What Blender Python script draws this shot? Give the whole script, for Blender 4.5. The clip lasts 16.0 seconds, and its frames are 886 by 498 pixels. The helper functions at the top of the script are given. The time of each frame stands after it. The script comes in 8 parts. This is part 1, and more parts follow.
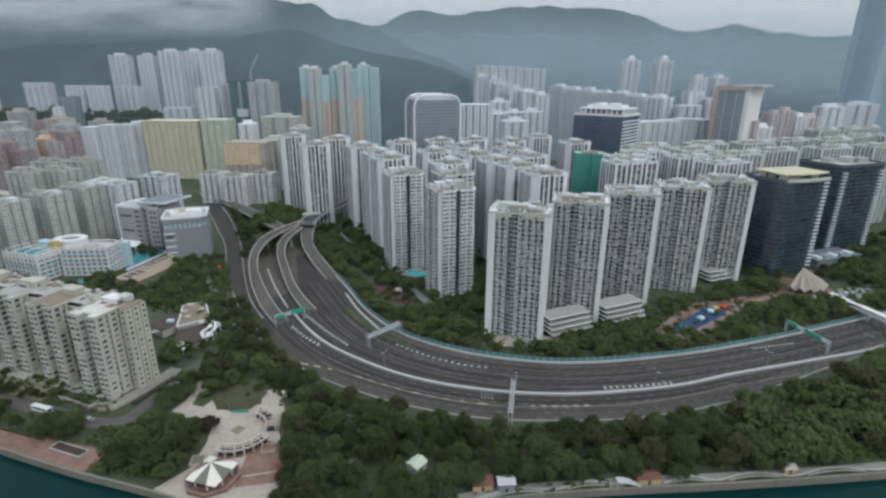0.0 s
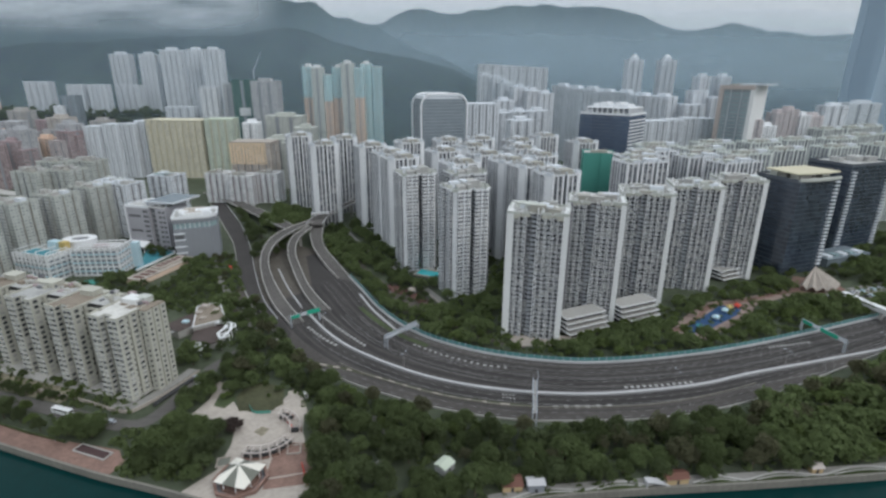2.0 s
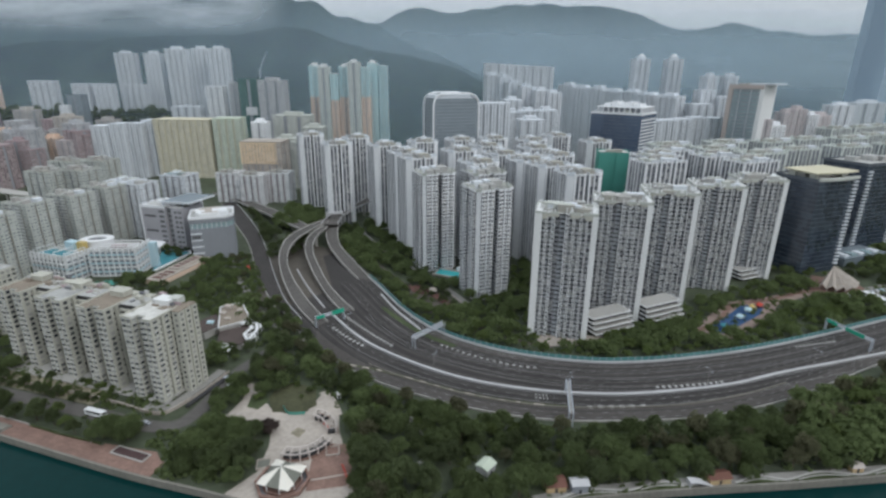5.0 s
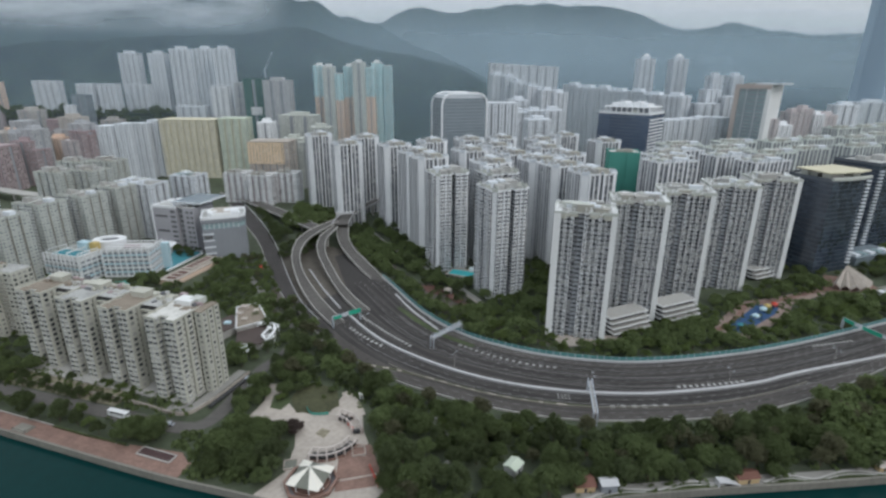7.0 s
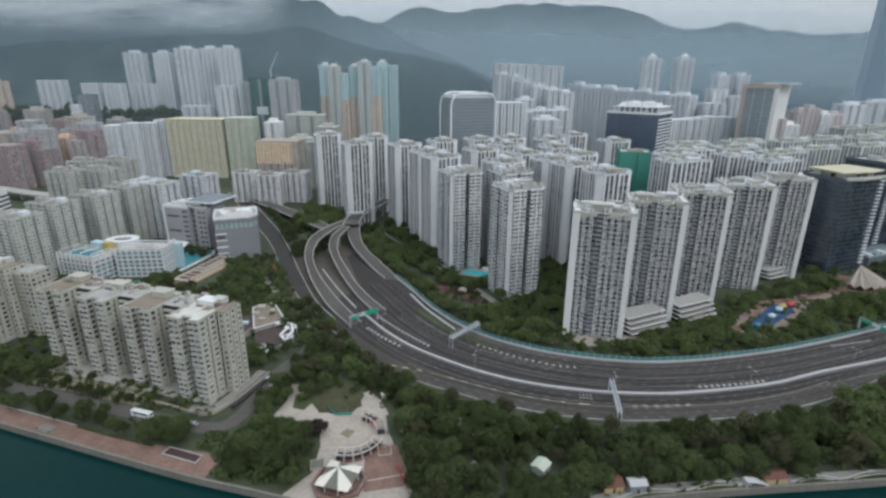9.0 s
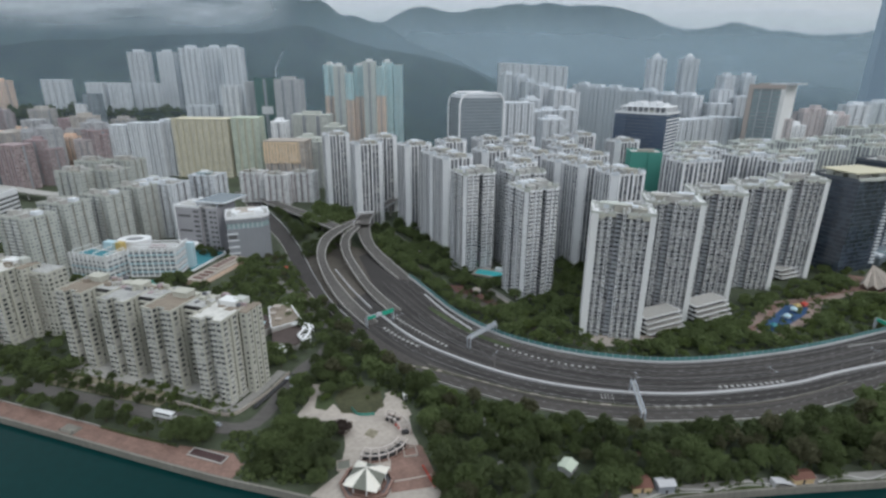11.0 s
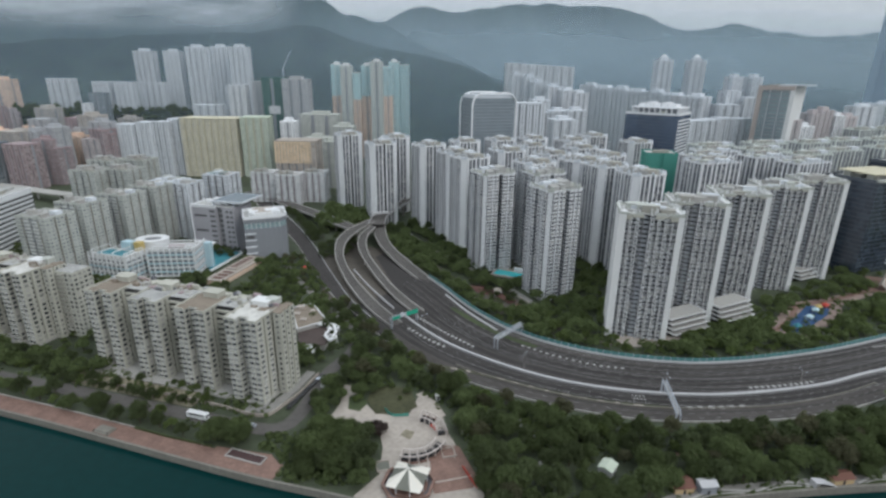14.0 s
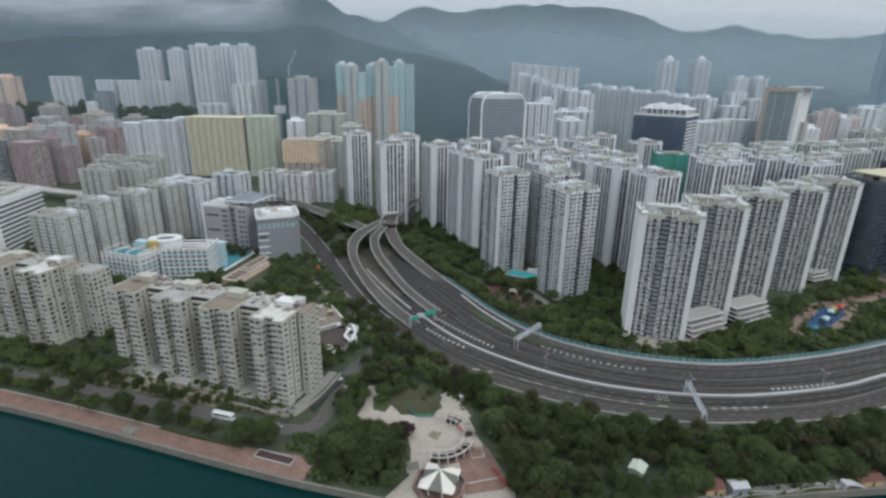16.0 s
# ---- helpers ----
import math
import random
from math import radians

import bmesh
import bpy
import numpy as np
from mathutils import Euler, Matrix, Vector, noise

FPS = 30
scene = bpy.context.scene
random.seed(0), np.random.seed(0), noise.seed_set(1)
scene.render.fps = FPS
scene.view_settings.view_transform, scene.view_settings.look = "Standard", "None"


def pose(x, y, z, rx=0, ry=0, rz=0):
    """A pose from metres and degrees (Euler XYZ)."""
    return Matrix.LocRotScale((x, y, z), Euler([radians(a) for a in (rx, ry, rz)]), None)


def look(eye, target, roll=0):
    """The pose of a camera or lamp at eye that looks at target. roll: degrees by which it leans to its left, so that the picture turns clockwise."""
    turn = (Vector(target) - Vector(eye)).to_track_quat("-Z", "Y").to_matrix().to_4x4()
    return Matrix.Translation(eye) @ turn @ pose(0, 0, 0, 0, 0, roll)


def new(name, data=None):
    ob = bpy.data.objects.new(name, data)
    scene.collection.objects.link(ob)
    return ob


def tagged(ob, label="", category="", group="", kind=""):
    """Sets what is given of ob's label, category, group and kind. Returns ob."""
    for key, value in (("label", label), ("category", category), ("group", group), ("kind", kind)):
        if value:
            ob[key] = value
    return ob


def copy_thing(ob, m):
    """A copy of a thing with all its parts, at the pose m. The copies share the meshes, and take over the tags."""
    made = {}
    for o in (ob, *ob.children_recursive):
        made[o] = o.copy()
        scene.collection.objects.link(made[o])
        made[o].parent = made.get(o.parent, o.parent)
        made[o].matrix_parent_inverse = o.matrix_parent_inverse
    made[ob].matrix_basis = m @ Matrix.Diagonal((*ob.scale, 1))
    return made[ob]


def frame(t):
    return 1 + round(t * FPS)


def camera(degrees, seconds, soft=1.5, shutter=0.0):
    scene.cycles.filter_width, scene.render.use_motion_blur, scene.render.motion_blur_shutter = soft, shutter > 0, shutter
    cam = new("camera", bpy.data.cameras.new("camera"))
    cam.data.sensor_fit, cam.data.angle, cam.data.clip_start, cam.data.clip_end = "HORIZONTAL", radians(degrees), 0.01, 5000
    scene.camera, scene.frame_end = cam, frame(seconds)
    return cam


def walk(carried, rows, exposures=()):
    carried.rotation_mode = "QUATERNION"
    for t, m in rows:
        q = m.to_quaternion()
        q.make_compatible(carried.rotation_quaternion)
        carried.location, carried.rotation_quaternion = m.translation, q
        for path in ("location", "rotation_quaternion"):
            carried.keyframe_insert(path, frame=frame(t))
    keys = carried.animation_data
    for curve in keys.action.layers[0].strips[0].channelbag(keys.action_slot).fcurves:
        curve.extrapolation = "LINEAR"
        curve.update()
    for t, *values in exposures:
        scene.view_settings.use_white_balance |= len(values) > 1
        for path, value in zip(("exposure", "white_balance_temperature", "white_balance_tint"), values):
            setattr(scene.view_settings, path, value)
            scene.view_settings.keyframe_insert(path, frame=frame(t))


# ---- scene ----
cam = camera(81.4, 16.0, soft=2.7)
METRES, EYE, TILT, LEAN, TURN = 100.0, 158.0, 0.0, 0.0, 0.0
ROWS = [
    (0.0, 0.0, 0.0, 0.0, 0.11, -18.41, -0.34),
    (0.5, -0.0327, 0.0021, 0.0007, -0.05, -18.44, -0.37),
    (1.0, -0.0667, 0.0044, 0.0016, -0.16, -18.48, -0.39),
    (1.5, -0.0974, 0.0081, 0.0029, -0.21, -18.52, -0.36),
    (2.0, -0.1302, 0.009, 0.0034, -0.29, -18.54, -0.35),
    (2.5, -0.1614, 0.0111, 0.0037, -0.37, -18.57, -0.37),
    (3.0, -0.1929, 0.0131, 0.0045, -0.43, -18.59, -0.36),
    (3.5, -0.2243, 0.0147, 0.0049, -0.5, -18.61, -0.37),
    (4.0, -0.2546, 0.016, 0.0052, -0.54, -18.62, -0.38),
    (6.5, -0.4083, 0.0206, 0.0047, -0.76, -18.63, -0.37),
    (7.0, -0.4372, 0.0214, 0.0046, -0.78, -18.64, -0.36),
    (7.5, -0.4666, 0.0223, 0.0047, -0.78, -18.65, -0.36),
    (8.0, -0.4955, 0.023, 0.005, -0.8, -18.66, -0.36),
    (8.5, -0.525, 0.0235, 0.0055, -0.82, -18.67, -0.36),
    (9.0, -0.5541, 0.0247, 0.0055, -0.84, -18.68, -0.37),
    (11.5, -0.703, 0.03, 0.0067, -1.03, -18.71, -0.46),
    (12.0, -0.7316, 0.0309, 0.0068, -1.07, -18.7, -0.47),
    (12.5, -0.7628, 0.0321, 0.0062, -1.13, -18.68, -0.49),
    (13.0, -0.7914, 0.0328, 0.0061, -1.17, -18.68, -0.53),
    (13.5, -0.8219, 0.0343, 0.0058, -1.21, -18.68, -0.58),
    (14.0, -0.8567, 0.0361, 0.006, -1.25, -18.7, -0.64),
    (14.5, -0.8868, 0.0377, 0.0056, -1.32, -18.7, -0.69),
    (15.0, -0.9232, 0.0395, 0.0056, -1.38, -18.7, -0.77),
    (15.5, -0.9578, 0.0415, 0.0058, -1.42, -18.71, -0.85),
    (16.0, -0.9987, 0.0426, 0.0069, -1.49, -18.7, -0.92),
]
walk(cam, [(t, pose(0, 0, EYE, TILT, LEAN, TURN) @ pose(METRES * x, METRES * y, METRES * z, 90 + pitch, roll, yaw)) for t, x, y, z, yaw, pitch, roll in ROWS])

# ---- world and sun: an overcast spring morning ----
world = bpy.data.worlds.new("overcast_sky")
scene.world = world
world.use_nodes = True
wn, wl = world.node_tree.nodes, world.node_tree.links
wn.clear()
w_out = wn.new("ShaderNodeOutputWorld")
w_bg = wn.new("ShaderNodeBackground")
w_sky = wn.new("ShaderNodeTexSky")
w_sky.sky_type, w_sky.sun_disc = "NISHITA", False
w_sky.sun_elevation, w_sky.sun_rotation = radians(48), radians(125)
w_dim = wn.new("ShaderNodeMix")
w_dim.data_type, w_dim.blend_type = "RGBA", "MULTIPLY"
w_dim.inputs["Factor"].default_value = 1.0
w_dim.inputs["B"].default_value = (0.10, 0.10, 0.10, 1)
w_cloud = wn.new("ShaderNodeMix")
w_cloud.data_type = "RGBA"
w_cloud.inputs["Factor"].default_value = 0.9
w_tc = wn.new("ShaderNodeTexCoord")
w_sep = wn.new("ShaderNodeSeparateXYZ")
w_ramp = wn.new("ShaderNodeValToRGB")
w_ramp.color_ramp.elements[0].position, w_ramp.color_ramp.elements[0].color = 0.0, (0.865, 0.905, 0.95, 1)
w_ramp.color_ramp.elements[1].position, w_ramp.color_ramp.elements[1].color = 1.0, (1.36, 1.49, 1.60, 1)
wl.new(w_tc.outputs["Generated"], w_sep.inputs[0])
wl.new(w_sep.outputs["Z"], w_ramp.inputs[0])
wl.new(w_sky.outputs[0], w_dim.inputs["A"])
wl.new(w_dim.outputs["Result"], w_cloud.inputs["A"])
wl.new(w_ramp.outputs[0], w_cloud.inputs["B"])
wl.new(w_cloud.outputs["Result"], w_bg.inputs["Color"])
wl.new(w_bg.outputs[0], w_out.inputs[0])
w_bg.inputs["Strength"].default_value = 0.78

sun_lamp = bpy.data.lights.new("sun", "SUN")
sun_lamp.energy, sun_lamp.angle, sun_lamp.color = 0.75, radians(22), (1.0, 0.985, 0.955)
sun = new("sun", sun_lamp)
sun.matrix_world = look((400, -250, 500), (0, 100, 0))
scene.view_settings.exposure = 0.0


# ---- materials ----
def material(name, colour, rough=0.8, metal=0.0, spec=0.3, var=0.12, grain=1.2, patch=0.06, streak=0.0, rand=0.06, bump=0.15):
    """Principled surface with fine grain, broad patches, rain streaks and a small change from object to object."""
    m = bpy.data.materials.new(name)
    m.use_nodes = True
    n, l = m.node_tree.nodes, m.node_tree.links
    p = n["Principled BSDF"]
    p.inputs["Roughness"].default_value, p.inputs["Metallic"].default_value = rough, metal
    p.inputs["Specular IOR Level"].default_value = spec
    tc = n.new("ShaderNodeTexCoord")
    a, b = n.new("ShaderNodeTexNoise"), n.new("ShaderNodeTexNoise")
    a.inputs["Scale"].default_value, a.inputs["Detail"].default_value = grain, 4
    b.inputs["Scale"].default_value, b.inputs["Detail"].default_value = patch, 3
    l.new(tc.outputs["Object"], a.inputs["Vector"])
    l.new(tc.outputs["Object"], b.inputs["Vector"])
    add = n.new("ShaderNodeMath")
    add.operation = "ADD"
    l.new(a.outputs["Fac"], add.inputs[0])
    l.new(b.outputs["Fac"], add.inputs[1])
    last = add
    if streak:
        mp = n.new("ShaderNodeMapping")
        mp.inputs["Scale"].default_value = (0.9, 0.9, 0.03)
        s = n.new("ShaderNodeTexNoise")
        s.inputs["Scale"].default_value = 1.0
        l.new(tc.outputs["Object"], mp.inputs[0])
        l.new(mp.outputs[0], s.inputs["Vector"])
        k = n.new("ShaderNodeMath")
        k.operation = "MULTIPLY_ADD"
        k.inputs[1].default_value = streak
        l.new(s.outputs["Fac"], k.inputs[0])
        l.new(add.outputs[0], k.inputs[2])
        last = k
    oi = n.new("ShaderNodeObjectInfo")
    r = n.new("ShaderNodeMath")
    r.operation = "MULTIPLY_ADD"
    r.inputs[1].default_value = rand / max(var, 0.01)
    l.new(oi.outputs["Random"], r.inputs[0])
    l.new(last.outputs[0], r.inputs[2])
    mr = n.new("ShaderNodeMapRange")
    top = 2.0 + streak + rand / max(var, 0.01)
    mr.inputs["From Min"].default_value, mr.inputs["From Max"].default_value = top * 0.28, top * 0.72
    mr.inputs["To Min"].default_value, mr.inputs["To Max"].default_value = 1 - var, 1 + var
    l.new(r.outputs[0], mr.inputs["Value"])
    mix = n.new("ShaderNodeMix")
    mix.data_type, mix.blend_type = "RGBA", "MULTIPLY"
    mix.inputs["Factor"].default_value = 1.0
    mix.inputs["A"].default_value = (*colour, 1)
    l.new(mr.outputs[0], mix.inputs["B"])
    l.new(mix.outputs["Result"], p.inputs["Base Color"])
    if bump:
        bp = n.new("ShaderNodeBump")
        bp.inputs["Strength"].default_value, bp.inputs["Distance"].default_value = bump, 0.05
        l.new(a.outputs["Fac"], bp.inputs["Height"])
        l.new(bp.outputs[0], p.inputs["Normal"])
    return m


WHITE = material("white_painted_render", (0.785, 0.80, 0.82), var=0.14, streak=0.8, rand=0.08)
FIN = material("clean_white_render", (0.74, 0.75, 0.75), var=0.07, streak=0.6, rand=0.03)
# on far towers this paleness also holds their haze as wall colour
PALE = material("pale_grey_tile", (0.66, 0.695, 0.735), var=0.12, streak=0.8, rand=0.10)
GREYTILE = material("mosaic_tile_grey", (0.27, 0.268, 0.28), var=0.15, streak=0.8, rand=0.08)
CREAM = material("cream_render", (0.485, 0.480, 0.422), var=0.2, streak=1.0, rand=0.05)
CREAM_PALE = material("pale_cream_render", (0.50, 0.52, 0.485), var=0.14, streak=1.0, rand=0.10)
RETURN = material("grey_return_shade", (0.36, 0.38, 0.41), var=0.14, streak=0.8, rand=0.1)
FAR_SLOT = material("grey_slot_shade", (0.30, 0.32, 0.345), var=0.15, streak=0.6, rand=0.15)
MIDGREY = material("grey_render", (0.47, 0.47, 0.485), var=0.14, streak=0.8, rand=0.05)
CREAM_DARK = material("darker_cream_render", (0.38, 0.37, 0.33), var=0.16, streak=1.0, rand=0.05)
YELLOW = material("yellow_render", (0.67, 0.63, 0.49), var=0.1, streak=0.6)
PEACH = material("peach_render", (0.76, 0.58, 0.47), var=0.1, streak=0.6)
ORANGE = material("orange_render", (0.70, 0.54, 0.37), var=0.1, streak=0.6)
PINK = material("pink_render", (0.56, 0.515, 0.52), var=0.12, streak=0.6, rand=0.1)
AQUA = material("aqua_render", (0.50, 0.72, 0.76), var=0.1, streak=0.6)
LIME = material("pale_green_render", (0.54, 0.60, 0.50), var=0.1, streak=0.6)
BRICKRED = material("dull_red_render", (0.27, 0.17, 0.165), var=0.12, streak=0.5)
TAN = material("tan_stone", (0.45, 0.40, 0.375), var=0.1, streak=0.4)
CONC = material("weathered_concrete", (0.40, 0.39, 0.37), var=0.18, streak=0.5, grain=0.8, rand=0.05)
ROOF = material("stained_roof_screed", (0.41, 0.41, 0.40), var=0.4, grain=0.5, patch=0.12, rand=0.12)
ROOFTILE = material("brown_roof_screed", (0.25, 0.21, 0.17), var=0.25, grain=0.5, patch=0.12)
GLASS = material("dark_window_glass", (0.055, 0.06, 0.07), rough=0.25, spec=0.5, var=0.4, grain=0.5, patch=0.35, rand=0.05, bump=0)
BAY = material("blue_grey_shade", (0.225, 0.242, 0.275), var=0.15, streak=0.6, rand=0.12)
GLASS_PALE = material("grey_window_glass", (0.17, 0.19, 0.21), rough=0.3, spec=0.5, var=0.25, grain=0.5, patch=0.3, rand=0.05, bump=0)
CURTAIN = material("dark_blue_curtain_wall", (0.085, 0.105, 0.138), rough=0.18, spec=0.6, var=0.25, grain=0.3, patch=0.05, bump=0)
CURTAIN_BLUE = material("blue_curtain_wall", (0.30, 0.37, 0.45), rough=0.2, spec=0.5, var=0.12, grain=0.2, patch=0.03, bump=0)
CURTAIN_GREY = material("grey_curtain_wall", (0.20, 0.24, 0.27), rough=0.25, spec=0.5, var=0.15, grain=0.3, patch=0.05, bump=0)
NAVY = material("navy_curtain_wall", (0.085, 0.12, 0.18), rough=0.2, spec=0.6, var=0.25, grain=0.3, patch=0.05, bump=0)
CURTAIN_SKY = material("pale_sky_curtain_wall", (0.32, 0.42, 0.52), rough=0.3, spec=0.4, var=0.08, grain=0.1, patch=0.01, bump=0)
DARKROOF = material("dark_brown_roof", (0.085, 0.065, 0.06), var=0.25, grain=0.5, patch=0.15)
LAVENDER = material("mauve_grey_tile", (0.36, 0.355, 0.38), var=0.14, streak=0.7, rand=0.05)
CURTAIN_TEAL = material("teal_curtain_wall", (0.30, 0.40, 0.42), rough=0.25, spec=0.5, var=0.2, grain=0.3, patch=0.1, bump=0)
OLD_PINK = material("stained_pink_render", (0.50, 0.445, 0.45), var=0.16, streak=0.9, rand=0.12)
OLD_GREY = material("stained_grey_render", (0.44, 0.45, 0.47), var=0.16, streak=0.9, rand=0.12)
OLD_RED = material("stained_red_render", (0.37, 0.295, 0.305), var=0.16, streak=0.9, rand=0.1)
OLD_CREAM = material("stained_buff_render", (0.46, 0.43, 0.40), var=0.16, streak=0.9, rand=0.1)
FRONTGREY = material("grey_brown_tile", (0.29, 0.285, 0.30), var=0.15, streak=0.8, rand=0.08)
MAROON = material("maroon_soil", (0.075, 0.045, 0.045), var=0.2, grain=0.8)
SLOT = material("dark_slot_shade", (0.155, 0.16, 0.175), var=0.15, streak=0.6, rand=0.1)
NET_DARK = material("dark_green_netting", (0.06, 0.135, 0.12), var=0.15, streak=0.6, bump=0.3)
SHEET_GREEN = material("green_scaffold_netting", (0.08, 0.30, 0.25), var=0.15, streak=0.6, bump=0.3)
ASPHALT = material("asphalt", (0.050, 0.046, 0.045), rough=0.85, var=0.25, grain=0.4, patch=0.05, rand=0.0)
ASPHALT_OLD = material("worn_asphalt", (0.118, 0.110, 0.104), rough=0.88, var=0.25, grain=0.4, patch=0.04, rand=0.0)
GRIME = material("worn_lane_asphalt", (0.080, 0.073, 0.070), rough=0.88, var=0.35, grain=0.4, patch=0.06, rand=0.0)
ASPHALT_BROWN = material("brown_worn_asphalt", (0.078, 0.071, 0.067), rough=0.88, var=0.3, grain=0.4, patch=0.05, rand=0.0)
OCHRE = material("ochre_render", (0.48, 0.36, 0.21), var=0.12, streak=0.5)
TYRE_MARK = material("dark_tyre_tracks", (0.030, 0.028, 0.028), rough=0.8, var=0.3, grain=0.3, patch=0.05, rand=0.0)
PAINT = material("road_paint", (0.42, 0.42, 0.41), var=0.2, grain=2.0, rand=0.0)
PAINT_WORN = material("worn_road_paint", (0.26, 0.26, 0.26), var=0.35, grain=0.5, rand=0.0)
SEAWALL = material("mossy_sea_wall", (0.21, 0.20, 0.175), var=0.3, streak=0.8, grain=0.6, rand=0.0)
BARRIER = material("pale_concrete_barrier", (0.47, 0.47, 0.48), var=0.15, grain=0.5)
STEEL = material("galvanised_steel", (0.52, 0.56, 0.62), rough=0.5, metal=0.3, var=0.1)
SIGN_GREEN = material("green_sign_sheet", (0.03, 0.36, 0.24), rough=0.5, var=0.08)
NOISE_TEAL = material("teal_noise_screen", (0.10, 0.24, 0.24), rough=0.4, var=0.15)
LEAF = material("broad_leaves", (0.142, 0.182, 0.082), rough=0.85, spec=0.1, var=0.36, grain=0.5, patch=0.12, rand=0.35, bump=0)
LEAF_DARK = material("dark_leaves", (0.126, 0.158, 0.078), rough=0.85, spec=0.1, var=0.36, grain=0.5, patch=0.12, rand=0.3, bump=0)
LEAF_BRIGHT = material("young_leaves", (0.175, 0.228, 0.088), rough=0.85, spec=0.1, var=0.45, grain=0.5, patch=0.12, rand=0.3, bump=0)
LEAF_OLIVE = material("olive_leaves", (0.140, 0.142, 0.086), rough=0.85, spec=0.1, var=0.36, grain=0.5, patch=0.12, rand=0.3, bump=0)
LEAF_DRY = material("dry_leaves", (0.105, 0.082, 0.075), rough=0.85, spec=0.1, var=0.4, grain=0.5, patch=0.12, rand=0.2, bump=0)
BARK = material("bark", (0.12, 0.095, 0.07), var=0.3, grain=3.0)
GRASS = material("lawn_and_scrub", (0.060, 0.080, 0.036), var=0.45, grain=0.35, patch=0.03, rand=0.0, bump=0.4)
GROUND = material("city_ground", (0.066, 0.080, 0.050), var=0.45, grain=0.2, patch=0.02, rand=0.0, bump=0.3)
PAVE = material("pale_paving", (0.41, 0.365, 0.325), var=0.25, grain=0.5, patch=0.08, rand=0.0)
PAVE_GREY = material("grey_paving", (0.27, 0.26, 0.245), var=0.2, grain=0.4, patch=0.06, rand=0.0)
PAVE_RED = material("red_brick_paving", (0.235, 0.148, 0.122), var=0.4, grain=0.7, patch=0.14, rand=0.08)
VERGE = material("mossy_verge", (0.080, 0.084, 0.052), var=0.4, grain=0.5, patch=0.1, rand=0.0)
TERRACE = material("dull_red_brick", (0.20, 0.125, 0.105), var=0.3, grain=0.9)
BED_RED = material("dark_red_soil", (0.13, 0.068, 0.058), var=0.35, grain=0.6)
LAWN_WORN = material("worn_olive_lawn", (0.066, 0.068, 0.036), var=0.5, grain=0.5, patch=0.12, rand=0.0, bump=0.4)
PINK_PAVE = material("pinkish_paving", (0.27, 0.205, 0.18), var=0.3, grain=0.5, patch=0.1, rand=0.0)
SANDY = material("sandy_earth", (0.25, 0.225, 0.165), var=0.5, grain=0.6, patch=0.12, rand=0.0)
ROSE_WHITE = material("rose_white_paint", (0.56, 0.505, 0.475), var=0.15, streak=0.4, rand=0.05)
ROOF_WHITE = material("white_roof_coating", (0.60, 0.59, 0.56), var=0.3, grain=0.5, patch=0.15, rand=0.0)
EARTH = material("brown_earth", (0.10, 0.088, 0.075), var=0.3, grain=0.4, patch=0.1, rand=0.0)
POOL = material("pool_water", (0.07, 0.55, 0.58), rough=0.1, var=0.1, grain=0.5)
COURT = material("teal_court", (0.06, 0.25, 0.30), rough=0.6, var=0.15, grain=0.3)
BLUE = material("blue_play_surface", (0.03, 0.075, 0.17), rough=0.6, var=0.2, grain=0.5)
REDPAINT = material("red_paint", (0.55, 0.07, 0.05), rough=0.5, var=0.1)
YELPAINT = material("yellow_paint", (0.55, 0.42, 0.16), rough=0.5, var=0.1)
BLUEPAINT = material("pale_blue_paint", (0.50, 0.67, 0.74), rough=0.6, var=0.1, streak=0.4)
WHITEPAINT = material("white_paint", (0.74, 0.75, 0.76), rough=0.6, var=0.06, rand=0.03)
FABRIC = material("white_canopy_fabric", (0.78, 0.75, 0.68), rough=0.8, var=0.08)
FABRIC_GREY = material("grey_canopy_fabric", (0.17, 0.175, 0.15), rough=0.8, var=0.1)
RUBBER = material("tyre_rubber", (0.03, 0.03, 0.03), rough=0.9, var=0.1)
DARK = material("dark_void", (0.045, 0.045, 0.048), rough=0.9, var=0.2)



def scatter_light(mat, amount):
    """Thin leaves let some light through."""
    n, l = mat.node_tree.nodes, mat.node_tree.links
    p = n["Principled BSDF"]
    tr, mx = n.new("ShaderNodeBsdfTranslucent"), n.new("ShaderNodeMixShader")
    l.new(p.inputs["Base Color"].links[0].from_socket, tr.inputs["Color"])
    mx.inputs[0].default_value = amount
    l.new(p.outputs[0], mx.inputs[1])
    l.new(tr.outputs[0], mx.inputs[2])
    l.new(mx.outputs[0], n["Material Output"].inputs["Surface"])


def pane_glass(name, dark, light, share):
    """Window glass that is dark, or pale where curtains are drawn, window by window."""
    m = material(name, dark, rough=0.25, spec=0.5, var=0.3, grain=0.5, patch=0.35, rand=0.0, bump=0)
    n, l = m.node_tree.nodes, m.node_tree.links
    p = n["Principled BSDF"]
    oi, mr, mx = n.new("ShaderNodeObjectInfo"), n.new("ShaderNodeMapRange"), n.new("ShaderNodeMix")
    mr.inputs["From Min"].default_value = 1 - share
    mx.data_type = "RGBA"
    mx.inputs["B"].default_value = (*light, 1)
    l.new(oi.outputs["Random"], mr.inputs["Value"])
    l.new(mr.outputs[0], mx.inputs["Factor"])
    l.new(p.inputs["Base Color"].links[0].from_socket, mx.inputs["A"])
    l.new(mx.outputs["Result"], p.inputs["Base Color"])
    return m


WINDOW = pane_glass("single_window_glass", (0.050, 0.053, 0.06), (0.42, 0.42, 0.40), 0.36)


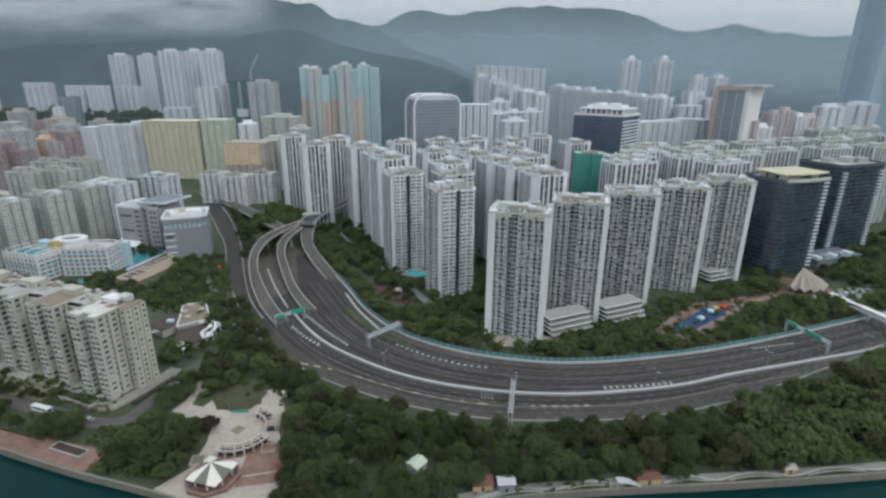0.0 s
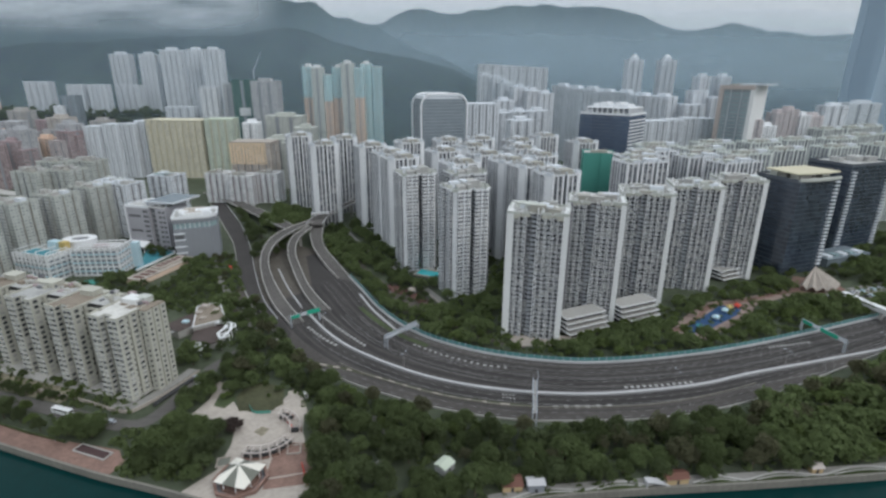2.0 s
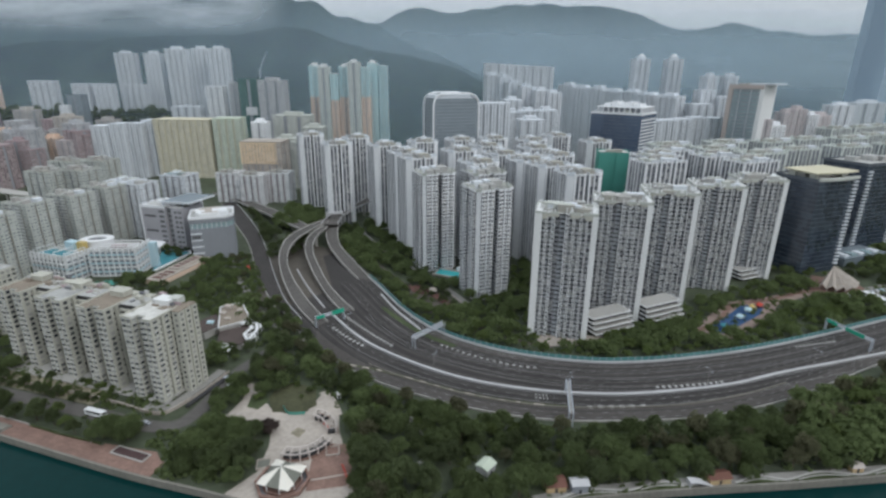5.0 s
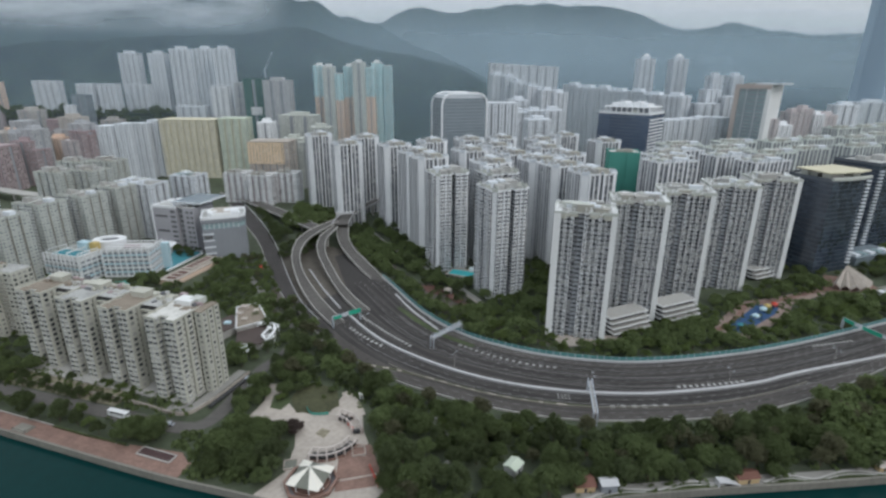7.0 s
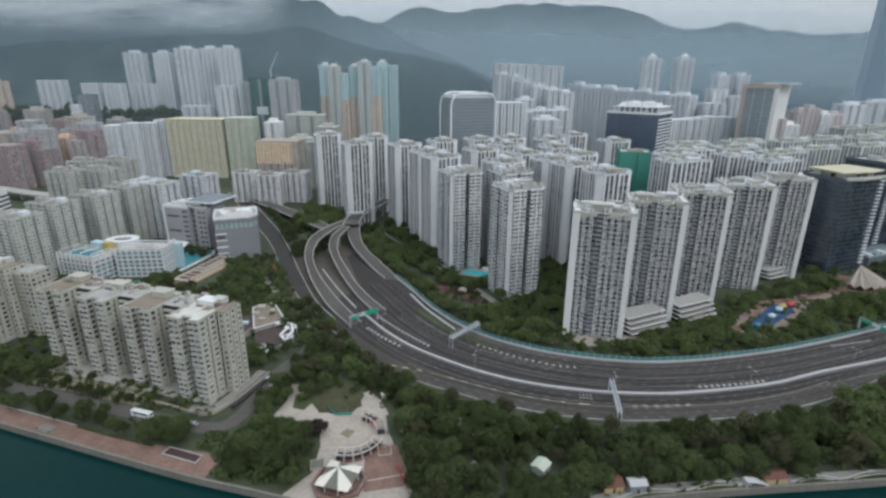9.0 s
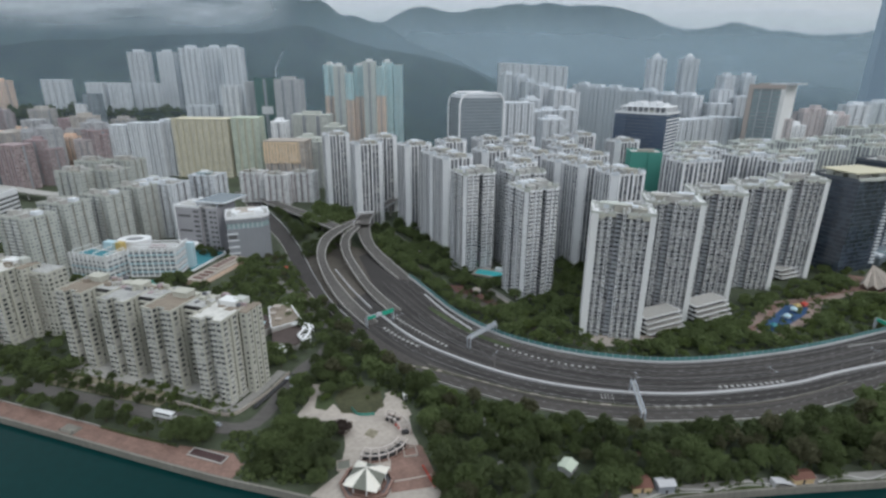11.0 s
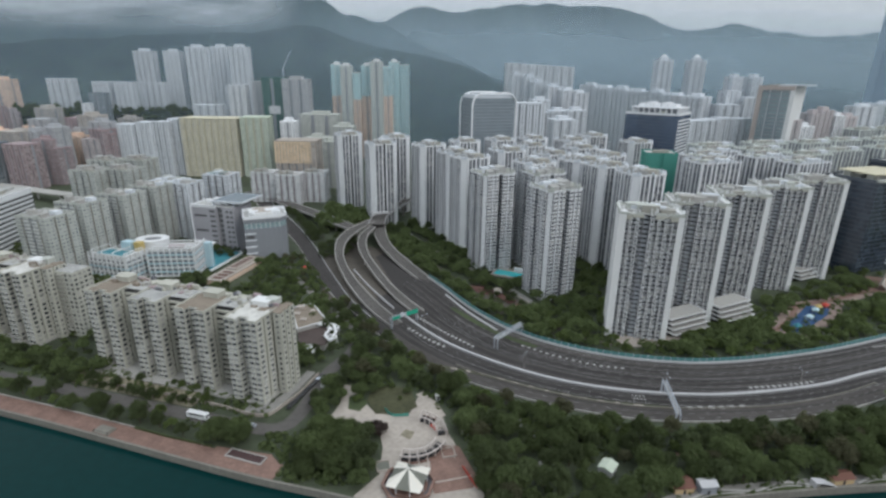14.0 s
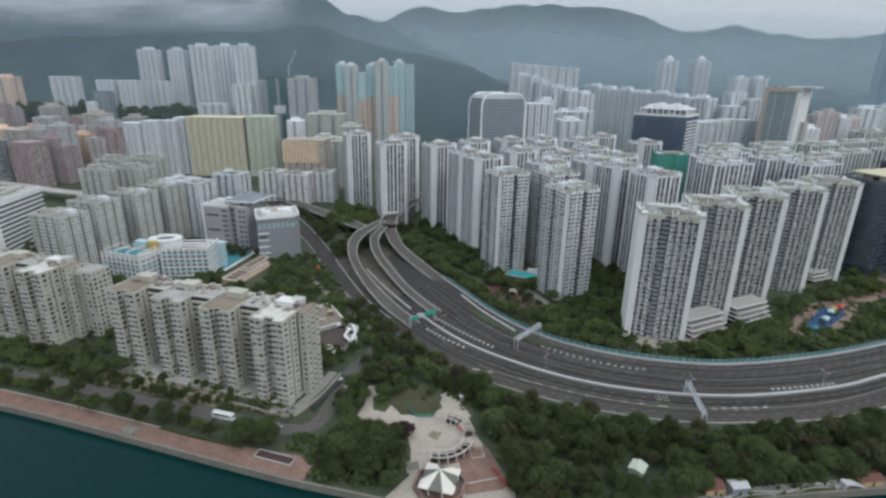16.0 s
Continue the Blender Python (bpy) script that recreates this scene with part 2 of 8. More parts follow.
def curtains(mat, light, share):
    """Some panes show pale curtains or blinds behind the glass."""
    n, l = mat.node_tree.nodes, mat.node_tree.links
    p = n["Principled BSDF"]
    geo, mr, mx = n.new("ShaderNodeNewGeometry"), n.new("ShaderNodeMapRange"), n.new("ShaderNodeMix")
    mr.inputs["From Min"].default_value, mr.inputs["From Max"].default_value = 1 - share, 1.0
    mx.data_type = "RGBA"
    l.new(geo.outputs["Random Per Island"], mr.inputs["Value"])
    l.new(mr.outputs[0], mx.inputs["Factor"])
    l.new(p.inputs["Base Color"].links[0].from_socket, mx.inputs["A"])
    mx.inputs["B"].default_value = (*light, 1)
    l.new(mx.outputs["Result"], p.inputs["Base Color"])


for leafy in (LEAF, LEAF_DARK, LEAF_BRIGHT, LEAF_DRY, LEAF_OLIVE):
    scatter_light(leafy, 0.62)
curtains(GLASS, (0.50, 0.49, 0.47), 0.5)
curtains(GLASS_PALE, (0.45, 0.46, 0.47), 0.5)


# ---- mesh helpers ----
class Bag:
    """Collects vertices and faces for one mesh."""

    def __init__(self):
        self.v, self.f = [], []

    def add(self, vs, fs):
        k = len(self.v)
        self.v += vs
        self.f += [tuple(i + k for i in f) for f in fs]
        return self

    def box(self, x0, y0, z0, x1, y1, z1):
        return self.add([(x0, y0, z0), (x1, y0, z0), (x1, y1, z0), (x0, y1, z0), (x0, y0, z1), (x1, y0, z1), (x1, y1, z1), (x0, y1, z1)],
                        [(0, 3, 2, 1), (4, 5, 6, 7), (0, 1, 5, 4), (1, 2, 6, 5), (2, 3, 7, 6), (3, 0, 4, 7)])

    def prism(self, pts, z0, z1):
        n = len(pts)
        return self.add([(x, y, z0) for x, y in pts] + [(x, y, z1) for x, y in pts],
                        [tuple(range(n, 2 * n)), tuple(range(n - 1, -1, -1))] + [(i, (i + 1) % n, n + (i + 1) % n, n + i) for i in range(n)])

    def pane(self, x, y, z, tx, ty, w, h, d):
        """A slab w wide and h high on a wall at (x, y), d proud of it; (tx, ty) runs along the wall, outside on its right."""
        nx, ny, a = ty, -tx, w / 2
        p = [(x - tx * a, y - ty * a), (x + tx * a, y + ty * a)]
        q = [(u + nx * d, v + ny * d) for u, v in p]
        vs = [(*p[0], z), (*p[1], z), (*p[1], z + h), (*p[0], z + h), (*q[0], z), (*q[1], z), (*q[1], z + h), (*q[0], z + h)]
        return self.add(vs, [(4, 5, 6, 7), (0, 1, 5, 4), (1, 2, 6, 5), (2, 3, 7, 6), (3, 0, 4, 7)])

    def tube(self, a, b, r0, r1, n=6):
        a, b = Vector(a), Vector(b)
        q = (b - a).to_track_quat("Z", "Y")
        vs = []
        for c, r in ((a, r0), (b, r1)):
            vs += [tuple(c + q @ Vector((r * math.cos(2 * math.pi * i / n), r * math.sin(2 * math.pi * i / n), 0))) for i in range(n)]
        return self.add(vs, [(i, (i + 1) % n, n + (i + 1) % n, n + i) for i in range(n)] + [tuple(range(n - 1, -1, -1)), tuple(range(n, 2 * n))])


def mesh_of(name, bag, mat):
    me = bpy.data.meshes.new(name)
    me.from_pydata(bag.v, [], bag.f)
    me.validate()
    me.materials.append(mat)
    return me


def part(name, bag, mat, parent, label="", kind=""):
    """One mesh object under a thing or a part."""
    ob = new(name, mesh_of(name, bag, mat))
    ob.parent = parent
    return tagged(ob, label, "", "", kind)


def thing(name, label, category, m=None, group="", kind=""):
    """A top-level Empty that carries its parts."""
    ob = new(name)
    ob.empty_display_size = 1.0
    if m is not None:
        ob.matrix_basis = m
    return tagged(ob, label, category, group, kind)


def slab(name, bag, mat, label="", category="", kind="structure", m=None):
    ob = new(name, mesh_of(name, bag, mat))
    if m is not None:
        ob.matrix_basis = m
    return tagged(ob, label, category, "", kind)


def smooth(pts, step=6.0):
    """A Catmull-Rom line through the points, sampled about every step metres."""
    p = [Vector((*q, 0)[:3]) for q in pts]
    p = [2 * p[0] - p[1]] + p + [2 * p[-1] - p[-2]]
    out = []
    for i in range(1, len(p) - 2):
        n = max(2, int((p[i + 1] - p[i]).length / step))
        for k in range(n):
            t = k / n
            out.append(0.5 * (2 * p[i] + (p[i + 1] - p[i - 1]) * t + (2 * p[i - 1] - 5 * p[i] + 4 * p[i + 1] - p[i + 2]) * t * t
                              + (3 * p[i] - p[i - 1] - 3 * p[i + 1] + p[i + 2]) * t ** 3))
    return out + [p[-2]]


def resample(line, n):
    """n points evenly spaced along a line."""
    cum = [0.0]
    for a, b in zip(line, line[1:]):
        cum.append(cum[-1] + (b - a).length)
    out, j = [], 0
    for i in range(n):
        s = cum[-1] * i / (n - 1)
        while j < len(line) - 2 and cum[j + 1] < s:
            j += 1
        out.append(line[j].lerp(line[j + 1], (s - cum[j]) / max(cum[j + 1] - cum[j], 1e-6)))
    return out


def offset(line, d, dz=0.0):
    """The line moved d metres to its left."""
    out = []
    for i, p in enumerate(line):
        t = line[min(i + 1, len(line) - 1)] - line[max(i - 1, 0)]
        t.z = 0
        t.normalize()
        out.append(p + Vector((-t.y * d, t.x * d, dz)))
    return out


def ribbon(bag, left, right, top, thick):
    """A solid band between two lines of equal length."""
    vs, fs = [], []
    for a, b in zip(left, right):
        vs += [(a.x, a.y, a.z + top), (b.x, b.y, b.z + top), (b.x, b.y, b.z + top - thick), (a.x, a.y, a.z + top - thick)]
    for i in range(len(left) - 1):
        k = 4 * i
        for e in range(4):
            fs.append((k + e, k + (e + 1) % 4, k + 4 + (e + 1) % 4, k + 4 + e))
    fs += [(3, 2, 1, 0), (len(vs) - 4, len(vs) - 3, len(vs) - 2, len(vs) - 1)]
    return bag.add(vs, fs)


def band(bag, line, width, top, thick):
    return ribbon(bag, offset(line, width / 2), offset(line, -width / 2), top, thick)


def dashes(bag, line, width, length, gap, top):
    n = max(2, int(sum((b - a).length for a, b in zip(line, line[1:])) / 1.0))
    pts = resample(line, n)
    k, period = 0, int(length + gap)
    while k + int(length) < n:
        band(bag, pts[k:k + int(length) + 1], width, top, 0.03)
        k += period
    return bag


def inside(poly, x, y):
    hit = False
    for (x0, y0), (x1, y1) in zip(poly, poly[1:] + poly[:1]):
        if (y0 > y) != (y1 > y) and x < (x1 - x0) * (y - y0) / (y1 - y0) + x0:
            hit = not hit
    return hit


def ribbed_plan(w, d, front, side):
    """A plan whose sides step in and out; front and side are (share of the width, inset) from corner to corner."""
    def run(length, bays):
        s, total, out = -length / 2, sum(b[0] for b in bays), []
        for share, inset in bays:
            out += [(s, inset), (s + length * share / total, inset)]
            s += length * share / total
        return out
    pts = [(s, -d / 2 + i) for s, i in run(w, front)] + [(w / 2 - i, s) for s, i in run(d, side)]
    pts += [(-s, d / 2 - i) for s, i in run(w, front)] + [(-w / 2 + i, -s) for s, i in run(d, side)]
    out = []
    for p in pts:
        if not out or (abs(p[0] - out[-1][0]) + abs(p[1] - out[-1][1])) > 0.05:
            out.append(p)
    if abs(out[0][0] - out[-1][0]) + abs(out[0][1] - out[-1][1]) < 0.05:
        out.pop()
    return out


def glaze(bag, poly, storeys, sh, z0, pitch=3.0, ww=1.5, wh=1.4, proud=0.05, least=1.6, sides=None, sills=None, single=None, spots=None):
    """Windows on every wall of a plan that is long enough."""
    for i, ((x0, y0), (x1, y1)) in enumerate(zip(poly, poly[1:] + poly[:1])):
        ln = math.hypot(x1 - x0, y1 - y0)
        if ln < least or (sides and not sides(i, x0, y0, x1, y1)):
            continue
        tx, ty = (x1 - x0) / ln, (y1 - y0) / ln
        n = max(1, int(ln / pitch + 0.3))
        w = min(ww, ln / n - 0.5)
        for k in range(n):
            cx, cy = x0 + tx * ln * (k + 0.5) / n, y0 + ty * ln * (k + 0.5) / n
            for s in range(storeys):
                z = z0 + s * sh + 0.95
                if single and single(tx, ty):
                    spots.append((cx, cy, z, tx, ty, w, wh, proud))
                else:
                    bag.pane(cx, cy, z, tx, ty, w, wh, proud)
                if sills is not None:
                    sills.pane(cx, cy, z - 0.22, tx, ty, w + 0.4, 0.2, 0.28)
    return bag


PANES = {}


def set_windows(spots, mat, parent):
    """One window object at each spot: a slim frame round its glass, alike sizes on one mesh."""
    for cx, cy, z, tx, ty, w, h, d in spots:
        key = (round(w, 1), round(h, 1), mat.name)
        if key not in PANES:
            me = mesh_of("window", Bag().pane(0, 0, 0, 1, 0, w, h, d).pane(0, 0, -0.12, 1, 0, w + 0.24, 0.12, d + 0.12).pane(0, 0, h, 1, 0, w + 0.24, 0.12, d + 0.12).pane(0, 0, 0, 1, 0, 0.09, h, d + 0.05), mat)
            me.materials.append(WHITEPAINT)
            for i, f in enumerate(me.polygons):
                f.material_index = 0 if i < 5 else 1
            PANES[key] = me
        ob = new("window", PANES[key])
        ob.parent = parent
        ob.matrix_basis = pose(cx, cy, z, 0, 0, math.degrees(math.atan2(ty, tx)))


def clutter(parent, w, d, z, seed, n=5, mat=None):
    """Lift rooms and tanks on a roof, each a part."""
    rnd = random.Random(seed)
    for i in range(n):
        a, b, h = rnd.uniform(0.12, 0.3) * w, rnd.uniform(0.12, 0.28) * d, rnd.uniform(1.2, 4.5)
        x, y = rnd.uniform(-0.3, 0.3) * w, rnd.uniform(-0.3, 0.3) * d
        bag = Bag().box(x - a / 2, y - b / 2, z, x + a / 2, y + b / 2, z + h)
        bag.box(x - a / 2 - 0.25, y - b / 2 - 0.25, z + h, x + a / 2 + 0.25, y + b / 2 + 0.25, z + h + 0.3)
        part("roof_room", bag, mat or rnd.choice([CONC, CREAM_PALE, PALE, ROOF, CREAM_DARK]), parent)


def roof_walls(parent, plan, h, seed, mat):
    """Tall ragged fins and frames that stand round a roof's edge, each a part."""
    rnd = random.Random(seed)
    for (x0, y0), (x1, y1) in zip(plan, plan[1:] + plan[:1]):
        ln = math.hypot(x1 - x0, y1 - y0)
        if ln < 1.8 or rnd.random() < 0.45:
            continue
        tx, ty = (x1 - x0) / ln, (y1 - y0) / ln
        w, e = ln * rnd.uniform(0.6, 1.0), rnd.uniform(1.2, 3.6)
        part("roof_fin", Bag().pane((x0 + x1) / 2, (y0 + y1) / 2, h, -tx, -ty, w, e, 0.5), mat, parent)
    for k in range(4):
        a, r0, r1 = rnd.uniform(0, 6.28), 2.0, rnd.uniform(8, 12)
        u, v = math.cos(a), math.sin(a)
        part("roof_beam", Bag().tube((r0 * u, r0 * v, h + 3.4), (r1 * u, r1 * v, h + 3.4), 0.4, 0.4, 4).tube((r1 * u, r1 * v, h), (r1 * u, r1 * v, h + 3.4), 0.4, 0.4, 4).tube((r0 * u, r0 * v, h), (r0 * u, r0 * v, h + 3.4), 0.4, 0.4, 4), mat, parent)


def tower(name, label, category, plan, storeys, sh=2.9, wall=None, glass=None, pitch=3.0, ww=1.6, wh=1.4, base=0.0, seed=1, group="", rooms=5, sills=False, roof=None, crown=1.2, bays=None, deep=0.7):
    """A tower block: wall, window panes, parapet, roof and roof rooms, at the origin."""
    ob = thing(name, label, category, None, group)
    h = base + storeys * sh
    part("wall", Bag().prism(plan, 0, h), wall or WHITE, ob)
    sl = Bag() if sills else None
    pick = None
    if bays:
        hw, hd = max(q[0] for q in plan), max(q[1] for q in plan)

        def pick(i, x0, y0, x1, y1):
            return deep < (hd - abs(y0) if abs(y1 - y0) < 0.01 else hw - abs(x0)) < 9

        # recessed bays get a darker colour that stands in for their shade
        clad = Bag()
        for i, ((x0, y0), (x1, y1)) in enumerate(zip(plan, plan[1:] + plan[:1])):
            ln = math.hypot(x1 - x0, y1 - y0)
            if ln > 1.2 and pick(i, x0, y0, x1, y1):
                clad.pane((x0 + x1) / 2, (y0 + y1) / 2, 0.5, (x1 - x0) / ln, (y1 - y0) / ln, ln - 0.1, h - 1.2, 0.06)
        part("bay_cladding", clad, bays, ob, "recessed window bays in a darker shade")
        # side faces of the ribs carry their shade as a grey colour
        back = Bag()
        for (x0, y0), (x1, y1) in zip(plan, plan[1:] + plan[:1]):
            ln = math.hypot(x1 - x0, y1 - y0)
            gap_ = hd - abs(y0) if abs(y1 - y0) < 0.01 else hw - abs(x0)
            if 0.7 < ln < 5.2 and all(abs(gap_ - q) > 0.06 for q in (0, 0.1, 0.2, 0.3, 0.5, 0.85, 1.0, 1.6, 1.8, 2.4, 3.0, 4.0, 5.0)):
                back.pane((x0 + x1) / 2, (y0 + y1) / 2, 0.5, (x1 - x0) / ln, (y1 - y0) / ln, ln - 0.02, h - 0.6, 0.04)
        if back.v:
            part("return_cladding", back, RETURN, ob, "grey-shaded returns between the ribs")
    part("glazing", glaze(Bag(), plan, storeys, sh, base, pitch, ww, wh, 0.12 if bays else 0.05, 1.6, pick if deep < 1 else None, sl), glass or GLASS, ob, "rows of dark windows", "stuff")
    if sills:
        part("hood_trim", sl, wall or WHITE, ob, "", "stuff")
    par = Bag()
    for (x0, y0), (x1, y1) in zip(plan, plan[1:] + plan[:1]):
        ln = math.hypot(x1 - x0, y1 - y0)
        if ln > 0.3:
            par.pane((x0 + x1) / 2, (y0 + y1) / 2, h - 0.1, (x1 - x0) / ln, (y1 - y0) / ln, ln + 0.3, crown + 0.1, 0.15)
            par.pane((x0 + x1) / 2, (y0 + y1) / 2, h - 0.1, -(x1 - x0) / ln, -(y1 - y0) / ln, ln - 0.1, crown + 0.1, 0.15)
    part("parapet", par, wall or WHITE, ob)
    xs, ys = [p[0] for p in plan], [p[1] for p in plan]
    part("roof", Bag().prism([(x * 0.985, y * 0.985) for x, y in plan], h - 0.05, h + 0.12), roof or ROOF, ob)
    clutter(ob, max(xs) - min(xs), max(ys) - min(ys), h + 0.1, seed, rooms)
    return ob


def place(proto, x, y, rot=0.0, z=0.0, s=(1, 1, 1)):
    return copy_thing(proto, Matrix.LocRotScale((x, y, z), Euler((0, 0, radians(rot))), s))


# ---- ground, water, hills ----
SHORE = [(-5000, 1630), (-1500, 590), (-700, 346), (-311, 227), (-277, 216.5), (-244, 205.5), (-213, 195), (-185, 185.5), (-154, 175.5), (-130, 169), (-106, 162), (-92, 154), (-60, 147),
         (-20, 151), (6, 158), (30, 163.5), (74, 168), (122, 171.5), (190, 178), (320, 193), (700, 240), (1500, 330), (5000, 700)]
slab("ground", Bag().prism(SHORE + [(5000, 4900), (-5000, 4900)], -6.0, -0.12), GROUND, "dark city ground with scrub and worn soil", "ground")
slab("sea_bed", Bag().box(-5000, -2500, -9, 5000, 1700, -8), EARTH, "dark sea bed under the harbour", "ground")

SEA = material("harbour_water", (0.003, 0.029, 0.029), rough=0.2, spec=0.05, var=0.15, grain=0.25, patch=0.01, rand=0.0, bump=0.12)
slab("water", Bag().box(-5000, -2500, -7.5, 5000, 1700, -3.0), SEA, "dark teal harbour water, nearly calm", "water")


def profile(pts, x):
    if x <= pts[0][0]:
        return pts[0][1]
    for (x0, h0), (x1, h1) in zip(pts, pts[1:]):
        if x <= x1:
            t = (x - x0) / (x1 - x0)
            t = t * t * (3 - 2 * t) * 0.6 + t * 0.4
            return h0 + (h1 - h0) * t
    return pts[-1][1]


def hill(name, crest, depth, front, back, mat, label, rough=18.0, step=25):
    """A wooded ridge: its crest line, and slopes that fall to the plain on both sides."""
    bag, xs = Bag(), list(range(-3800, 3801, step))
    rows = 30
    for j in range(rows + 1):
        t = j / rows
        for x in xs:
            y = depth - front + (front + back) * t
            d = (y - depth) / (front if y < depth else back)
            bend = noise.noise(Vector((x * 0.0016, depth * 0.01, 3.1))) * 90 * (1 - abs(d))
            fall = max(0.0, 1 - abs(d)) ** (0.85 if y < depth else 1.0)
            gully = noise.fractal(Vector((x * 0.004, y * 0.0022, depth)), 0.9, 2.0, 4) * rough * min(1, 4 * (1 - abs(d))) * (0.35 + 1.6 * abs(d))
            gully += noise.fractal(Vector((x * 0.011, y * 0.004, depth + 7.7)), 0.8, 2.0, 3) * 0.45 * rough * min(1, 4 * (1 - abs(d)))
            bag.v.append((x, y + bend, max(-4.0, profile(crest, x) * fall + gully) if abs(d) < 0.999 else -5.0))
    n = len(xs)
    for j in range(rows):
        for i in range(n - 1):
            k = j * n + i
            bag.f.append((k, k + 1, k + n + 1, k + n))
    ob = slab(name, bag, mat, label, "hill")
    for poly in ob.data.polygons:
        poly.use_smooth = True
    return ob


FOREST_NEAR = material("wooded_slope", (0.030, 0.042, 0.032), var=0.9, grain=0.03, patch=0.006, rand=0.0, bump=0, spec=0.05)
FOREST_MID = material("distant_wooded_slope", (0.030, 0.042, 0.032), var=0.8, grain=0.02, patch=0.004, rand=0.0, bump=0, spec=0.05)
FOREST_FAR = material("far_misty_slope", (0.030, 0.042, 0.032), var=0.8, grain=0.015, patch=0.003, rand=0.0, bump=0, spec=0.05)
hill("hill_near", [(-3800, 240), (-1499, 253), (-1208, 234), (-904, 258), (-573, 267), (-392, 275), (-273, 241), (-121, 218), (1, 190), (111, 134), (240, 80), (420, 45), (900, 30), (3800, 30)],
     1500, 365, 500, FOREST_NEAR, "dark green wooded spur behind the city")
hill("hill_mid", [(-3800, 500), (-2008, 516), (-1617, 484), (-1208, 505), (-807, 472), (-483, 419), (-402, 372), (-278, 344), (-67, 246), (237, 130), (500, 60), (1400, 40), (3800, 40)],
     2100, 480, 700, FOREST_MID, "wooded hillside with its top in the cloud")
hill("hill_far", [(-3800, 200), (-689, 280), (-408, 423), (-136, 521), (43, 487), (193, 506), (400, 528), (560, 537), (700, 527), (850, 531), (946, 517), (1010, 496), (1103, 468), (1310, 410), (1450, 428), (1560, 447), (1725, 420), (2010, 385), (2238, 400), (2397, 421), (3800, 470)],
     3000, 740, 900, FOREST_FAR, "long blue-grey mountain ridge in thin mist")


# wooded rise on which the hillside blocks stand
def rise(x, y):
    def soft(t):
        t = min(1.0, max(0.0, t))
        return t * t * (3 - 2 * t)
    west = 88 * soft((y - 925) / 70) * soft((-420 - x) / 130)
    return west + 6 * noise.noise(Vector((x * 0.02, y * 0.02, 5.0)))


rb0, rxs, rys = Bag(), list(range(-1600, -379, 18)), list(range(915, 1301, 16))
for y in rys:
    rb0.v += [(x, y, max(-3.0, rise(x, y)) if 915 < y < 1290 and rise(x, y) > 3 else -3.0) for x in rxs]
rb0.f = [(j * len(rxs) + i, j * len(rxs) + i + 1, (j + 1) * len(rxs) + i + 1, (j + 1) * len(rxs) + i) for j in range(len(rys) - 1) for i in range(len(rxs) - 1)]
slab("hill_terrace", rb0, FOREST_NEAR, "dark wooded terrace under the hillside blocks", "hill")


# ---- the highway ----
OUTER = smooth([(-305, 655), (-245, 556), (-192, 440), (-150, 352), (-119, 300), (-92, 268), (-67, 247), (-42, 233), (-14, 221), (22, 212), (60, 211), (100, 214), (150, 228), (210, 255), (277, 287), (350, 325), (470, 395)])
INNER = smooth([(-139, 500), (-121, 455), (-82, 388), (-54, 334), (-28, 301), (0, 282), (28, 271), (60, 265), (85, 265), (115, 269), (160, 279), (210, 295), (267, 316), (317, 336), (400, 380), (520, 450)])
MEDIAN = smooth([(-106, 331), (-87, 303), (-67, 281), (-37, 259), (-9, 245), (20, 237), (48, 233.5), (80, 234), (128, 242), (165, 254), (222, 270), (278, 288), (350, 328), (470, 398)])
LEFT_END = [p for p in OUTER if p.y < 345 or p.x > 0]
INNER_END = [p for p in INNER if p.y < 400 or p.x > 0]
MAIN_A, MAIN_B = resample(LEFT_END, 120), resample(INNER_END, 120)
road = slab("road_highway", ribbon(Bag(), MAIN_B, MAIN_A, 0.0, 0.5), ASPHALT, "dark grey asphalt of a wide curving highway", "road")
UP_IN = resample(smooth([(-96, 395), (-116, 430), (-133, 465), (-142, 497), (-146, 530)]), 40)
UP_OUT = resample(smooth([(-82, 388), (-104, 428), (-122, 462), (-131, 497), (-134, 532)]), 40)


def raise_line(line, z0, z1):
    n = len(line) - 1
    return [Vector((p.x, p.y, z0 + (z1 - z0) * (i / n) ** 1.4)) for i, p in enumerate(line)]


def ramp(name, left, right, label, wall=0.9):
    """A raised road: deck, two parapets and piers."""
    ob = thing(name, label, "flyover", None, "flyovers of the interchange", "structure")
    part("deck", ribbon(Bag(), left, right, 0.0, 1.1), ASPHALT_OLD, ob)
    for line, s in ((left, 1), (right, -1)):
        part("parapet", band(Bag(), offset(line, -0.3 * s), 0.6, wall, 1.9), CONC if wall < 1 else BARRIER, ob, "pale concrete parapet")
    tr = Bag()
    for u in (0.22, 0.4, 0.62, 0.8):
        band(tr, [a.lerp(b, u) for a, b in zip(left, right)], 0.5, 0.008, 0.02)
    part("tyre_track", tr, ASPHALT, ob, "dark worn wheel tracks")
    for i in range(4, len(left) - 1, 5):
        c = (left[i] + right[i]) / 2
        if c.z > 3.5:
            part("pier", Bag().box(c.x - 1.2, c.y - 0.8, -0.2, c.x + 1.2, c.y + 0.8, c.z - 1.05), CONC, ob)
    return ob


def line3(pts):
    """A smooth line through points with heights."""
    flat = smooth(pts, 7)
    return flat


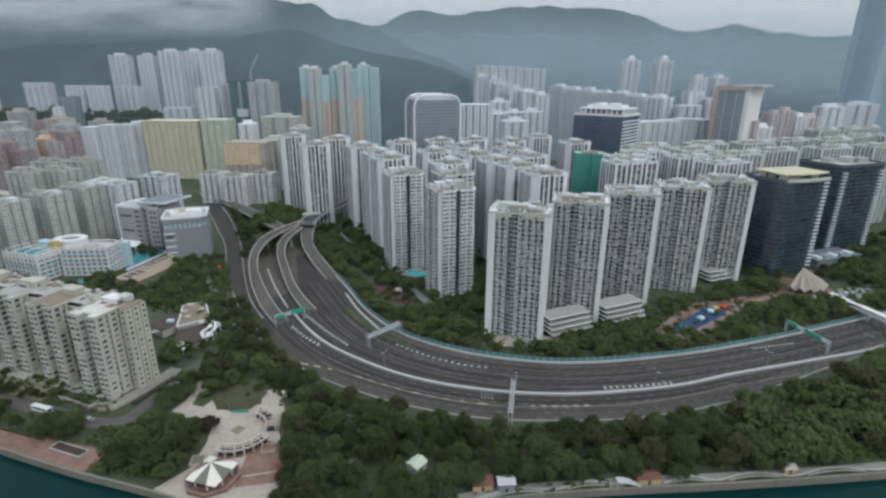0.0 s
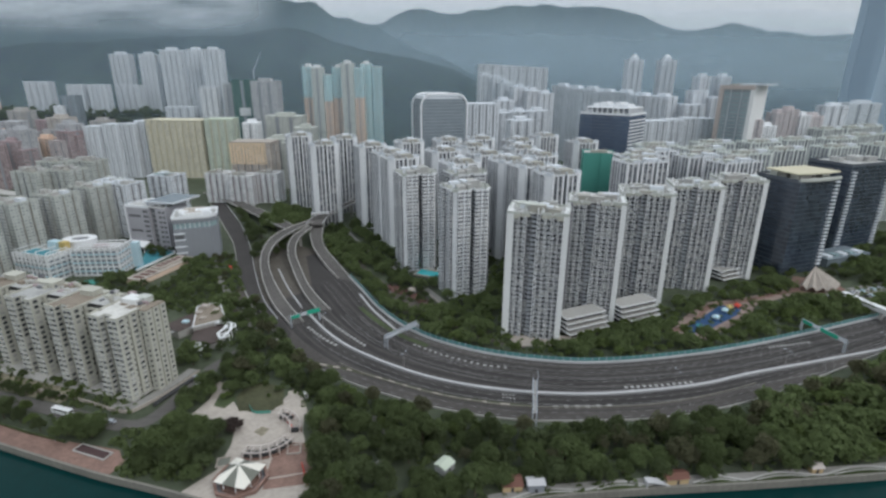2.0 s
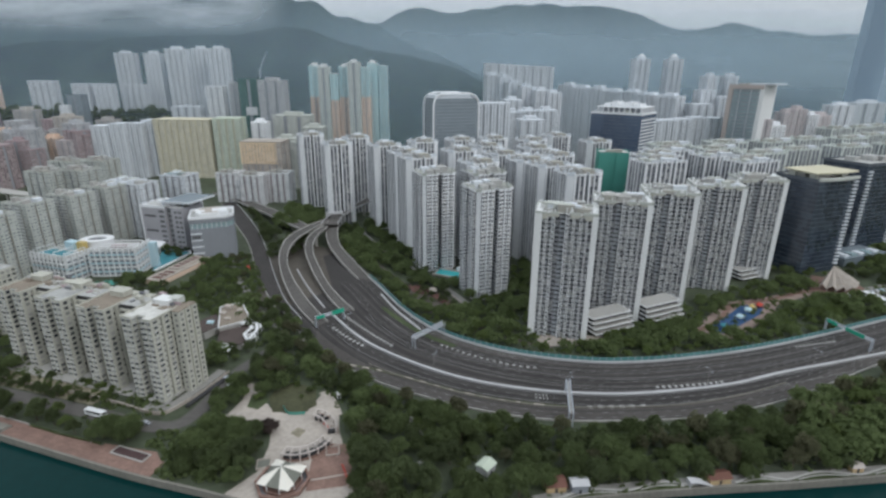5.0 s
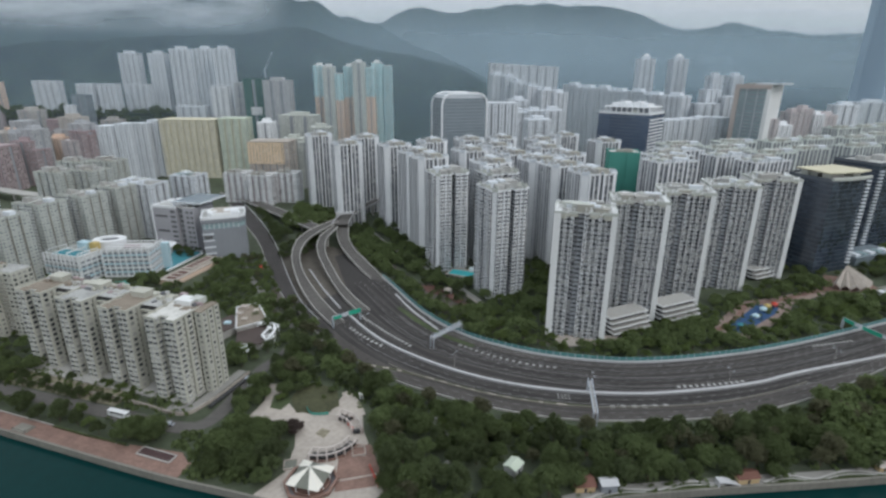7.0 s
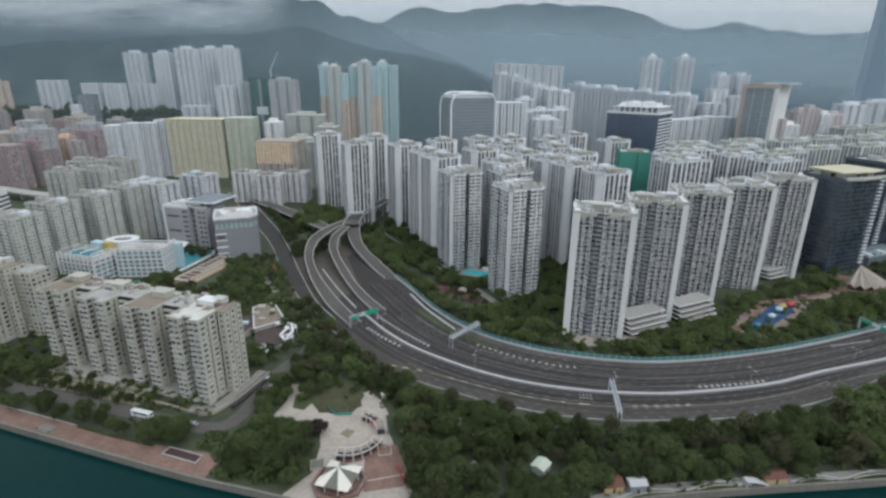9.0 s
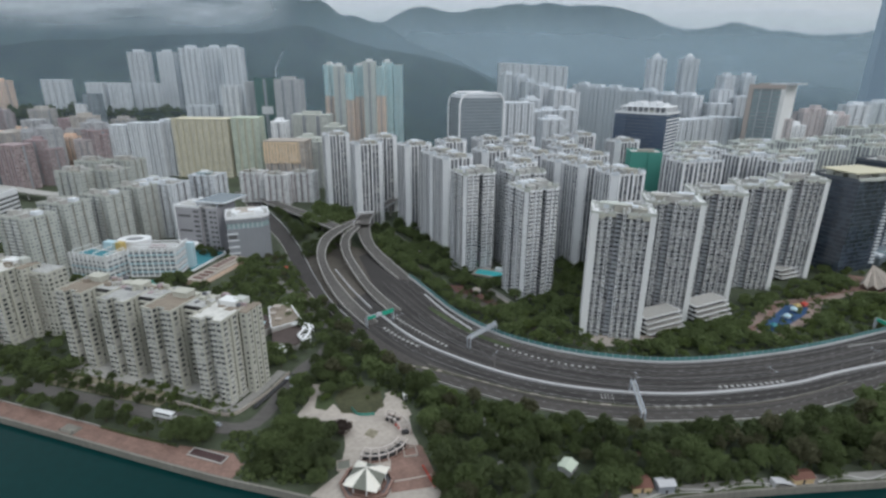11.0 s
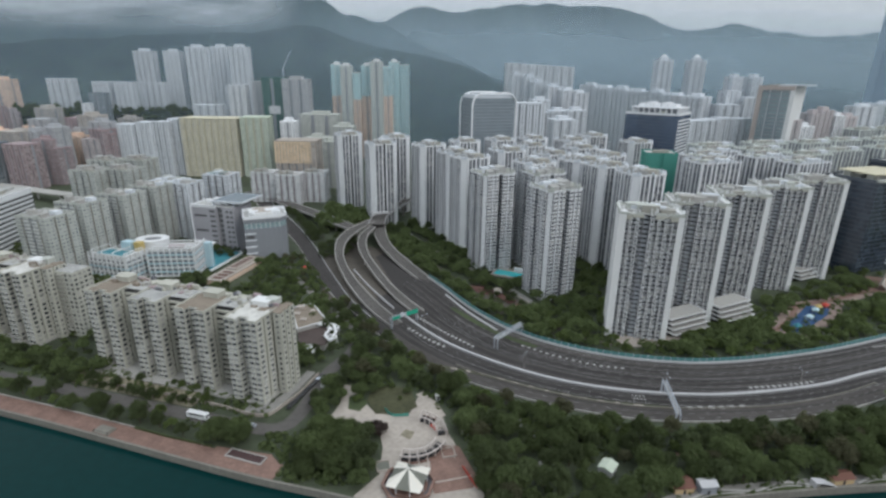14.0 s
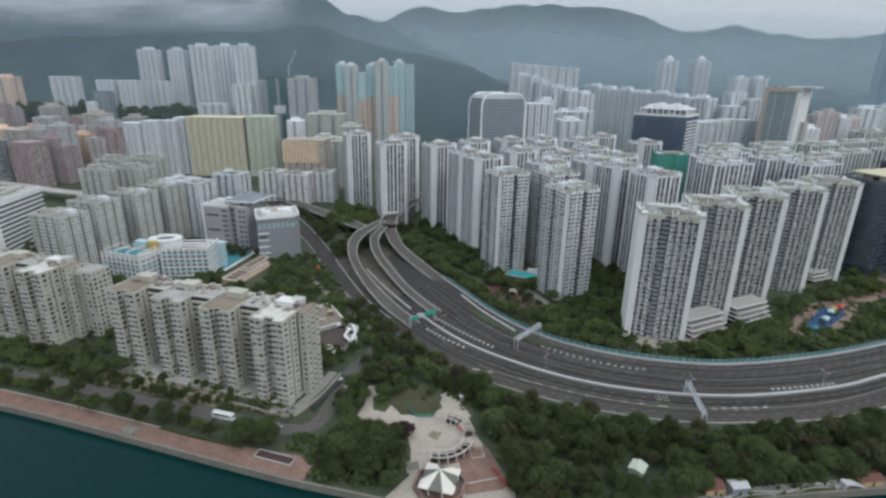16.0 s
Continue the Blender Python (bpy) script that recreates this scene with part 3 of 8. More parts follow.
B_L = resample(line3([(-149.7, 520.5, 15), (-164.5, 494.6, 14), (-171.8, 467.6, 13), (-170.7, 438.7, 11.5), (-165.1, 413.2, 10), (-156.4, 388.1, 8), (-145.8, 364, 5), (-131, 337, 2), (-112, 310, 0.3)]), 36)
B_R = resample(line3([(-142.7, 514.1, 15), (-154.5, 486.8, 14), (-161.8, 458.9, 13), (-161.7, 432.4, 11), (-156.6, 409, 9.5), (-147.4, 385.8, 7.5), (-136, 364.1, 5), (-121.7, 341, 2), (-104.5, 316, 0.3)]), 36)
ramp("flyover_west", B_R, B_L, "curved concrete flyover ramp with pale parapets")
C_L = resample(line3([(-145.7, 502, 14.5), (-152.9, 478.5, 12.5), (-153.1, 456.6, 11), (-147.8, 433.7, 9), (-139.4, 411.7, 6.5), (-128.3, 386, 4), (-113.4, 356.2, 1.5), (-99, 333, 0.3)]), 36)
C_R = resample(line3([(-140.1, 496, 14.5), (-145.1, 474.9, 12.5), (-144.6, 453.3, 11), (-138.6, 427.7, 9), (-128.1, 402.4, 6.5), (-116.2, 375.5, 4), (-102.5, 353.1, 1.5), (-90, 335, 0.3)]), 36)
ramp("flyover_middle", C_R, C_L, "narrow curved concrete ramp joining the highway")
ramp("flyover_east", raise_line(UP_OUT, 0.2, 14.5), raise_line(UP_IN, 0.2, 14.5), "raised concrete road along the towers")
BR_L = resample(line3([(-148, 505, 15.2), (-146, 536, 15.6), (-133, 570, 16), (-121, 604, 16), (-103, 668, 16)]), 26)
BR_R = resample(line3([(-132, 505, 15.2), (-132, 533, 15.6), (-122, 567, 16), (-110, 602, 16), (-92, 666, 16)]), 26)
ramp("flyover_bridge", BR_R, BR_L, "concrete road bridge running between the towers", 1.2)
HU_L = resample(line3([(-168, 498, 12), (-205.9, 548, 9), (-248, 602, 6), (-295, 658, 4), (-340, 704, 3)]), 30)
HU_R = resample(line3([(-160, 506, 12), (-196, 558, 9), (-238, 612, 6), (-286, 668, 4), (-332, 716, 3)]), 30)
ramp("flyover_hill", HU_R, HU_L, "concrete road bridge leading to the hillside streets")

slip_in = resample(smooth([(-296, 663), (-233, 551), (-196, 473), (-171, 412), (-145, 354), (-124, 320)]), 60)
slip_out = resample(smooth([(-310, 655), (-250, 548), (-216, 486), (-190, 426), (-169, 381), (-147, 340), (-132, 312)]), 60)
slab("road_slip", ribbon(Bag(), slip_in, slip_out, 0.02, 0.5), ASPHALT, "dark asphalt slip road beside the flyovers", "road")
slab("barrier_slip", band(Bag(), offset(slip_in, 0.6), 0.5, 0.9, 1.2), BARRIER, "pale kerb wall along the slip road", "barrier")
slab("barrier_slip_outer", band(Bag(), offset(slip_out, -0.6), 0.6, 0.7, 1.0), CONC, "weathered concrete kerb wall", "barrier")

# lower ground between the ramps
slab("verge_between_ramps", Bag().prism([(-160, 330), (-105, 318), (-80, 345), (-95, 395), (-130, 470), (-165, 490), (-185, 440)], -0.5, -0.05), EARTH, "bare brown earth and worn tarmac between ramps", "ground")
slab("road_between_ramps", Bag().prism([(-103, 335), (-82, 330), (-70, 362), (-92, 398), (-128, 460), (-136, 450), (-116, 385)], -0.4, -0.02), ASPHALT, "dark asphalt between the ramps", "road")

slab("barrier_ramp", band(Bag(), resample(smooth([(-151, 415), (-149.4, 412), (-131.8, 374.9), (-111.7, 338.5)]), 30), 0.9, 0.9, 1.0), BARRIER, "pale concrete wall between two ramps", "barrier")
stain = Bag()
for k, (u, a, b) in enumerate(((0.15, 0, 60), (0.24, 0, 120), (0.29, 20, 90), (0.38, 0, 110), (0.42, 0, 60), (0.50, 10, 120), (0.58, 0, 80), (0.66, 0, 120), (0.73, 0, 70), (0.81, 0, 50), (0.88, 0, 120), (0.95, 30, 110))):
    band(stain, [p.lerp(q, u) for p, q in zip(MAIN_A, MAIN_B)][a:b], 0.5 + 0.25 * (k % 4), 0.010, 0.02)
slab("lane_stain", stain, TYRE_MARK, "dark oily tyre tracks along the lanes", "road wear")
rx = Bag()
for u in (0.12, 0.3, 0.45, 0.62, 0.8, 0.93):
    band(rx, [p.lerp(q, u) + Vector((0, 0, 0)) for p, q in zip(slip_out, slip_in)], 0.35, 0.035, 0.03)
slab("slip_stain", rx, GRIME, "paler worn tracks on the slip road", "road wear")

# barriers
slab("median_barrier", band(Bag(), MEDIAN, 1.7, 0.9, 1.1), BARRIER, "continuous pale concrete median barrier", "barrier")
slab("outer_barrier", band(Bag(), resample(LEFT_END, 140), 0.5, 0.8, 1.0), CONC, "low weathered concrete wall along the road edge", "barrier")
slab("inner_barrier", band(Bag(), resample(INNER_END, 140), 1.0, 1.0, 1.2), BARRIER, "pale concrete wall below the noise screen", "barrier")
FRONTAGE = resample([p for p in offset(MAIN_A, 11.0) if -75 < p.x < 165], 110)
slab("frontage_barrier", band(Bag(), FRONTAGE, 0.5, 0.6, 0.8), SEAWALL, "low concrete wall between carriageway and side road", "barrier")

# noise screen: posts and translucent teal panels
screen = thing("noise_screen", "long teal noise screen along the highway", "noise screen", None, "", "structure")
SCR = resample(offset([p for p in INNER if p.y < 400 or p.x > 0], 1.2), 170)
for i in range(0, 169):
    a, b = SCR[i], SCR[i + 1]
    d = (b - a).normalized()
    c = (a + b) / 2
    if c.x < 300:
        part("panel", Bag().pane(c.x, c.y, 0.4, d.x, d.y, (b - a).length - 0.3, 2.6, 0.12), NOISE_TEAL, screen)
        part("post", Bag().box(a.x - 0.12, a.y - 0.12, 0, a.x + 0.12, a.y + 0.12, 3.2), STEEL, screen)


def between(u):
    """A line that runs a share u of the way from the outer to the inner edge."""
    return [a.lerp(b, u) for a, b in zip(MAIN_A, MAIN_B)]


# worn surfaces of the side road and the inner lane, and the grassy strip beside them
slab("road_frontage", ribbon(Bag(), [p for p in offset(MAIN_A, 10.4) if p.x > -110], [p for p in offset(MAIN_A, 0.5) if p.x > -110][:len([p for p in offset(MAIN_A, 10.4) if p.x > -110])], 0.006, 0.03), ASPHALT_BROWN, "brownish worn asphalt of the side road", "road")
inner_lane = [p for p in resample(INNER_END, 140) if -36 < p.x < 150]
slab("road_inner_lane", ribbon(Bag(), offset(inner_lane, -1.6), offset(inner_lane, -7.6), 0.006, 0.03), ASPHALT_BROWN, "brownish worn inner lane", "road")

# lane lines
solid, broken = Bag(), Bag()
for d in (3.2, 7.0):
    dashes(broken, [p for p in offset(MAIN_A, d) if p.x > -70], 0.18, 3, 5, 0.03)
far_side = resample(MEDIAN, 130)
grime = Bag()
for k, u in enumerate((0.06, 0.12, 0.20, 0.33, 0.46, 0.55, 0.62, 0.70, 0.77, 0.84, 0.91)):
    band(grime, [a.lerp(b, u) for a, b in zip(MAIN_A, MAIN_B)], 0.5 + 0.35 * (k % 3), 0.015, 0.03)
slab("lane_grime", grime, GRIME, "paler worn tracks along the lanes", "road wear")
for d in (-1.6, -9.6):
    band(solid, [p for p in offset(far_side, d) if p.x > -95], 0.2, 0.03, 0.04)
for d in (-5.2, -9.0):
    dashes(broken, offset(far_side, d), 0.18, 3, 5, 0.03)
near_side = [p for p in resample(INNER_END, 140)]
for d in (-1.2, -3.4, -9.9, -15.6, -17.2, -24.6, -27.5):
    band(solid, [p for p in offset(near_side, d) if p.y < 330 or p.x > 0], 0.2, 0.03, 0.04)
for d in (-4.7, -8.2, -11.8, -19.2, -22.8):
    dashes(broken, [p for p in offset(near_side, d)], 0.18, 3, 5, 0.03)
slab("lane_line", solid, PAINT_WORN, "thin white edge lines on the highway", "road marking", "stuff")
slab("lane_dash", broken, PAINT_WORN, "broken white lane lines on the highway", "road marking", "stuff")


def ticks(pts, step, length, width, label):
    """A row of short white bars across a hatched strip."""
    line = smooth(pts, 1.0)
    total = sum((b - a).length for a, b in zip(line, line[1:]))
    line = resample(line, max(2, int(total / step)))
    ob = thing("hatched_strip", label, "road marking", None, "", "structure")
    for i in range(len(line) - 1):
        d = (line[i + 1] - line[i]).normalized()
        p = line[i]
        q = Vector((-d.y, d.x, 0))
        k = [p + q * width / 2, p - q * width / 2, p - q * width / 2 + d * length, p + q * width / 2 + d * length]
        part("bar", Bag().prism([(v.x, v.y) for v in k], 0.0, 0.10), PAINT, ob)


ticks([(87, 239.8), (108, 242), (128, 245.6)], 3.0, 1.5, 1.9, "row of broad white bars on the asphalt")
ticks([(45, 222.3), (62, 222.6), (78, 223.5)], 4.2, 2.4, 2.2, "row of short white bars beside the side road")
ticks([(-29, 286), (-10, 273), (12, 262.5), (28, 259)], 3.6, 1.8, 1.2, "row of short white bars on the asphalt")
ticks([(-94.7, 325.9), (-76, 303), (-57.6, 283)], 3.3, 1.6, 2.0, "row of short white bars between lanes")
ticks([(-100, 309), (-88, 295), (-75, 283)], 3.3, 1.7, 2.2, "row of short white bars between lanes")
ticks([(191.8, 283.5), (207.7, 287.2), (223.3, 291.0)], 2.6, 1.3, 1.6, "row of short white bars before the gantry")
ticks([(20.4, 233.2), (27.8, 232.3)], 1.4, 0.7, 1.1, "small group of white blocks beside the median")
ticks([(20.2, 230.4), (27.5, 229.3)], 1.4, 0.7, 1.1, "small group of white blocks beside the median")
slab("traffic_island", band(Bag(), resample(smooth([(-74, 364), (-60, 335), (-42, 306)]), 30), 1.4, 0.35, 0.5), BARRIER, "long pale traffic island", "kerb")
slab("verge_median", band(Bag(), resample(smooth([(-70, 340), (-55, 318), (-38, 298), (-20, 284)]), 30), 3.6, 0.12, 0.3), GRASS, "thin worn grass strip in the highway", "ground")


# ---- residential towers ----
def spread(proto, spots):
    """Sets the built tower at the first spot and copies at the rest: (x, y, rotation, z)."""
    for i, (x, y, r, *z) in enumerate(spots):
        m = pose(x, y, z[0] if z else 0, 0, 0, r)
        if i == 0:
            proto.matrix_basis = m
        else:
            copy_thing(proto, m)


ARM = [(1.4, 0), (2.5, 1.0), (0.9, 0.1), (2.5, 1.0), (1.4, 0)]
ARMN = [(2.2, 0), (2.1, 0.85), (1.1, 0.1), (2.1, 0.85), (2.2, 0)]
NEARP = ribbed_plan(31, 31, [(3.8, 5.0)] + ARMN + [(3.8, 5.0)] + ARMN + [(3.8, 5.0)], [(3.8, 5.0)] + ARMN + [(3.8, 5.0)] + ARMN + [(3.8, 5.0)])
CROSS = ribbed_plan(31, 31, [(4.2, 5.0)] + ARM + [(2.4, 5.0)] + ARM + [(4.2, 5.0)], [(4.2, 5.0)] + ARM + [(2.4, 5.0)] + ARM + [(4.2, 5.0)])
SLABP = ribbed_plan(42, 24, ARM + [(2, 4)] + ARM + [(2, 4)] + ARM, ARM + [(2, 3)] + ARM)
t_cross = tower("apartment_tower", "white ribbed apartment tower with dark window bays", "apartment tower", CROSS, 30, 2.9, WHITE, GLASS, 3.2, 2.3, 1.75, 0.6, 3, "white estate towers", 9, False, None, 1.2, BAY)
roof_walls(t_cross, CROSS, 30 * 2.9 + 0.6, 13, PALE)
spread(t_cross, [(-188, 650, 20), (-140, 567, 20), (-128, 625, 15), (-88, 558, 25), (-62, 505, 25), (-50, 475, 25),
                 (4, 448, 20), (48, 462, 20), (78, 400, 15), (62, 436, 20), (-48, 590, 15), (-5, 610, 15), (35, 625, 12), (78, 612, 20), (118, 660, 10),
                 (80, 492, 20), (150, 600, 10), (30, 500, 20), (-10, 520, 20), (20, 560, 20), (70, 545, 15)])
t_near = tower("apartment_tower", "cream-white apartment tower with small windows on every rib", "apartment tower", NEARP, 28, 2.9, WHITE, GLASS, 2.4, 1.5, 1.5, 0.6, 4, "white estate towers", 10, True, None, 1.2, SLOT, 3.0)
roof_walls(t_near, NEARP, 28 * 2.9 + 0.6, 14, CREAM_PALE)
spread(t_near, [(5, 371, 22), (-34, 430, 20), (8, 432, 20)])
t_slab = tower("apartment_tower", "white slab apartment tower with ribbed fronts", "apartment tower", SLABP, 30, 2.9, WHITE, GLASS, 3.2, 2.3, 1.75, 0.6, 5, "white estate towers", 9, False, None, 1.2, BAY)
roof_walls(t_slab, SLABP, 30 * 2.9 + 0.6, 15, PALE)
spread(t_slab, [(177, 492, 12), (165, 458, 15), (235, 495, 15), (250, 462, 20), (205, 530, 12)])
PALEGREEN = material("pale_greenish_render", (0.68, 0.72, 0.69), var=0.12, streak=0.8, rand=0.10)
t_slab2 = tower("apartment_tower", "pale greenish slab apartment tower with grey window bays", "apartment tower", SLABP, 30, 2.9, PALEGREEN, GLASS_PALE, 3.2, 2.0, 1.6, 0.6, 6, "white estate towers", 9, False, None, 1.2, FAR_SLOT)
roof_walls(t_slab2, SLABP, 30 * 2.9 + 0.6, 16, PALEGREEN)
spread(t_slab2, [(225, 575, 8), (300, 600, 5), (290, 515, 12), (345, 545, 12), (360, 610, 12), (420, 640, 15), (480, 650, 15),
                (420, 570, 15), (490, 590, 18), (560, 780, 20), (610, 800, 20), (660, 830, 20), (540, 690, 20), (600, 700, 20), (262, 548, 10)])
net = tower("netted_tower", "apartment tower wrapped in green scaffold netting", "apartment tower", ribbed_plan(31, 26, [(1, 0), (0.3, 1), (1, 0)], [(1, 0), (0.3, 1), (1, 0)]), 29, 2.9, SHEET_GREEN, SHEET_GREEN, 6, 1, 1, 1.0, 6, "", 3)
net.matrix_basis = pose(150, 534, 0, 0, 0, -10)

# ---- the front row: grey tiled bays between white end walls ----
FRONT = ribbed_plan(36, 24, [(3, 0), (2.6, 1.6), (1.0, 0.2), (2.6, 1.6), (1.4, 0.2), (6.0, 4.5), (1.4, 0.2), (2.6, 1.6), (1.0, 0.2), (2.6, 1.6), (1.2, 0.2), (2.6, 1.6), (0.9, 0.2), (1.9, 1.2), (2.7, 0)], [(5, 0), (3, 2), (6, 0.6), (3, 2), (5, 0)])


def front_tower(label, left_wall, band_height, x, y, r, storeys=28, sh=2.9):
    ob = thing("front_tower", label, "apartment tower", pose(x, y, 0, 0, 0, r), "front row towers")
    h = storeys * sh
    part("wall", Bag().prism(FRONT, 0, h), FRONTGREY, ob)
    part("end_wall", Bag().box(15.0, -12.5, 0, 18.3, -5.5, h + 1.6).box(15.4, -5.5, 0, 18.3, 12.3, h + 1), FIN, ob, "blank white end wall")
    part("end_wall", Bag().box(-18.3, -12.5, 0, -18.3 + left_wall, -6, h + 1.6).box(-18.3, -6, 0, -16.5, 12.3, h + 1), FIN, ob, "blank white end wall")
    win, sill, balc, clad = Bag(), Bag(), Bag(), Bag()

    def bay(i, x0, y0, x1, y1):
        return abs(y1 - y0) < 0.01 and 12 - abs(y0) > 0.1 and abs(x0 + x1) < 30

    for i, ((x0, y0), (x1, y1)) in enumerate(zip(FRONT, FRONT[1:] + FRONT[:1])):
        ln = math.hypot(x1 - x0, y1 - y0)
        if ln > 1.0 and bay(i, x0, y0, x1, y1):
            clad.pane((x0 + x1) / 2, (y0 + y1) / 2, 0.2, (x1 - x0) / ln, (y1 - y0) / ln, ln - 0.06, h - 1.0, 0.06)
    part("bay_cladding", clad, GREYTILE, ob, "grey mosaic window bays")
    for (x0, y0), (x1, y1) in zip(FRONT, FRONT[1:] + FRONT[:1]):
        if abs(x1 - x0) < 0.01 and abs(y1 - y0) > 1.0 and y0 < 0:
            part("corner_strip", Bag().box(x0 - 0.17, min(y0, y1) - 0.25, 0.2, x0 + 0.17, min(y0, y1) + 0.25, h), FIN, ob, "thin white vertical strip")
    spots = []
    glaze(win, FRONT, storeys, sh, 0.2, 2.6, 1.9, 1.7, 0.12, 0.9, bay, sill, (lambda tx, ty: tx > 0.9) if x < 100 else None, spots)
    set_windows(spots, WINDOW, ob)
    part("glazing", win, GLASS, ob, "rows of dark windows", "stuff")
    part("hood_trim", sill, PALE, ob, "small pale window hoods", "stuff")
    for s in range(storeys):
        z = 0.3 + s * sh
        balc.box(-3.6, -9.6, z, 1.6, -7.6, z + 0.28).box(-3.6, -9.6, z + 0.28, -2.4, -9.45, z + 1.0)
    air = Bag()
    ra = random.Random(int(x))
    for (x0, y0), (x1, y1) in zip(FRONT, FRONT[1:] + FRONT[:1]):
        ln = math.hypot(x1 - x0, y1 - y0)
        if ln < 1.4 or y0 > 0 or abs(y1 - y0) > 0.01 or abs(x0 + x1) > 30:
            continue
        for s in range(storeys):
            for k in range(max(1, int(ln / 2.2))):
                if ra.random() < 0.6:
                    air.pane(x0 + ra.uniform(0.5, ln - 0.5), y0, 0.3 + s * sh + ra.choice([0.15, 0.2, 2.3]), 1, 0, ra.uniform(0.6, 1.1), ra.uniform(0.45, 0.75), 0.6)
    part("air_conditioning", air, PALE, ob, "pale air conditioner boxes beside the windows", "stuff")
    part("balcony_work", balc, PALE, ob, "pale balcony slabs in the deep middle bay", "stuff")
    cap = Bag()
    cap.box(-18.5, -12.6, h, -11, -11.8, h + 1.1).box(-9, -12.4, h, -4.4, -11.8, h + 1.4).box(2.4, -12.4, h, 8, -11.8, h + 1.6).box(9.5, -12.6, h, 18.5, -11.8, h + 1.9)
    cap.box(-18.5, 11.4, h, 18.5, 12.2, h + 1.6).box(-18.5, -11.8, h, -17.7, 11.4, h + 1.6).box(17.7, -11.8, h, 18.5, 11.4, h + 1.6)
    part("parapet", cap, CREAM_PALE, ob, "broken pale parapet")
    if band_height:
        for x0, x1, drop in ((-15, -11.2, 1.0), (-11.2, -4.2, 0.55), (2.2, 7.4, 0.6), (7.4, 11.0, 0.35), (11.0, 15.0, 0.9)):
            part("fascia", Bag().box(x0, -12.4, h - band_height * drop, x1, -11.7, h), CREAM, ob, "cream band under the roof")
    part("roof", Bag().prism([(-17, -11), (17, -11), (17, 11), (-17, 11)], h, h + 0.2), ROOF, ob)
    clutter(ob, 34, 22, h + 0.2, 21 + int(x), 14)
    clutter(ob, 36, 24, h + 0.2, 51 + int(x), 12)
    roof_walls(ob, FRONT, h, 61 + int(x), FIN)


FT = "grey tiled apartment tower with white end walls"
front_tower("grey tiled apartment tower with a cream roof band", 4.2, 3.2, 48, 306.5, -15)
for x, y, r in [(91.5, 335, -15), (134.5, 362, -14), (181, 386.5, -12), (228, 412, -10)]:
    front_tower(FT, 1.6, 1.6, x, y, r)

# car park decks between the front towers
def car_park(name, x, y, r, w, d, floors=4):
    ob = thing(name, "white stepped car park decks below the towers", "car park", pose(x, y, 0, 0, 0, r), "car park decks")
    for f in range(floors):
        z = f * 3.0
        part("deck", Bag().box(-w / 2, -d / 2 + f * 1.5, z + 2.4, w / 2, d / 2, z + 2.8), CONC, ob)
        for e in (-1, 1):
            part("side_rail", Bag().box(e * w / 2 - 0.12, -d / 2 + f * 1.5, z + 2.35, e * w / 2 + 0.12, d / 2, z + 3.3), WHITEPAINT, ob, "white deck edge")
        part("rail", Bag().box(-w / 2, -d / 2 + f * 1.5 - 0.2, z + 2.35, w / 2, -d / 2 + f * 1.5, z + 3.3), WHITEPAINT, ob, "white deck edge")
    part("core", Bag().box(-w / 2 + 1, -d / 2 + 6.5, 0, w / 2 - 1, d / 2 - 0.5, floors * 3 - 0.7), DARK, ob)


car_park("car_park", 81, 308, 24, 32, 18)
car_park("car_park", 122, 326, 24, 32, 18)
car_park("car_park", 229, 402, 24, 32, 16, 3)

# ---- dark offices ----
def office(name, label, w, d, h, spot, glass, rib, sh=3.8, crown=None, piers=0, panels=None):
    ob = thing(name, label, "office tower", pose(*spot[:2], spot[3] if len(spot) > 3 else 0, 0, 0, spot[2]))
    part("curtain_wall", Bag().prism(ribbed_plan(w, d, [(1, 0.0), (2, 0.8), (1, 0.0)], [(1, 0.0), (2, 0.8), (1, 0.0)]), 0, h), glass, ob)
    if panels:
        gp = Bag()
        for tx, ty, ln, px, py in ((1, 0, w, 0, -d / 2), (0, 1, d, w / 2, 0), (-1, 0, w, 0, d / 2), (0, -1, d, -w / 2, 0)):
            m = int(ln / 3.0)
            for a in range(m):
                u = -ln / 2 + ln * (a + 0.5) / m
                for b in range(int(h / sh)):
                    gp.pane(px + tx * u, py + ty * u, b * sh + 0.35, tx, ty, ln / m - 0.25, sh - 0.5, 0.03)
        part("glazing", gp, panels, ob, "dark glass panels", "stuff")
    lines = Bag()
    for k in range(1, int(h / sh)):
        lines.box(-w / 2 - 0.06, -d / 2 - 0.06, k * sh, w / 2 + 0.06, d / 2 + 0.06, k * sh + 0.22)
    part("floor_banding", lines, rib, ob, "", "stuff")
    for k in range(piers + 1 if piers else 0):
        x = -w / 2 + w * k / piers
        part("pier", Bag().box(x - 0.35, -d / 2 - 0.4, 0, x + 0.35, -d / 2, h), rib, ob)
    part("roof", Bag().box(-w / 2 + 0.3, -d / 2 + 0.3, h, w / 2 - 0.3, d / 2 - 0.3, h + 0.3), ROOF, ob)
    part("parapet", Bag().box(-w / 2 - 0.3, -d / 2 - 0.3, h - 1, w / 2 + 0.3, -d / 2, h + 1.8).box(-w / 2 - 0.3, d / 2, h - 1, w / 2 + 0.3, d / 2 + 0.3, h + 1.8)
         .box(-w / 2 - 0.3, -d / 2, h - 1, -w / 2, d / 2, h + 1.8).box(w / 2, -d / 2, h - 1, w / 2 + 0.3, d / 2, h + 1.8), crown or rib, ob)
    clutter(ob, w, d, h + 0.3, int(abs(spot[0])), 4)
    return ob


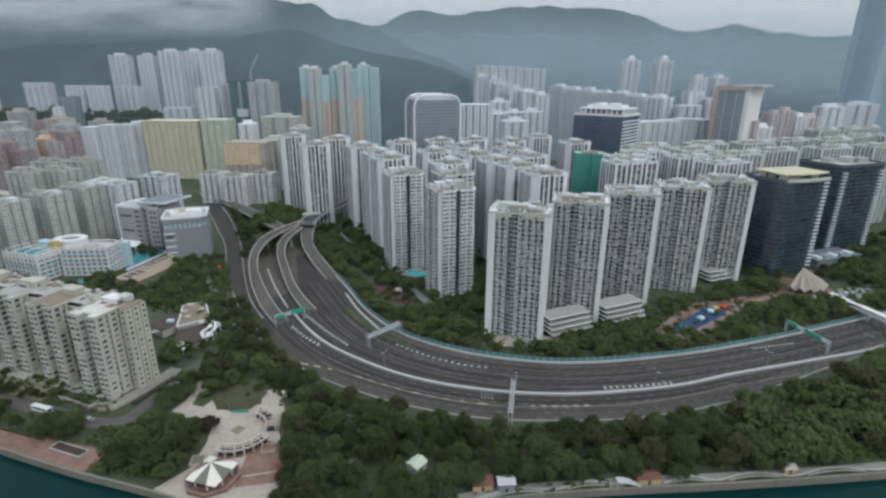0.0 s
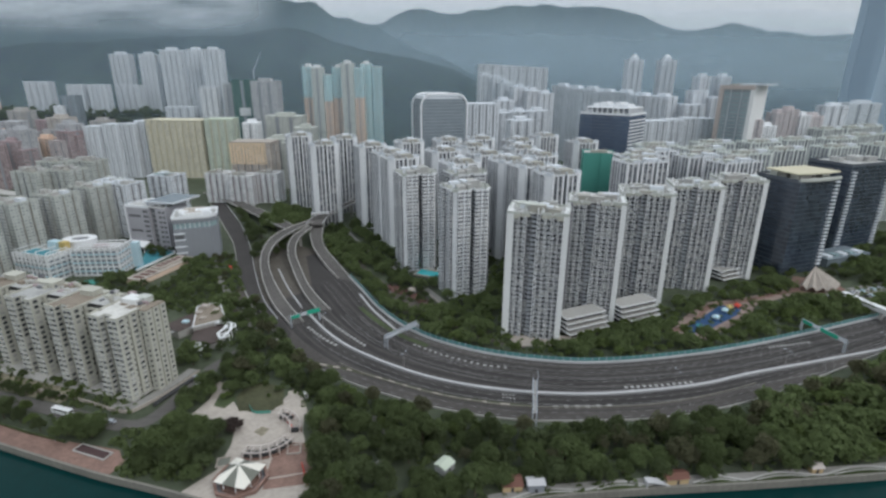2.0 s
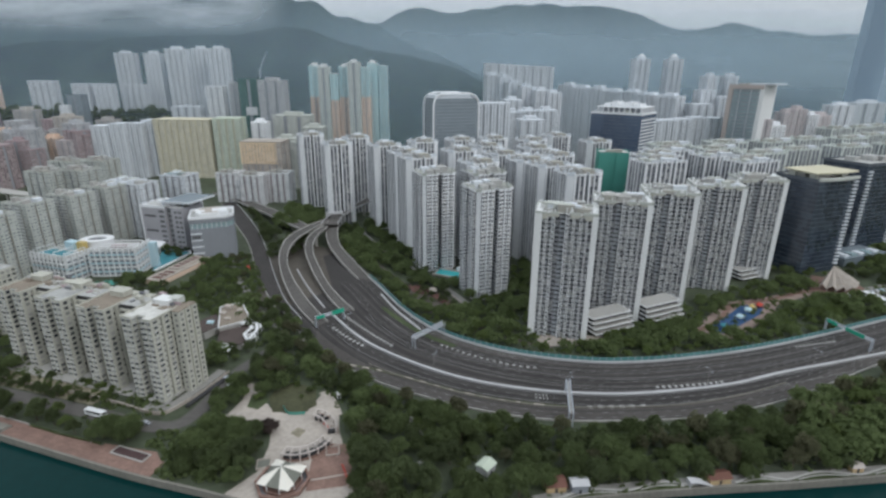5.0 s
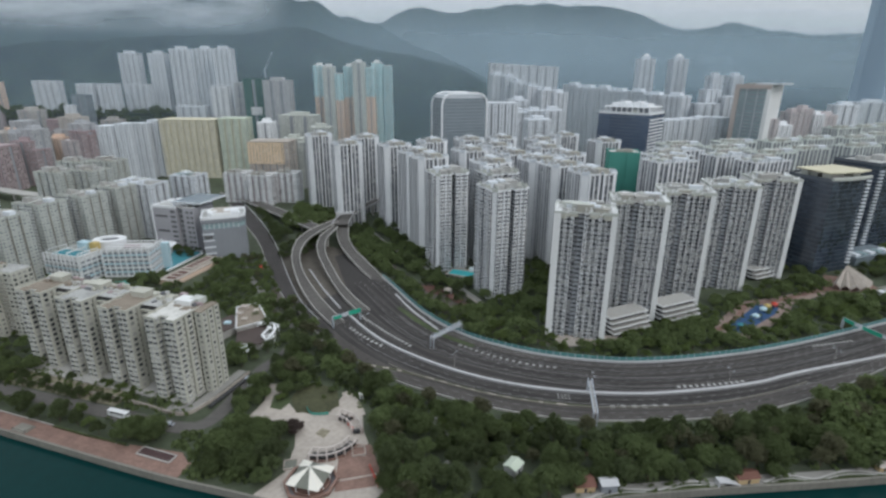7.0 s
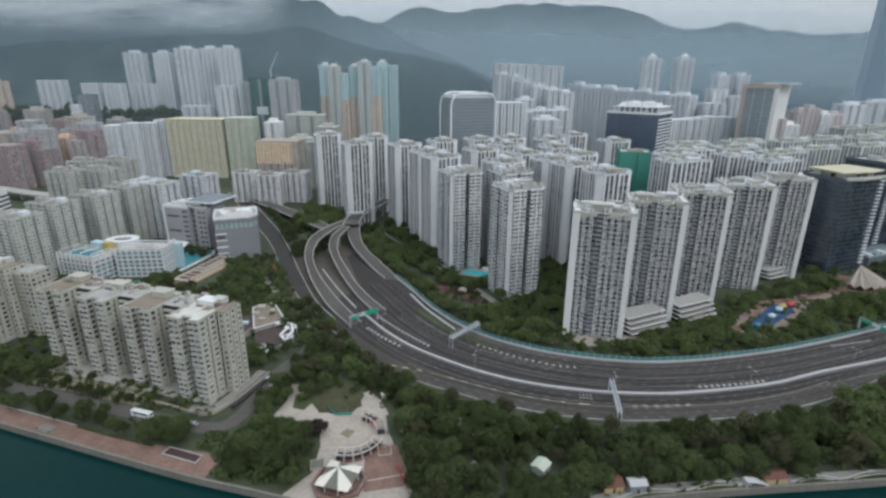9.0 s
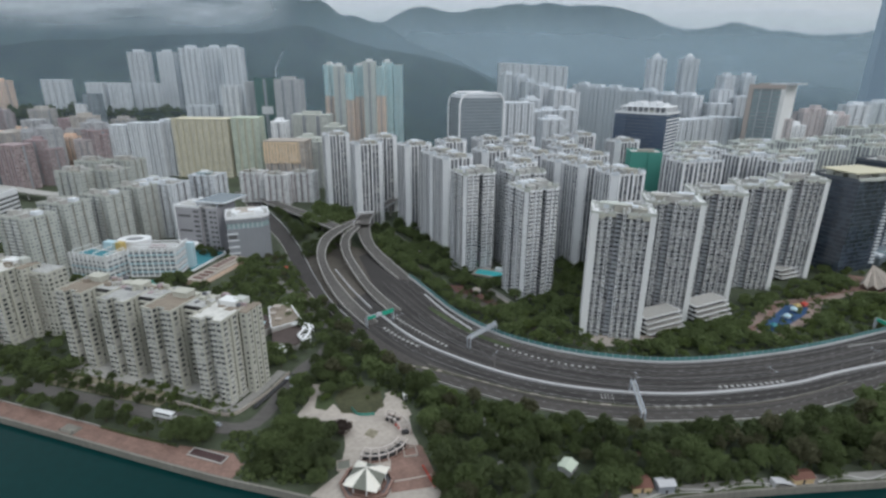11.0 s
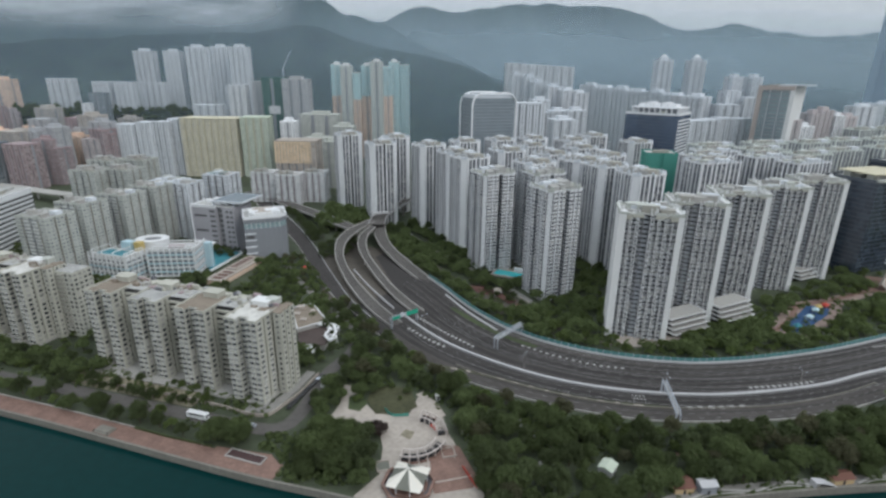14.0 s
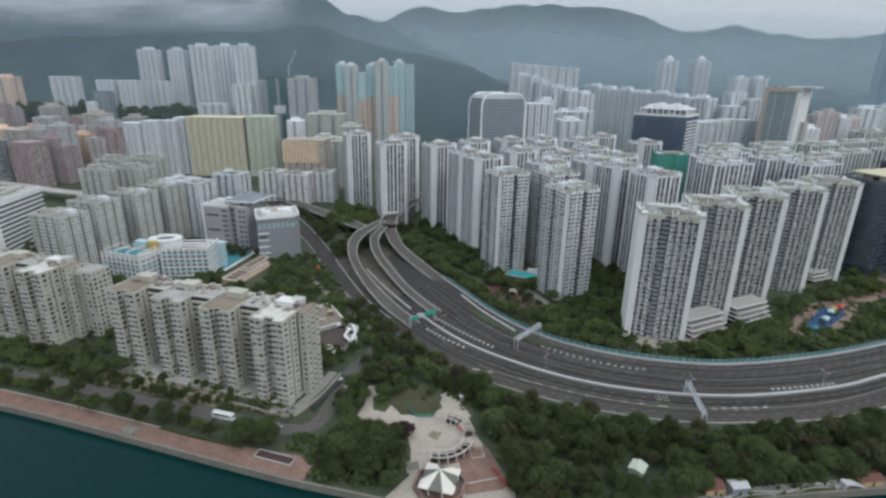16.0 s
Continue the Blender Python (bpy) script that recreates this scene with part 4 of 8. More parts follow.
OCHRE_PALE = material("pale_yellow_deck", (0.60, 0.56, 0.42), var=0.15, streak=0.3)
PANEL = material("dark_glass_panel", (0.034, 0.046, 0.068), rough=0.09, spec=0.9, var=0.3, grain=0.05, patch=0.02, rand=0.0, bump=0)
curtains(PANEL, (0.066, 0.086, 0.115), 0.5)
STEELBAND = material("dark_spandrel", (0.095, 0.11, 0.13), rough=0.4, var=0.1)
o1 = office("dark_office", "dark blue glass office block with a pale roof canopy", 46, 40, 80, (289, 431, 20), CURTAIN, STEELBAND, 3.8, None, 0, PANEL)
part("roof_canopy", Bag().prism([(-25, -17), (6, -21), (24, -18), (24, 12), (-20, 15)], 85.4, 86.4), OCHRE_PALE, o1, "pale yellow roof canopy")
part("roof_deck", Bag().prism([(-23.6, -20.6), (-8, -23.5), (8, -23.5), (23.6, -20.6), (23.6, -18.5), (-23.6, -18.5)], 80.4, 82.2), CREAM_PALE, o1, "pale roof edge")
for x, y in ((-16, -11), (14, -11), (14, 8), (-13, 9)):
    part("canopy_block", Bag().box(x - 4, y - 3, 80.3, x + 4, y + 3, 85.4), CREAM_PALE, o1)
o2 = office("dark_office", "dark blue glass office block beside the highway", 58, 40, 84, (378, 490, 20), CURTAIN, STEELBAND, 3.8, None, 0, PANEL)
for o, w in ((o1, 23), (o2, 29), (o2, -20.5)):
    st = Bag()
    for k in range(2, 26):
        st.box(w - 6.5, -21.8, k * 3.1, w - 1.5, -19.8, k * 3.1 + 1.1)
    part("ledge_work", st, PALE, o, "stack of pale ledges on one corner", "stuff")

pdm = thing("office_podium", "low glazed podium with teal roofs at the offices", "podium", pose(352, 449, 0, 0, 0, 20))
part("wall", Bag().box(-30, -14, 0, 26, 8, 7), CURTAIN_GREY, pdm)
part("roof", Bag().box(-30.5, -14.5, 7, 26.5, 8.5, 7.6), CURTAIN_GREY, pdm)
for k in range(5):
    part("roof_light", Bag().box(-26 + k * 10, -11, 7.6, -20 + k * 10, -4, 9.2), CURTAIN_TEAL if k % 2 else PALE, pdm)

# ---- left: the cream estate by the shore ----
WING = [(px, py - 3) for px, py in ribbed_plan(18, 20, [(5.6, 0), (5.4, 4.0), (5.6, 0)], [(4, 0), (1.4, 1.3), (4, 0.2), (1.4, 1.3), (4, 0.2)])]


def cream_block(name, x, y, r, wings=4, storeys=15):
    ob = thing(name, "weathered cream apartment block with stepped wings", "apartment block", pose(x, y, 0, 0, 0, r), "cream shore blocks")
    sh, step, back = 2.967, 31.0, 1.9
    h = storeys * sh + 1.5
    for k in range(wings):
        cx = -k * step
        cy = back * k
        pl = [(px + cx, py + cy) for px, py in WING]
        wall = part("wing", Bag().prism(pl, 0, h), CREAM, ob)
        sl = Bag()
        spots = []
        rest = glaze(Bag(), pl, storeys, sh, 1.2, 3.4, 2.1, 1.7, 0.08, 1.5, None, sl, lambda tx, ty: tx > 0.9 or (ty > 0.9 and x > -200 and k == 0), spots)
        set_windows(spots, WINDOW, wall)
        part("glazing", rest, GLASS, wall, "rows of dark windows", "stuff")
        part("hood_trim", sl, CREAM, wall, "", "stuff")
        # kitchen windows made wide and dark, so they also darken the recess like shade
        well = Bag()
        for s in range(storeys):
            well.box(cx - 2.4, cy - 9.12, 1.9 + s * sh, cx + 2.4, cy - 8.9, 3.6 + s * sh)
        part("kitchen_glazing", well, GLASS, wall, "wide windows, dark for the recess shade too", "stuff")
        part("roof", Bag().prism([(px * 0.97 + cx * 0.03, py * 0.97 + cy * 0.03) for px, py in pl], h, h + 0.2), ROOF_WHITE if k == 0 else (ROOFTILE if k % 2 else ROOF), wall)
        part("parapet", Bag().box(cx - 9.2, cy - 13.2, h - 0.3, cx - 3.2, cy - 12.8, h + 0.9).box(cx + 3.2, cy - 13.2, h - 0.3, cx + 9.2, cy - 12.8, h + 0.9).box(cx - 9.2, cy - 12.8, h - 0.3, cx - 8.8, cy + 6, h + 0.9).box(cx + 8.8, cy - 12.8, h - 0.3, cx + 9.2, cy + 6, h + 0.9), CREAM, wall)
        part("roof_room", Bag().box(cx - 4, cy + 3, h + 0.2, cx + 5, cy + 9, h + 3.0).box(cx - 4.4, cy + 2.6, h + 3.0, cx + 5.4, cy + 9.4, h + 3.4), FIN if k == 0 else CREAM, wall)
        if k < wings - 1:
            link = part("link", Bag().box(cx - step + 9, cy - 1, 0, cx - 9, cy + 9, h), CREAM, ob)
            bal, gl = Bag(), Bag()
            for s in range(storeys):
                z = 1.2 + s * sh
                bal.box(cx - step + 9, cy - 2.6, z, cx - 9, cy - 1, z + 1.0)
                gl.box(cx - step + 9.3, cy - 1.15, z + 0.9, cx - 9.3, cy - 0.95, z + 2.8)
            part("balcony_work", bal, CREAM, link, "long cream balcony fronts", "stuff")
            # near-black panels stand in for the deep shade behind the balcony fronts
            part("glazing", gl, DARK, link, "", "stuff")
            part("roof", Bag().box(cx - step + 9, cy - 1.5, h, cx - 9, cy + 9, h + 0.3), ROOF, link)
    rr = random.Random(int(abs(x)))
    for k in range(wings * 15):
        u = rr.uniform(-(wings - 1) * step - 8, 8)
        v, a, b, e = rr.uniform(1, 13) - u * 0.06, rr.uniform(1.0, 4.6), rr.uniform(0.8, 3.2), rr.uniform(0.4, 2.4)
        part("roof_shed", Bag().box(u - a / 2, v - b / 2, h + 0.2, u + a / 2, v + b / 2, h + 0.2 + e), rr.choice([CREAM, ROOF, ROOFTILE, CONC, CREAM_DARK, SLOT, OLD_RED]), ob)
    part("rear_slab", Bag().prism([(-(wings - 1) * step - 9, 7 + (wings - 1) * back), (3, 7), (3, 14), (-(wings - 1) * step - 9, 14 + (wings - 1) * back)], 0, h - 0.5), CREAM, ob)
    rear = [(px * 0.72 + 7.9, py * 0.62 + 7.4) for px, py in WING]
    rw = part("rear_wing", Bag().prism(rear, 0, h), CREAM, ob)
    part("glazing", glaze(Bag(), rear, storeys, sh, 1.2, 3.6, 1.35, 1.35, 0.08, 1.5), GLASS, rw, "rows of dark windows", "stuff")
    part("roof", Bag().prism([(px - 0.1, py - 0.1) for px, py in rear], h, h + 0.5), ROOFTILE, rw)
    part("roof_room", Bag().box(2, 6, h + 0.5, 8, 11, h + 3.6), CREAM_PALE, rw)
    part("podium", Bag().box(-(wings - 1) * step - 10, -13.6, 0, 10, 16, 1.0), CONC, ob, "low concrete podium")
    return ob


cream_block("cream_block", -173.2, 240.4, -17.4, 4)
b2 = cream_block("cream_block", -328, 300, -16, 4)
part("end_slab", Bag().box(9, 4, 0, 27, 17, 43), CREAM, b2)
eb = Bag()
for s in range(15):
    eb.box(9.2, 2.8, 1.4 + s * 2.8, 20, 4, 2.5 + s * 2.8)
part("end_balcony_work", eb, CREAM_DARK, b2, "long weathered balcony fronts", "stuff")
part("end_glazing", glaze(Bag(), [(9, 4), (27, 4), (27, 17), (9, 17)], 14, 2.95, 1.2, 3.2, 1.8, 1.5, 0.1), GLASS, b2, "rows of dark windows", "stuff")
part("end_roof", Bag().box(9.5, 4.5, 43, 26.5, 16.5, 43.5), ROOF, b2)
cream_block("cream_block", -478, 345, -16, 3)

# mid-left rows
ROWP = ribbed_plan(30, 24, [(4, 0), (1.4, 1.8), (4, 0.5), (1.6, 2.4), (4, 0.5), (1.4, 1.8), (4, 0)], [(4, 0), (1.4, 1.6), (4, 0.3), (1.4, 1.6), (4, 0)])
# darker cream in the deep recesses stands in for their shade
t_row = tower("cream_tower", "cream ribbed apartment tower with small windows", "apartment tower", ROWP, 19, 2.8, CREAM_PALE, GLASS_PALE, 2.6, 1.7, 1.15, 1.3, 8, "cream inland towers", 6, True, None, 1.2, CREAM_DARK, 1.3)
ledge = Bag()
for s in range(19):
    for (x0, y0), (x1, y1) in zip(ROWP, ROWP[1:] + ROWP[:1]):
        ln = math.hypot(x1 - x0, y1 - y0)
        if 3 < ln and abs(y1 - y0) < 0.01 and 0.3 < 12 - abs(y0) < 0.7:
            ledge.pane((x0 + x1) / 2, (y0 + y1) / 2, 1.4 + s * 2.8, (x1 - x0) / ln, (y1 - y0) / ln, ln - 0.4, 0.5, 0.7)
part("balcony_work", ledge, FIN, t_row, "pale balcony fronts on every floor", "stuff")
spread(t_row, [(-378.6, 389, -18), (-379.6, 433, -18), (-364, 464, -18), (-356, 500, -18)])
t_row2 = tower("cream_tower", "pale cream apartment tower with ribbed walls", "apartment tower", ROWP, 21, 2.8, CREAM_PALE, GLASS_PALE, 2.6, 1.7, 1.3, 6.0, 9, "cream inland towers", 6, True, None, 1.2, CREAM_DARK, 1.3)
spread(t_row2, [(-424, 522, -14), (-397, 531, -14), (-446, 586, -12), (-414, 592, -12)])
t_mid = tower("white_tower", "white apartment tower with vertical slots with shade in their colour", "apartment tower", ROWP, 19, 2.8, PALE, GLASS, 2.6, 1.3, 1.4, 1.0, 10, "white inland towers", 6, False, None, 1.2, GREYTILE, 1.3)
spread(t_mid, [(-350, 527, -16), (-333, 517, -16), (-312, 562, -12)])
slab("roof_court", Bag().box(-322, 556, 56.0, -306, 566, 56.5), NOISE_TEAL, "green painted roof deck", "roof deck")
lowm = tower("low_flats", "low white flats with pink walls and dark slots", "apartment block", ROWP, 13, 2.8, WHITE, GLASS, 2.6, 1.4, 1.4, 1.0, 11, "low flats", 4, False, None, 1.2, OLD_RED, 1.3)
spread(lowm, [(-300, 672, -5), (-264, 656, -5), (-236, 672, -5)])

# grey institutional block with big blank walls
gov = thing("grey_hall_block", "blue-grey institutional building with blank walls and roof plant", "public building", pose(-236, 458, 0, 0, 0, 20))
HALLGREY = material("blue_grey_panel", (0.255, 0.27, 0.295), var=0.12, streak=0.8, rand=0.05)
GOVP = [(-18, -16), (12, -16), (18, -10), (18, 16), (-18, 16)]
part("wall", Bag().prism(GOVP, 0, 29), HALLGREY, gov)
part("glazed_storey", Bag().prism([(x * 0.975, y * 0.97) for x, y in GOVP], 29, 34), CURTAIN_TEAL, gov, "recessed teal glazed storey")
part("upper_wall", Bag().prism([(x * 1.02, y * 1.02) for x, y in GOVP], 34, 37.5), HALLGREY, gov)
for k in range(8):
    part("mullion", Bag().box(-16 + k * 3.9, -16.2, 29, -15.5 + k * 3.9, -15.5, 34), PALE, gov)
part("roof", Bag().prism(GOVP, 37.5, 37.9), ROOF, gov)
for (x0, y0), (x1, y1) in zip(GOVP, GOVP[1:] + GOVP[:1]):
    part("parapet", band(Bag(), [Vector((x0, y0, 37.5)), Vector((x1, y1, 37.5))], 1.0, 2.4, 2.4), WHITE, gov, "white parapet edge")
for k in range(4):
    part("wall_ledge", Bag().box(-18.4, -16.5, 6 + k * 6, -9, -15.8, 7.2 + k * 6), PALE, gov, "pale ledge")
    part("side_window", Bag().box(-18.15, -12, 4 + k * 6, -17.9, 12, 6.2 + k * 6), GLASS, gov)
part("dark_window", Bag().box(-17, -16.2, 3, -10.5, -15.9, 5.6), GLASS, gov)
part("dark_window", Bag().box(-17, -16.2, 20, -10.5, -15.9, 23), GLASS, gov)
part("roof_hall", Bag().prism([(-9, -12), (6, -12), (11, -6), (11, 7), (6, 12), (-9, 12), (-13, 7), (-13, -6)], 37.9, 41.5), FIN, gov, "pale eight-sided roof hall")
part("roof_hall_top", Bag().prism([(-7, -9), (5, -9), (8, -5), (8, 5), (5, 9), (-7, 9), (-10, 5), (-10, -5)], 41.5, 42.0), PAVE, gov, "buff roof of the roof hall")
clutter(gov, 34, 30, 37.9, 31, 16, WHITE)
gov2 = thing("grey_hall_block", "mauve-grey institutional wing with dark windows and canopy roof", "public building", pose(-280, 478, 0, 0, 0, -15))
part("wall", Bag().box(-24, -14, 0, 2, 14, 42), LAVENDER, gov2)
part("wall", Bag().box(8, -13, 0, 20, 14, 42), LAVENDER, gov2)
part("stair_core", Bag().box(2, -11, 0, 8, 14, 43), GREYTILE, gov2, "dark recessed stair core")
for k in range(8):
    z = 4 + k * 4.7
    part("stair_window", Bag().box(3.0, -11.15, z, 7.2, -10.95, z + 2.6), GLASS, gov2)
    part("side_window", Bag().box(-24.15, -11, z, -23.95, 11, z + 1.8), GLASS, gov2)
    for u, w in ((-4.6, 5.4), (11.5, 3.0), (16, 2.6)) + (((-21, 13.0),) if k % 3 == 0 else ()):
        part("window", Bag().box(u, -14.15 if u < 2 else -13.15, z, u + w, -13.9 if u < 2 else -12.9, z + 2.0), GLASS, gov2)
part("end_fin", Bag().box(-24.6, -14.8, 0, -23.6, -13.8, 44), WHITE, gov2, "white corner fin")
part("entrance_canopy", Bag().add([(-22, -24, 6), (-2, -22, 6), (-2, -14, 9), (-22, -14, 9), (-22, -24, 5.5), (-2, -22, 5.5), (-2, -14, 8.5), (-22, -14, 8.5)], [(0, 1, 2, 3), (7, 6, 5, 4), (0, 4, 5, 1), (1, 5, 6, 2), (2, 6, 7, 3), (3, 7, 4, 0)]), WHITE, gov2, "white sloping entrance canopy")
for x in (-21, -3):
    part("canopy_post", Bag().box(x - 0.3, -22, 0, x + 0.3, -21.4, 5.6), WHITE, gov2)
part("roof", Bag().box(-23, -13, 42, 19, 13, 42.3), ROOF, gov2)
part("roof_edge", Bag().box(-24.3, -14.3, 41, 2.2, -13.6, 43.4).box(-24.3, -13.6, 41, -23.6, 14.3, 43.4), WHITE, gov2, "white roof edge")
part("roof_canopy", Bag().box(-4, -10, 46.2, 26, 26, 46.9), CURTAIN_GREY, gov2, "flat overhanging grey roof canopy")
part("canopy_fascia", Bag().box(-4.3, -10.6, 45.7, 26.3, -10, 47.1).box(26, -10, 45.7, 26.6, 26, 47.1), PALE, gov2, "pale canopy edge")
clutter(gov2, 40, 24, 42.3, 33, 8, WHITE)
for x, y in ((-3, -9), (18, -9), (-3, 12), (18, 12)):
    part("roof_post", Bag().box(x - 0.4, y - 0.4, 42.3, x + 0.4, y + 0.4, 46.2), STEEL, gov2)

# school in white and pale blue
def gallery_block(parent, cx, cy, w, d, h, rail, wallm):
    """A classroom block with open galleries on its front and east side."""
    n = int(h / 3.6)
    body = part("wall", Bag().box(cx - w / 2, cy - d / 2, 0, cx + w / 2, cy + d / 2, h), wallm, parent)
    part("roof", Bag().box(cx - w / 2 + 0.4, cy - d / 2 + 0.4, h, cx + w / 2 - 0.4, cy + d / 2 - 0.4, h + 0.2), ROOF, parent)
    for k in range(n):
        z = k * 3.6
        # flat grey panels give the galleries' inner shade as colour
        part("gallery", Bag().box(cx - w / 2 + 1, cy - d / 2 - 0.1, z + 1.3, cx + w / 2 - 1, cy - d / 2 + 0.1, z + 3.1), GLASS_PALE, body, "grey panel for the shade of an open gallery")
        part("gallery", Bag().box(cx + w / 2 - 0.1, cy - d / 2 + 1, z + 1.3, cx + w / 2 + 0.1, cy + d / 2 - 1, z + 3.1), GLASS_PALE, body, "grey panel for the shade of an open gallery")
        part("gallery_rail", Bag().box(cx - w / 2 - 0.2, cy - d / 2 - 1.3, z + 0.2, cx + w / 2 + 1.3, cy - d / 2 - 0.15, z + 1.2).box(cx + w / 2 + 0.15, cy - d / 2 - 0.15, z + 0.2, cx + w / 2 + 1.3, cy + d / 2, z + 1.2), rail if k % 2 else wallm, body)
    for q in range(int(w / 4.4) + 1):
        x = cx - w / 2 + q * w / int(w / 4.4)
        part("pier", Bag().box(x - 0.35, cy - d / 2 - 1.4, 0, x + 0.35, cy - d / 2 - 0.12, h + 2.2), wallm, body)
    for q in range(int(d / 4.4) + 1):
        y = cy - d / 2 + q * d / int(d / 4.4)
        part("pier", Bag().box(cx + w / 2 + 0.12, y - 0.35, 0, cx + w / 2 + 1.4, y + 0.35, h + 2.2), wallm, body)
    part("roof_frame", Bag().box(cx - w / 2 - 0.4, cy - d / 2 - 1.4, h + 2.2, cx + w / 2 + 1.4, cy - d / 2 - 0.6, h + 2.9).box(cx + w / 2 + 0.6, cy - d / 2 - 0.6, h + 2.2, cx + w / 2 + 1.4, cy + d / 2, h + 2.9), wallm, parent, "white open roof frame")


school = thing("school", "white and pale blue school with open galleries", "school", pose(-296, 412, 0, 0, 0, 4))
gallery_block(school, 0, 0, 36, 24, 21.6, BLUEPAINT, WHITEPAINT)
part("roof_room", Bag().box(-4, -6, 21.8, 8, 0, 24), OLD_RED, school, "dull red roof rooms")
part("side_stair", Bag().box(19.5, 7, 0, 25, 12, 22), BLUEPAINT, school, "pale blue stair tower")
part("hall", Bag().prism([(-22 + 12.5 * math.cos(k * math.pi / 14), 10 + 10 * math.sin(k * math.pi / 14)) for k in range(28)], 0, 25), WHITEPAINT, school, "white rounded hall")
OV = [(math.cos(k * math.pi / 20), math.sin(k * math.pi / 20)) for k in range(40)]
rv = [(-22 + 13 * c, 10 + 10.5 * q, z) for z in (25, 26.2) for c, q in OV] + [(-22 + 7.6 * c, 10 + 5 * q, z) for z in (25, 26.2) for c, q in OV]
rf = []
for k in range(40):
    j = (k + 1) % 40
    rf += [(k, j, 40 + j, 40 + k), (80 + j, 80 + k, 120 + k, 120 + j), (40 + k, 40 + j, 120 + j, 120 + k), (j, k, 80 + k, 80 + j)]
part("roof_ring", Bag().add(rv, rf), WHITEPAINT, school, "white oval roof ring")
part("ring_floor", Bag().prism([(-22 + 7.6 * c, 10 + 5 * q) for c, q in OV], 25, 25.2), SLOT, school, "dark roof well inside the ring")
for k in range(3):
    part("roof_frame", Bag().box(-16, -10 + k * 8, 21.8, 17, -9.2 + k * 8, 25.2) if k == 1 else Bag().box(-16, -10 + k * 8, 24.4, 17, -9.2 + k * 8, 25.2).box(-16, -10 + k * 8, 21.8, -15.2, -9.2 + k * 8, 24.4).box(16.2, -10 + k * 8, 21.8, 17, -9.2 + k * 8, 24.4), WHITEPAINT, school, "white roof frame")
wing = thing("school", "white school wing with a teal roof court", "school", pose(-337, 400, 0, 0, 0, -18))
gallery_block(wing, 0, 0, 36, 20, 20, BLUEPAINT, WHITEPAINT)
part("roof_court", Bag().box(-15, -7, 20.2, 10, 5, 20.5), COURT, wing, "teal painted roof court")
for k in range(4):
    part("roof_frame", Bag().box(-17 + k * 11, -9, 20.2, -16.4 + k * 11, -8.4, 23.4).box(-17 + k * 11, 8.4, 20.2, -16.4 + k * 11, 9, 23.4).box(-17 + k * 11, -9, 23.4, -16.4 + k * 11, 9, 24), WHITEPAINT, wing, "white open roof frame")
part("roof_box", Bag().box(-4, 8, 20, 6, 14, 27), BLUEPAINT, wing, "pale blue roof box")
part("roof_box", Bag().box(9, 8, 20, 15, 13, 27.5), YELPAINT, wing, "yellow roof box")
slab("court", Bag().prism([(-291, 466), (-266, 463), (-261, 456), (-272, 412), (-276, 426)], -0.3, 0.6), COURT, "teal painted sports court", "sports court")
slab("court_edge", band(Bag(), [Vector((-291, 467.5, 0)), Vector((-265, 464.5, 0)), Vector((-259.5, 456, 0)), Vector((-270, 411, 0))], 2.0, 1.2, 1.4), WHITEPAINT, "white wall round the sports court", "wall")
slab("school_yard", Bag().prism([(-316, 380), (-290, 392), (-284, 380), (-306, 368)], -0.3, 0.4), SHEET_GREEN, "green school yard", "sports court")
wk = thing("school_annex", "low tan terrace block with dark roof openings", "annex", pose(-247.5, 409, 0, 0, 0, 74))
part("wall", Bag().box(-29, -7.5, 0, 29, 7.5, 4), PEACH, wk)
part("roof", Bag().box(-29.3, -7.8, 4, 29.3, 7.8, 4.5), PAVE, wk)
part("upper_roof", Bag().box(-6, -4.5, 4.5, 26, 5.5, 6.0), PAVE, wk)
for k in range(5):
    part("roof_opening", Bag().box(-3 + k * 5.4, -2.5, 6.0, 0.6 + k * 5.4, 3.5, 6.15), BED_RED, wk)
for k in range(3):
    part("roof_opening", Bag().box(-26 + k * 6.2, -5, 4.5, -22 + k * 6.2, 4, 4.7), BED_RED, wk)

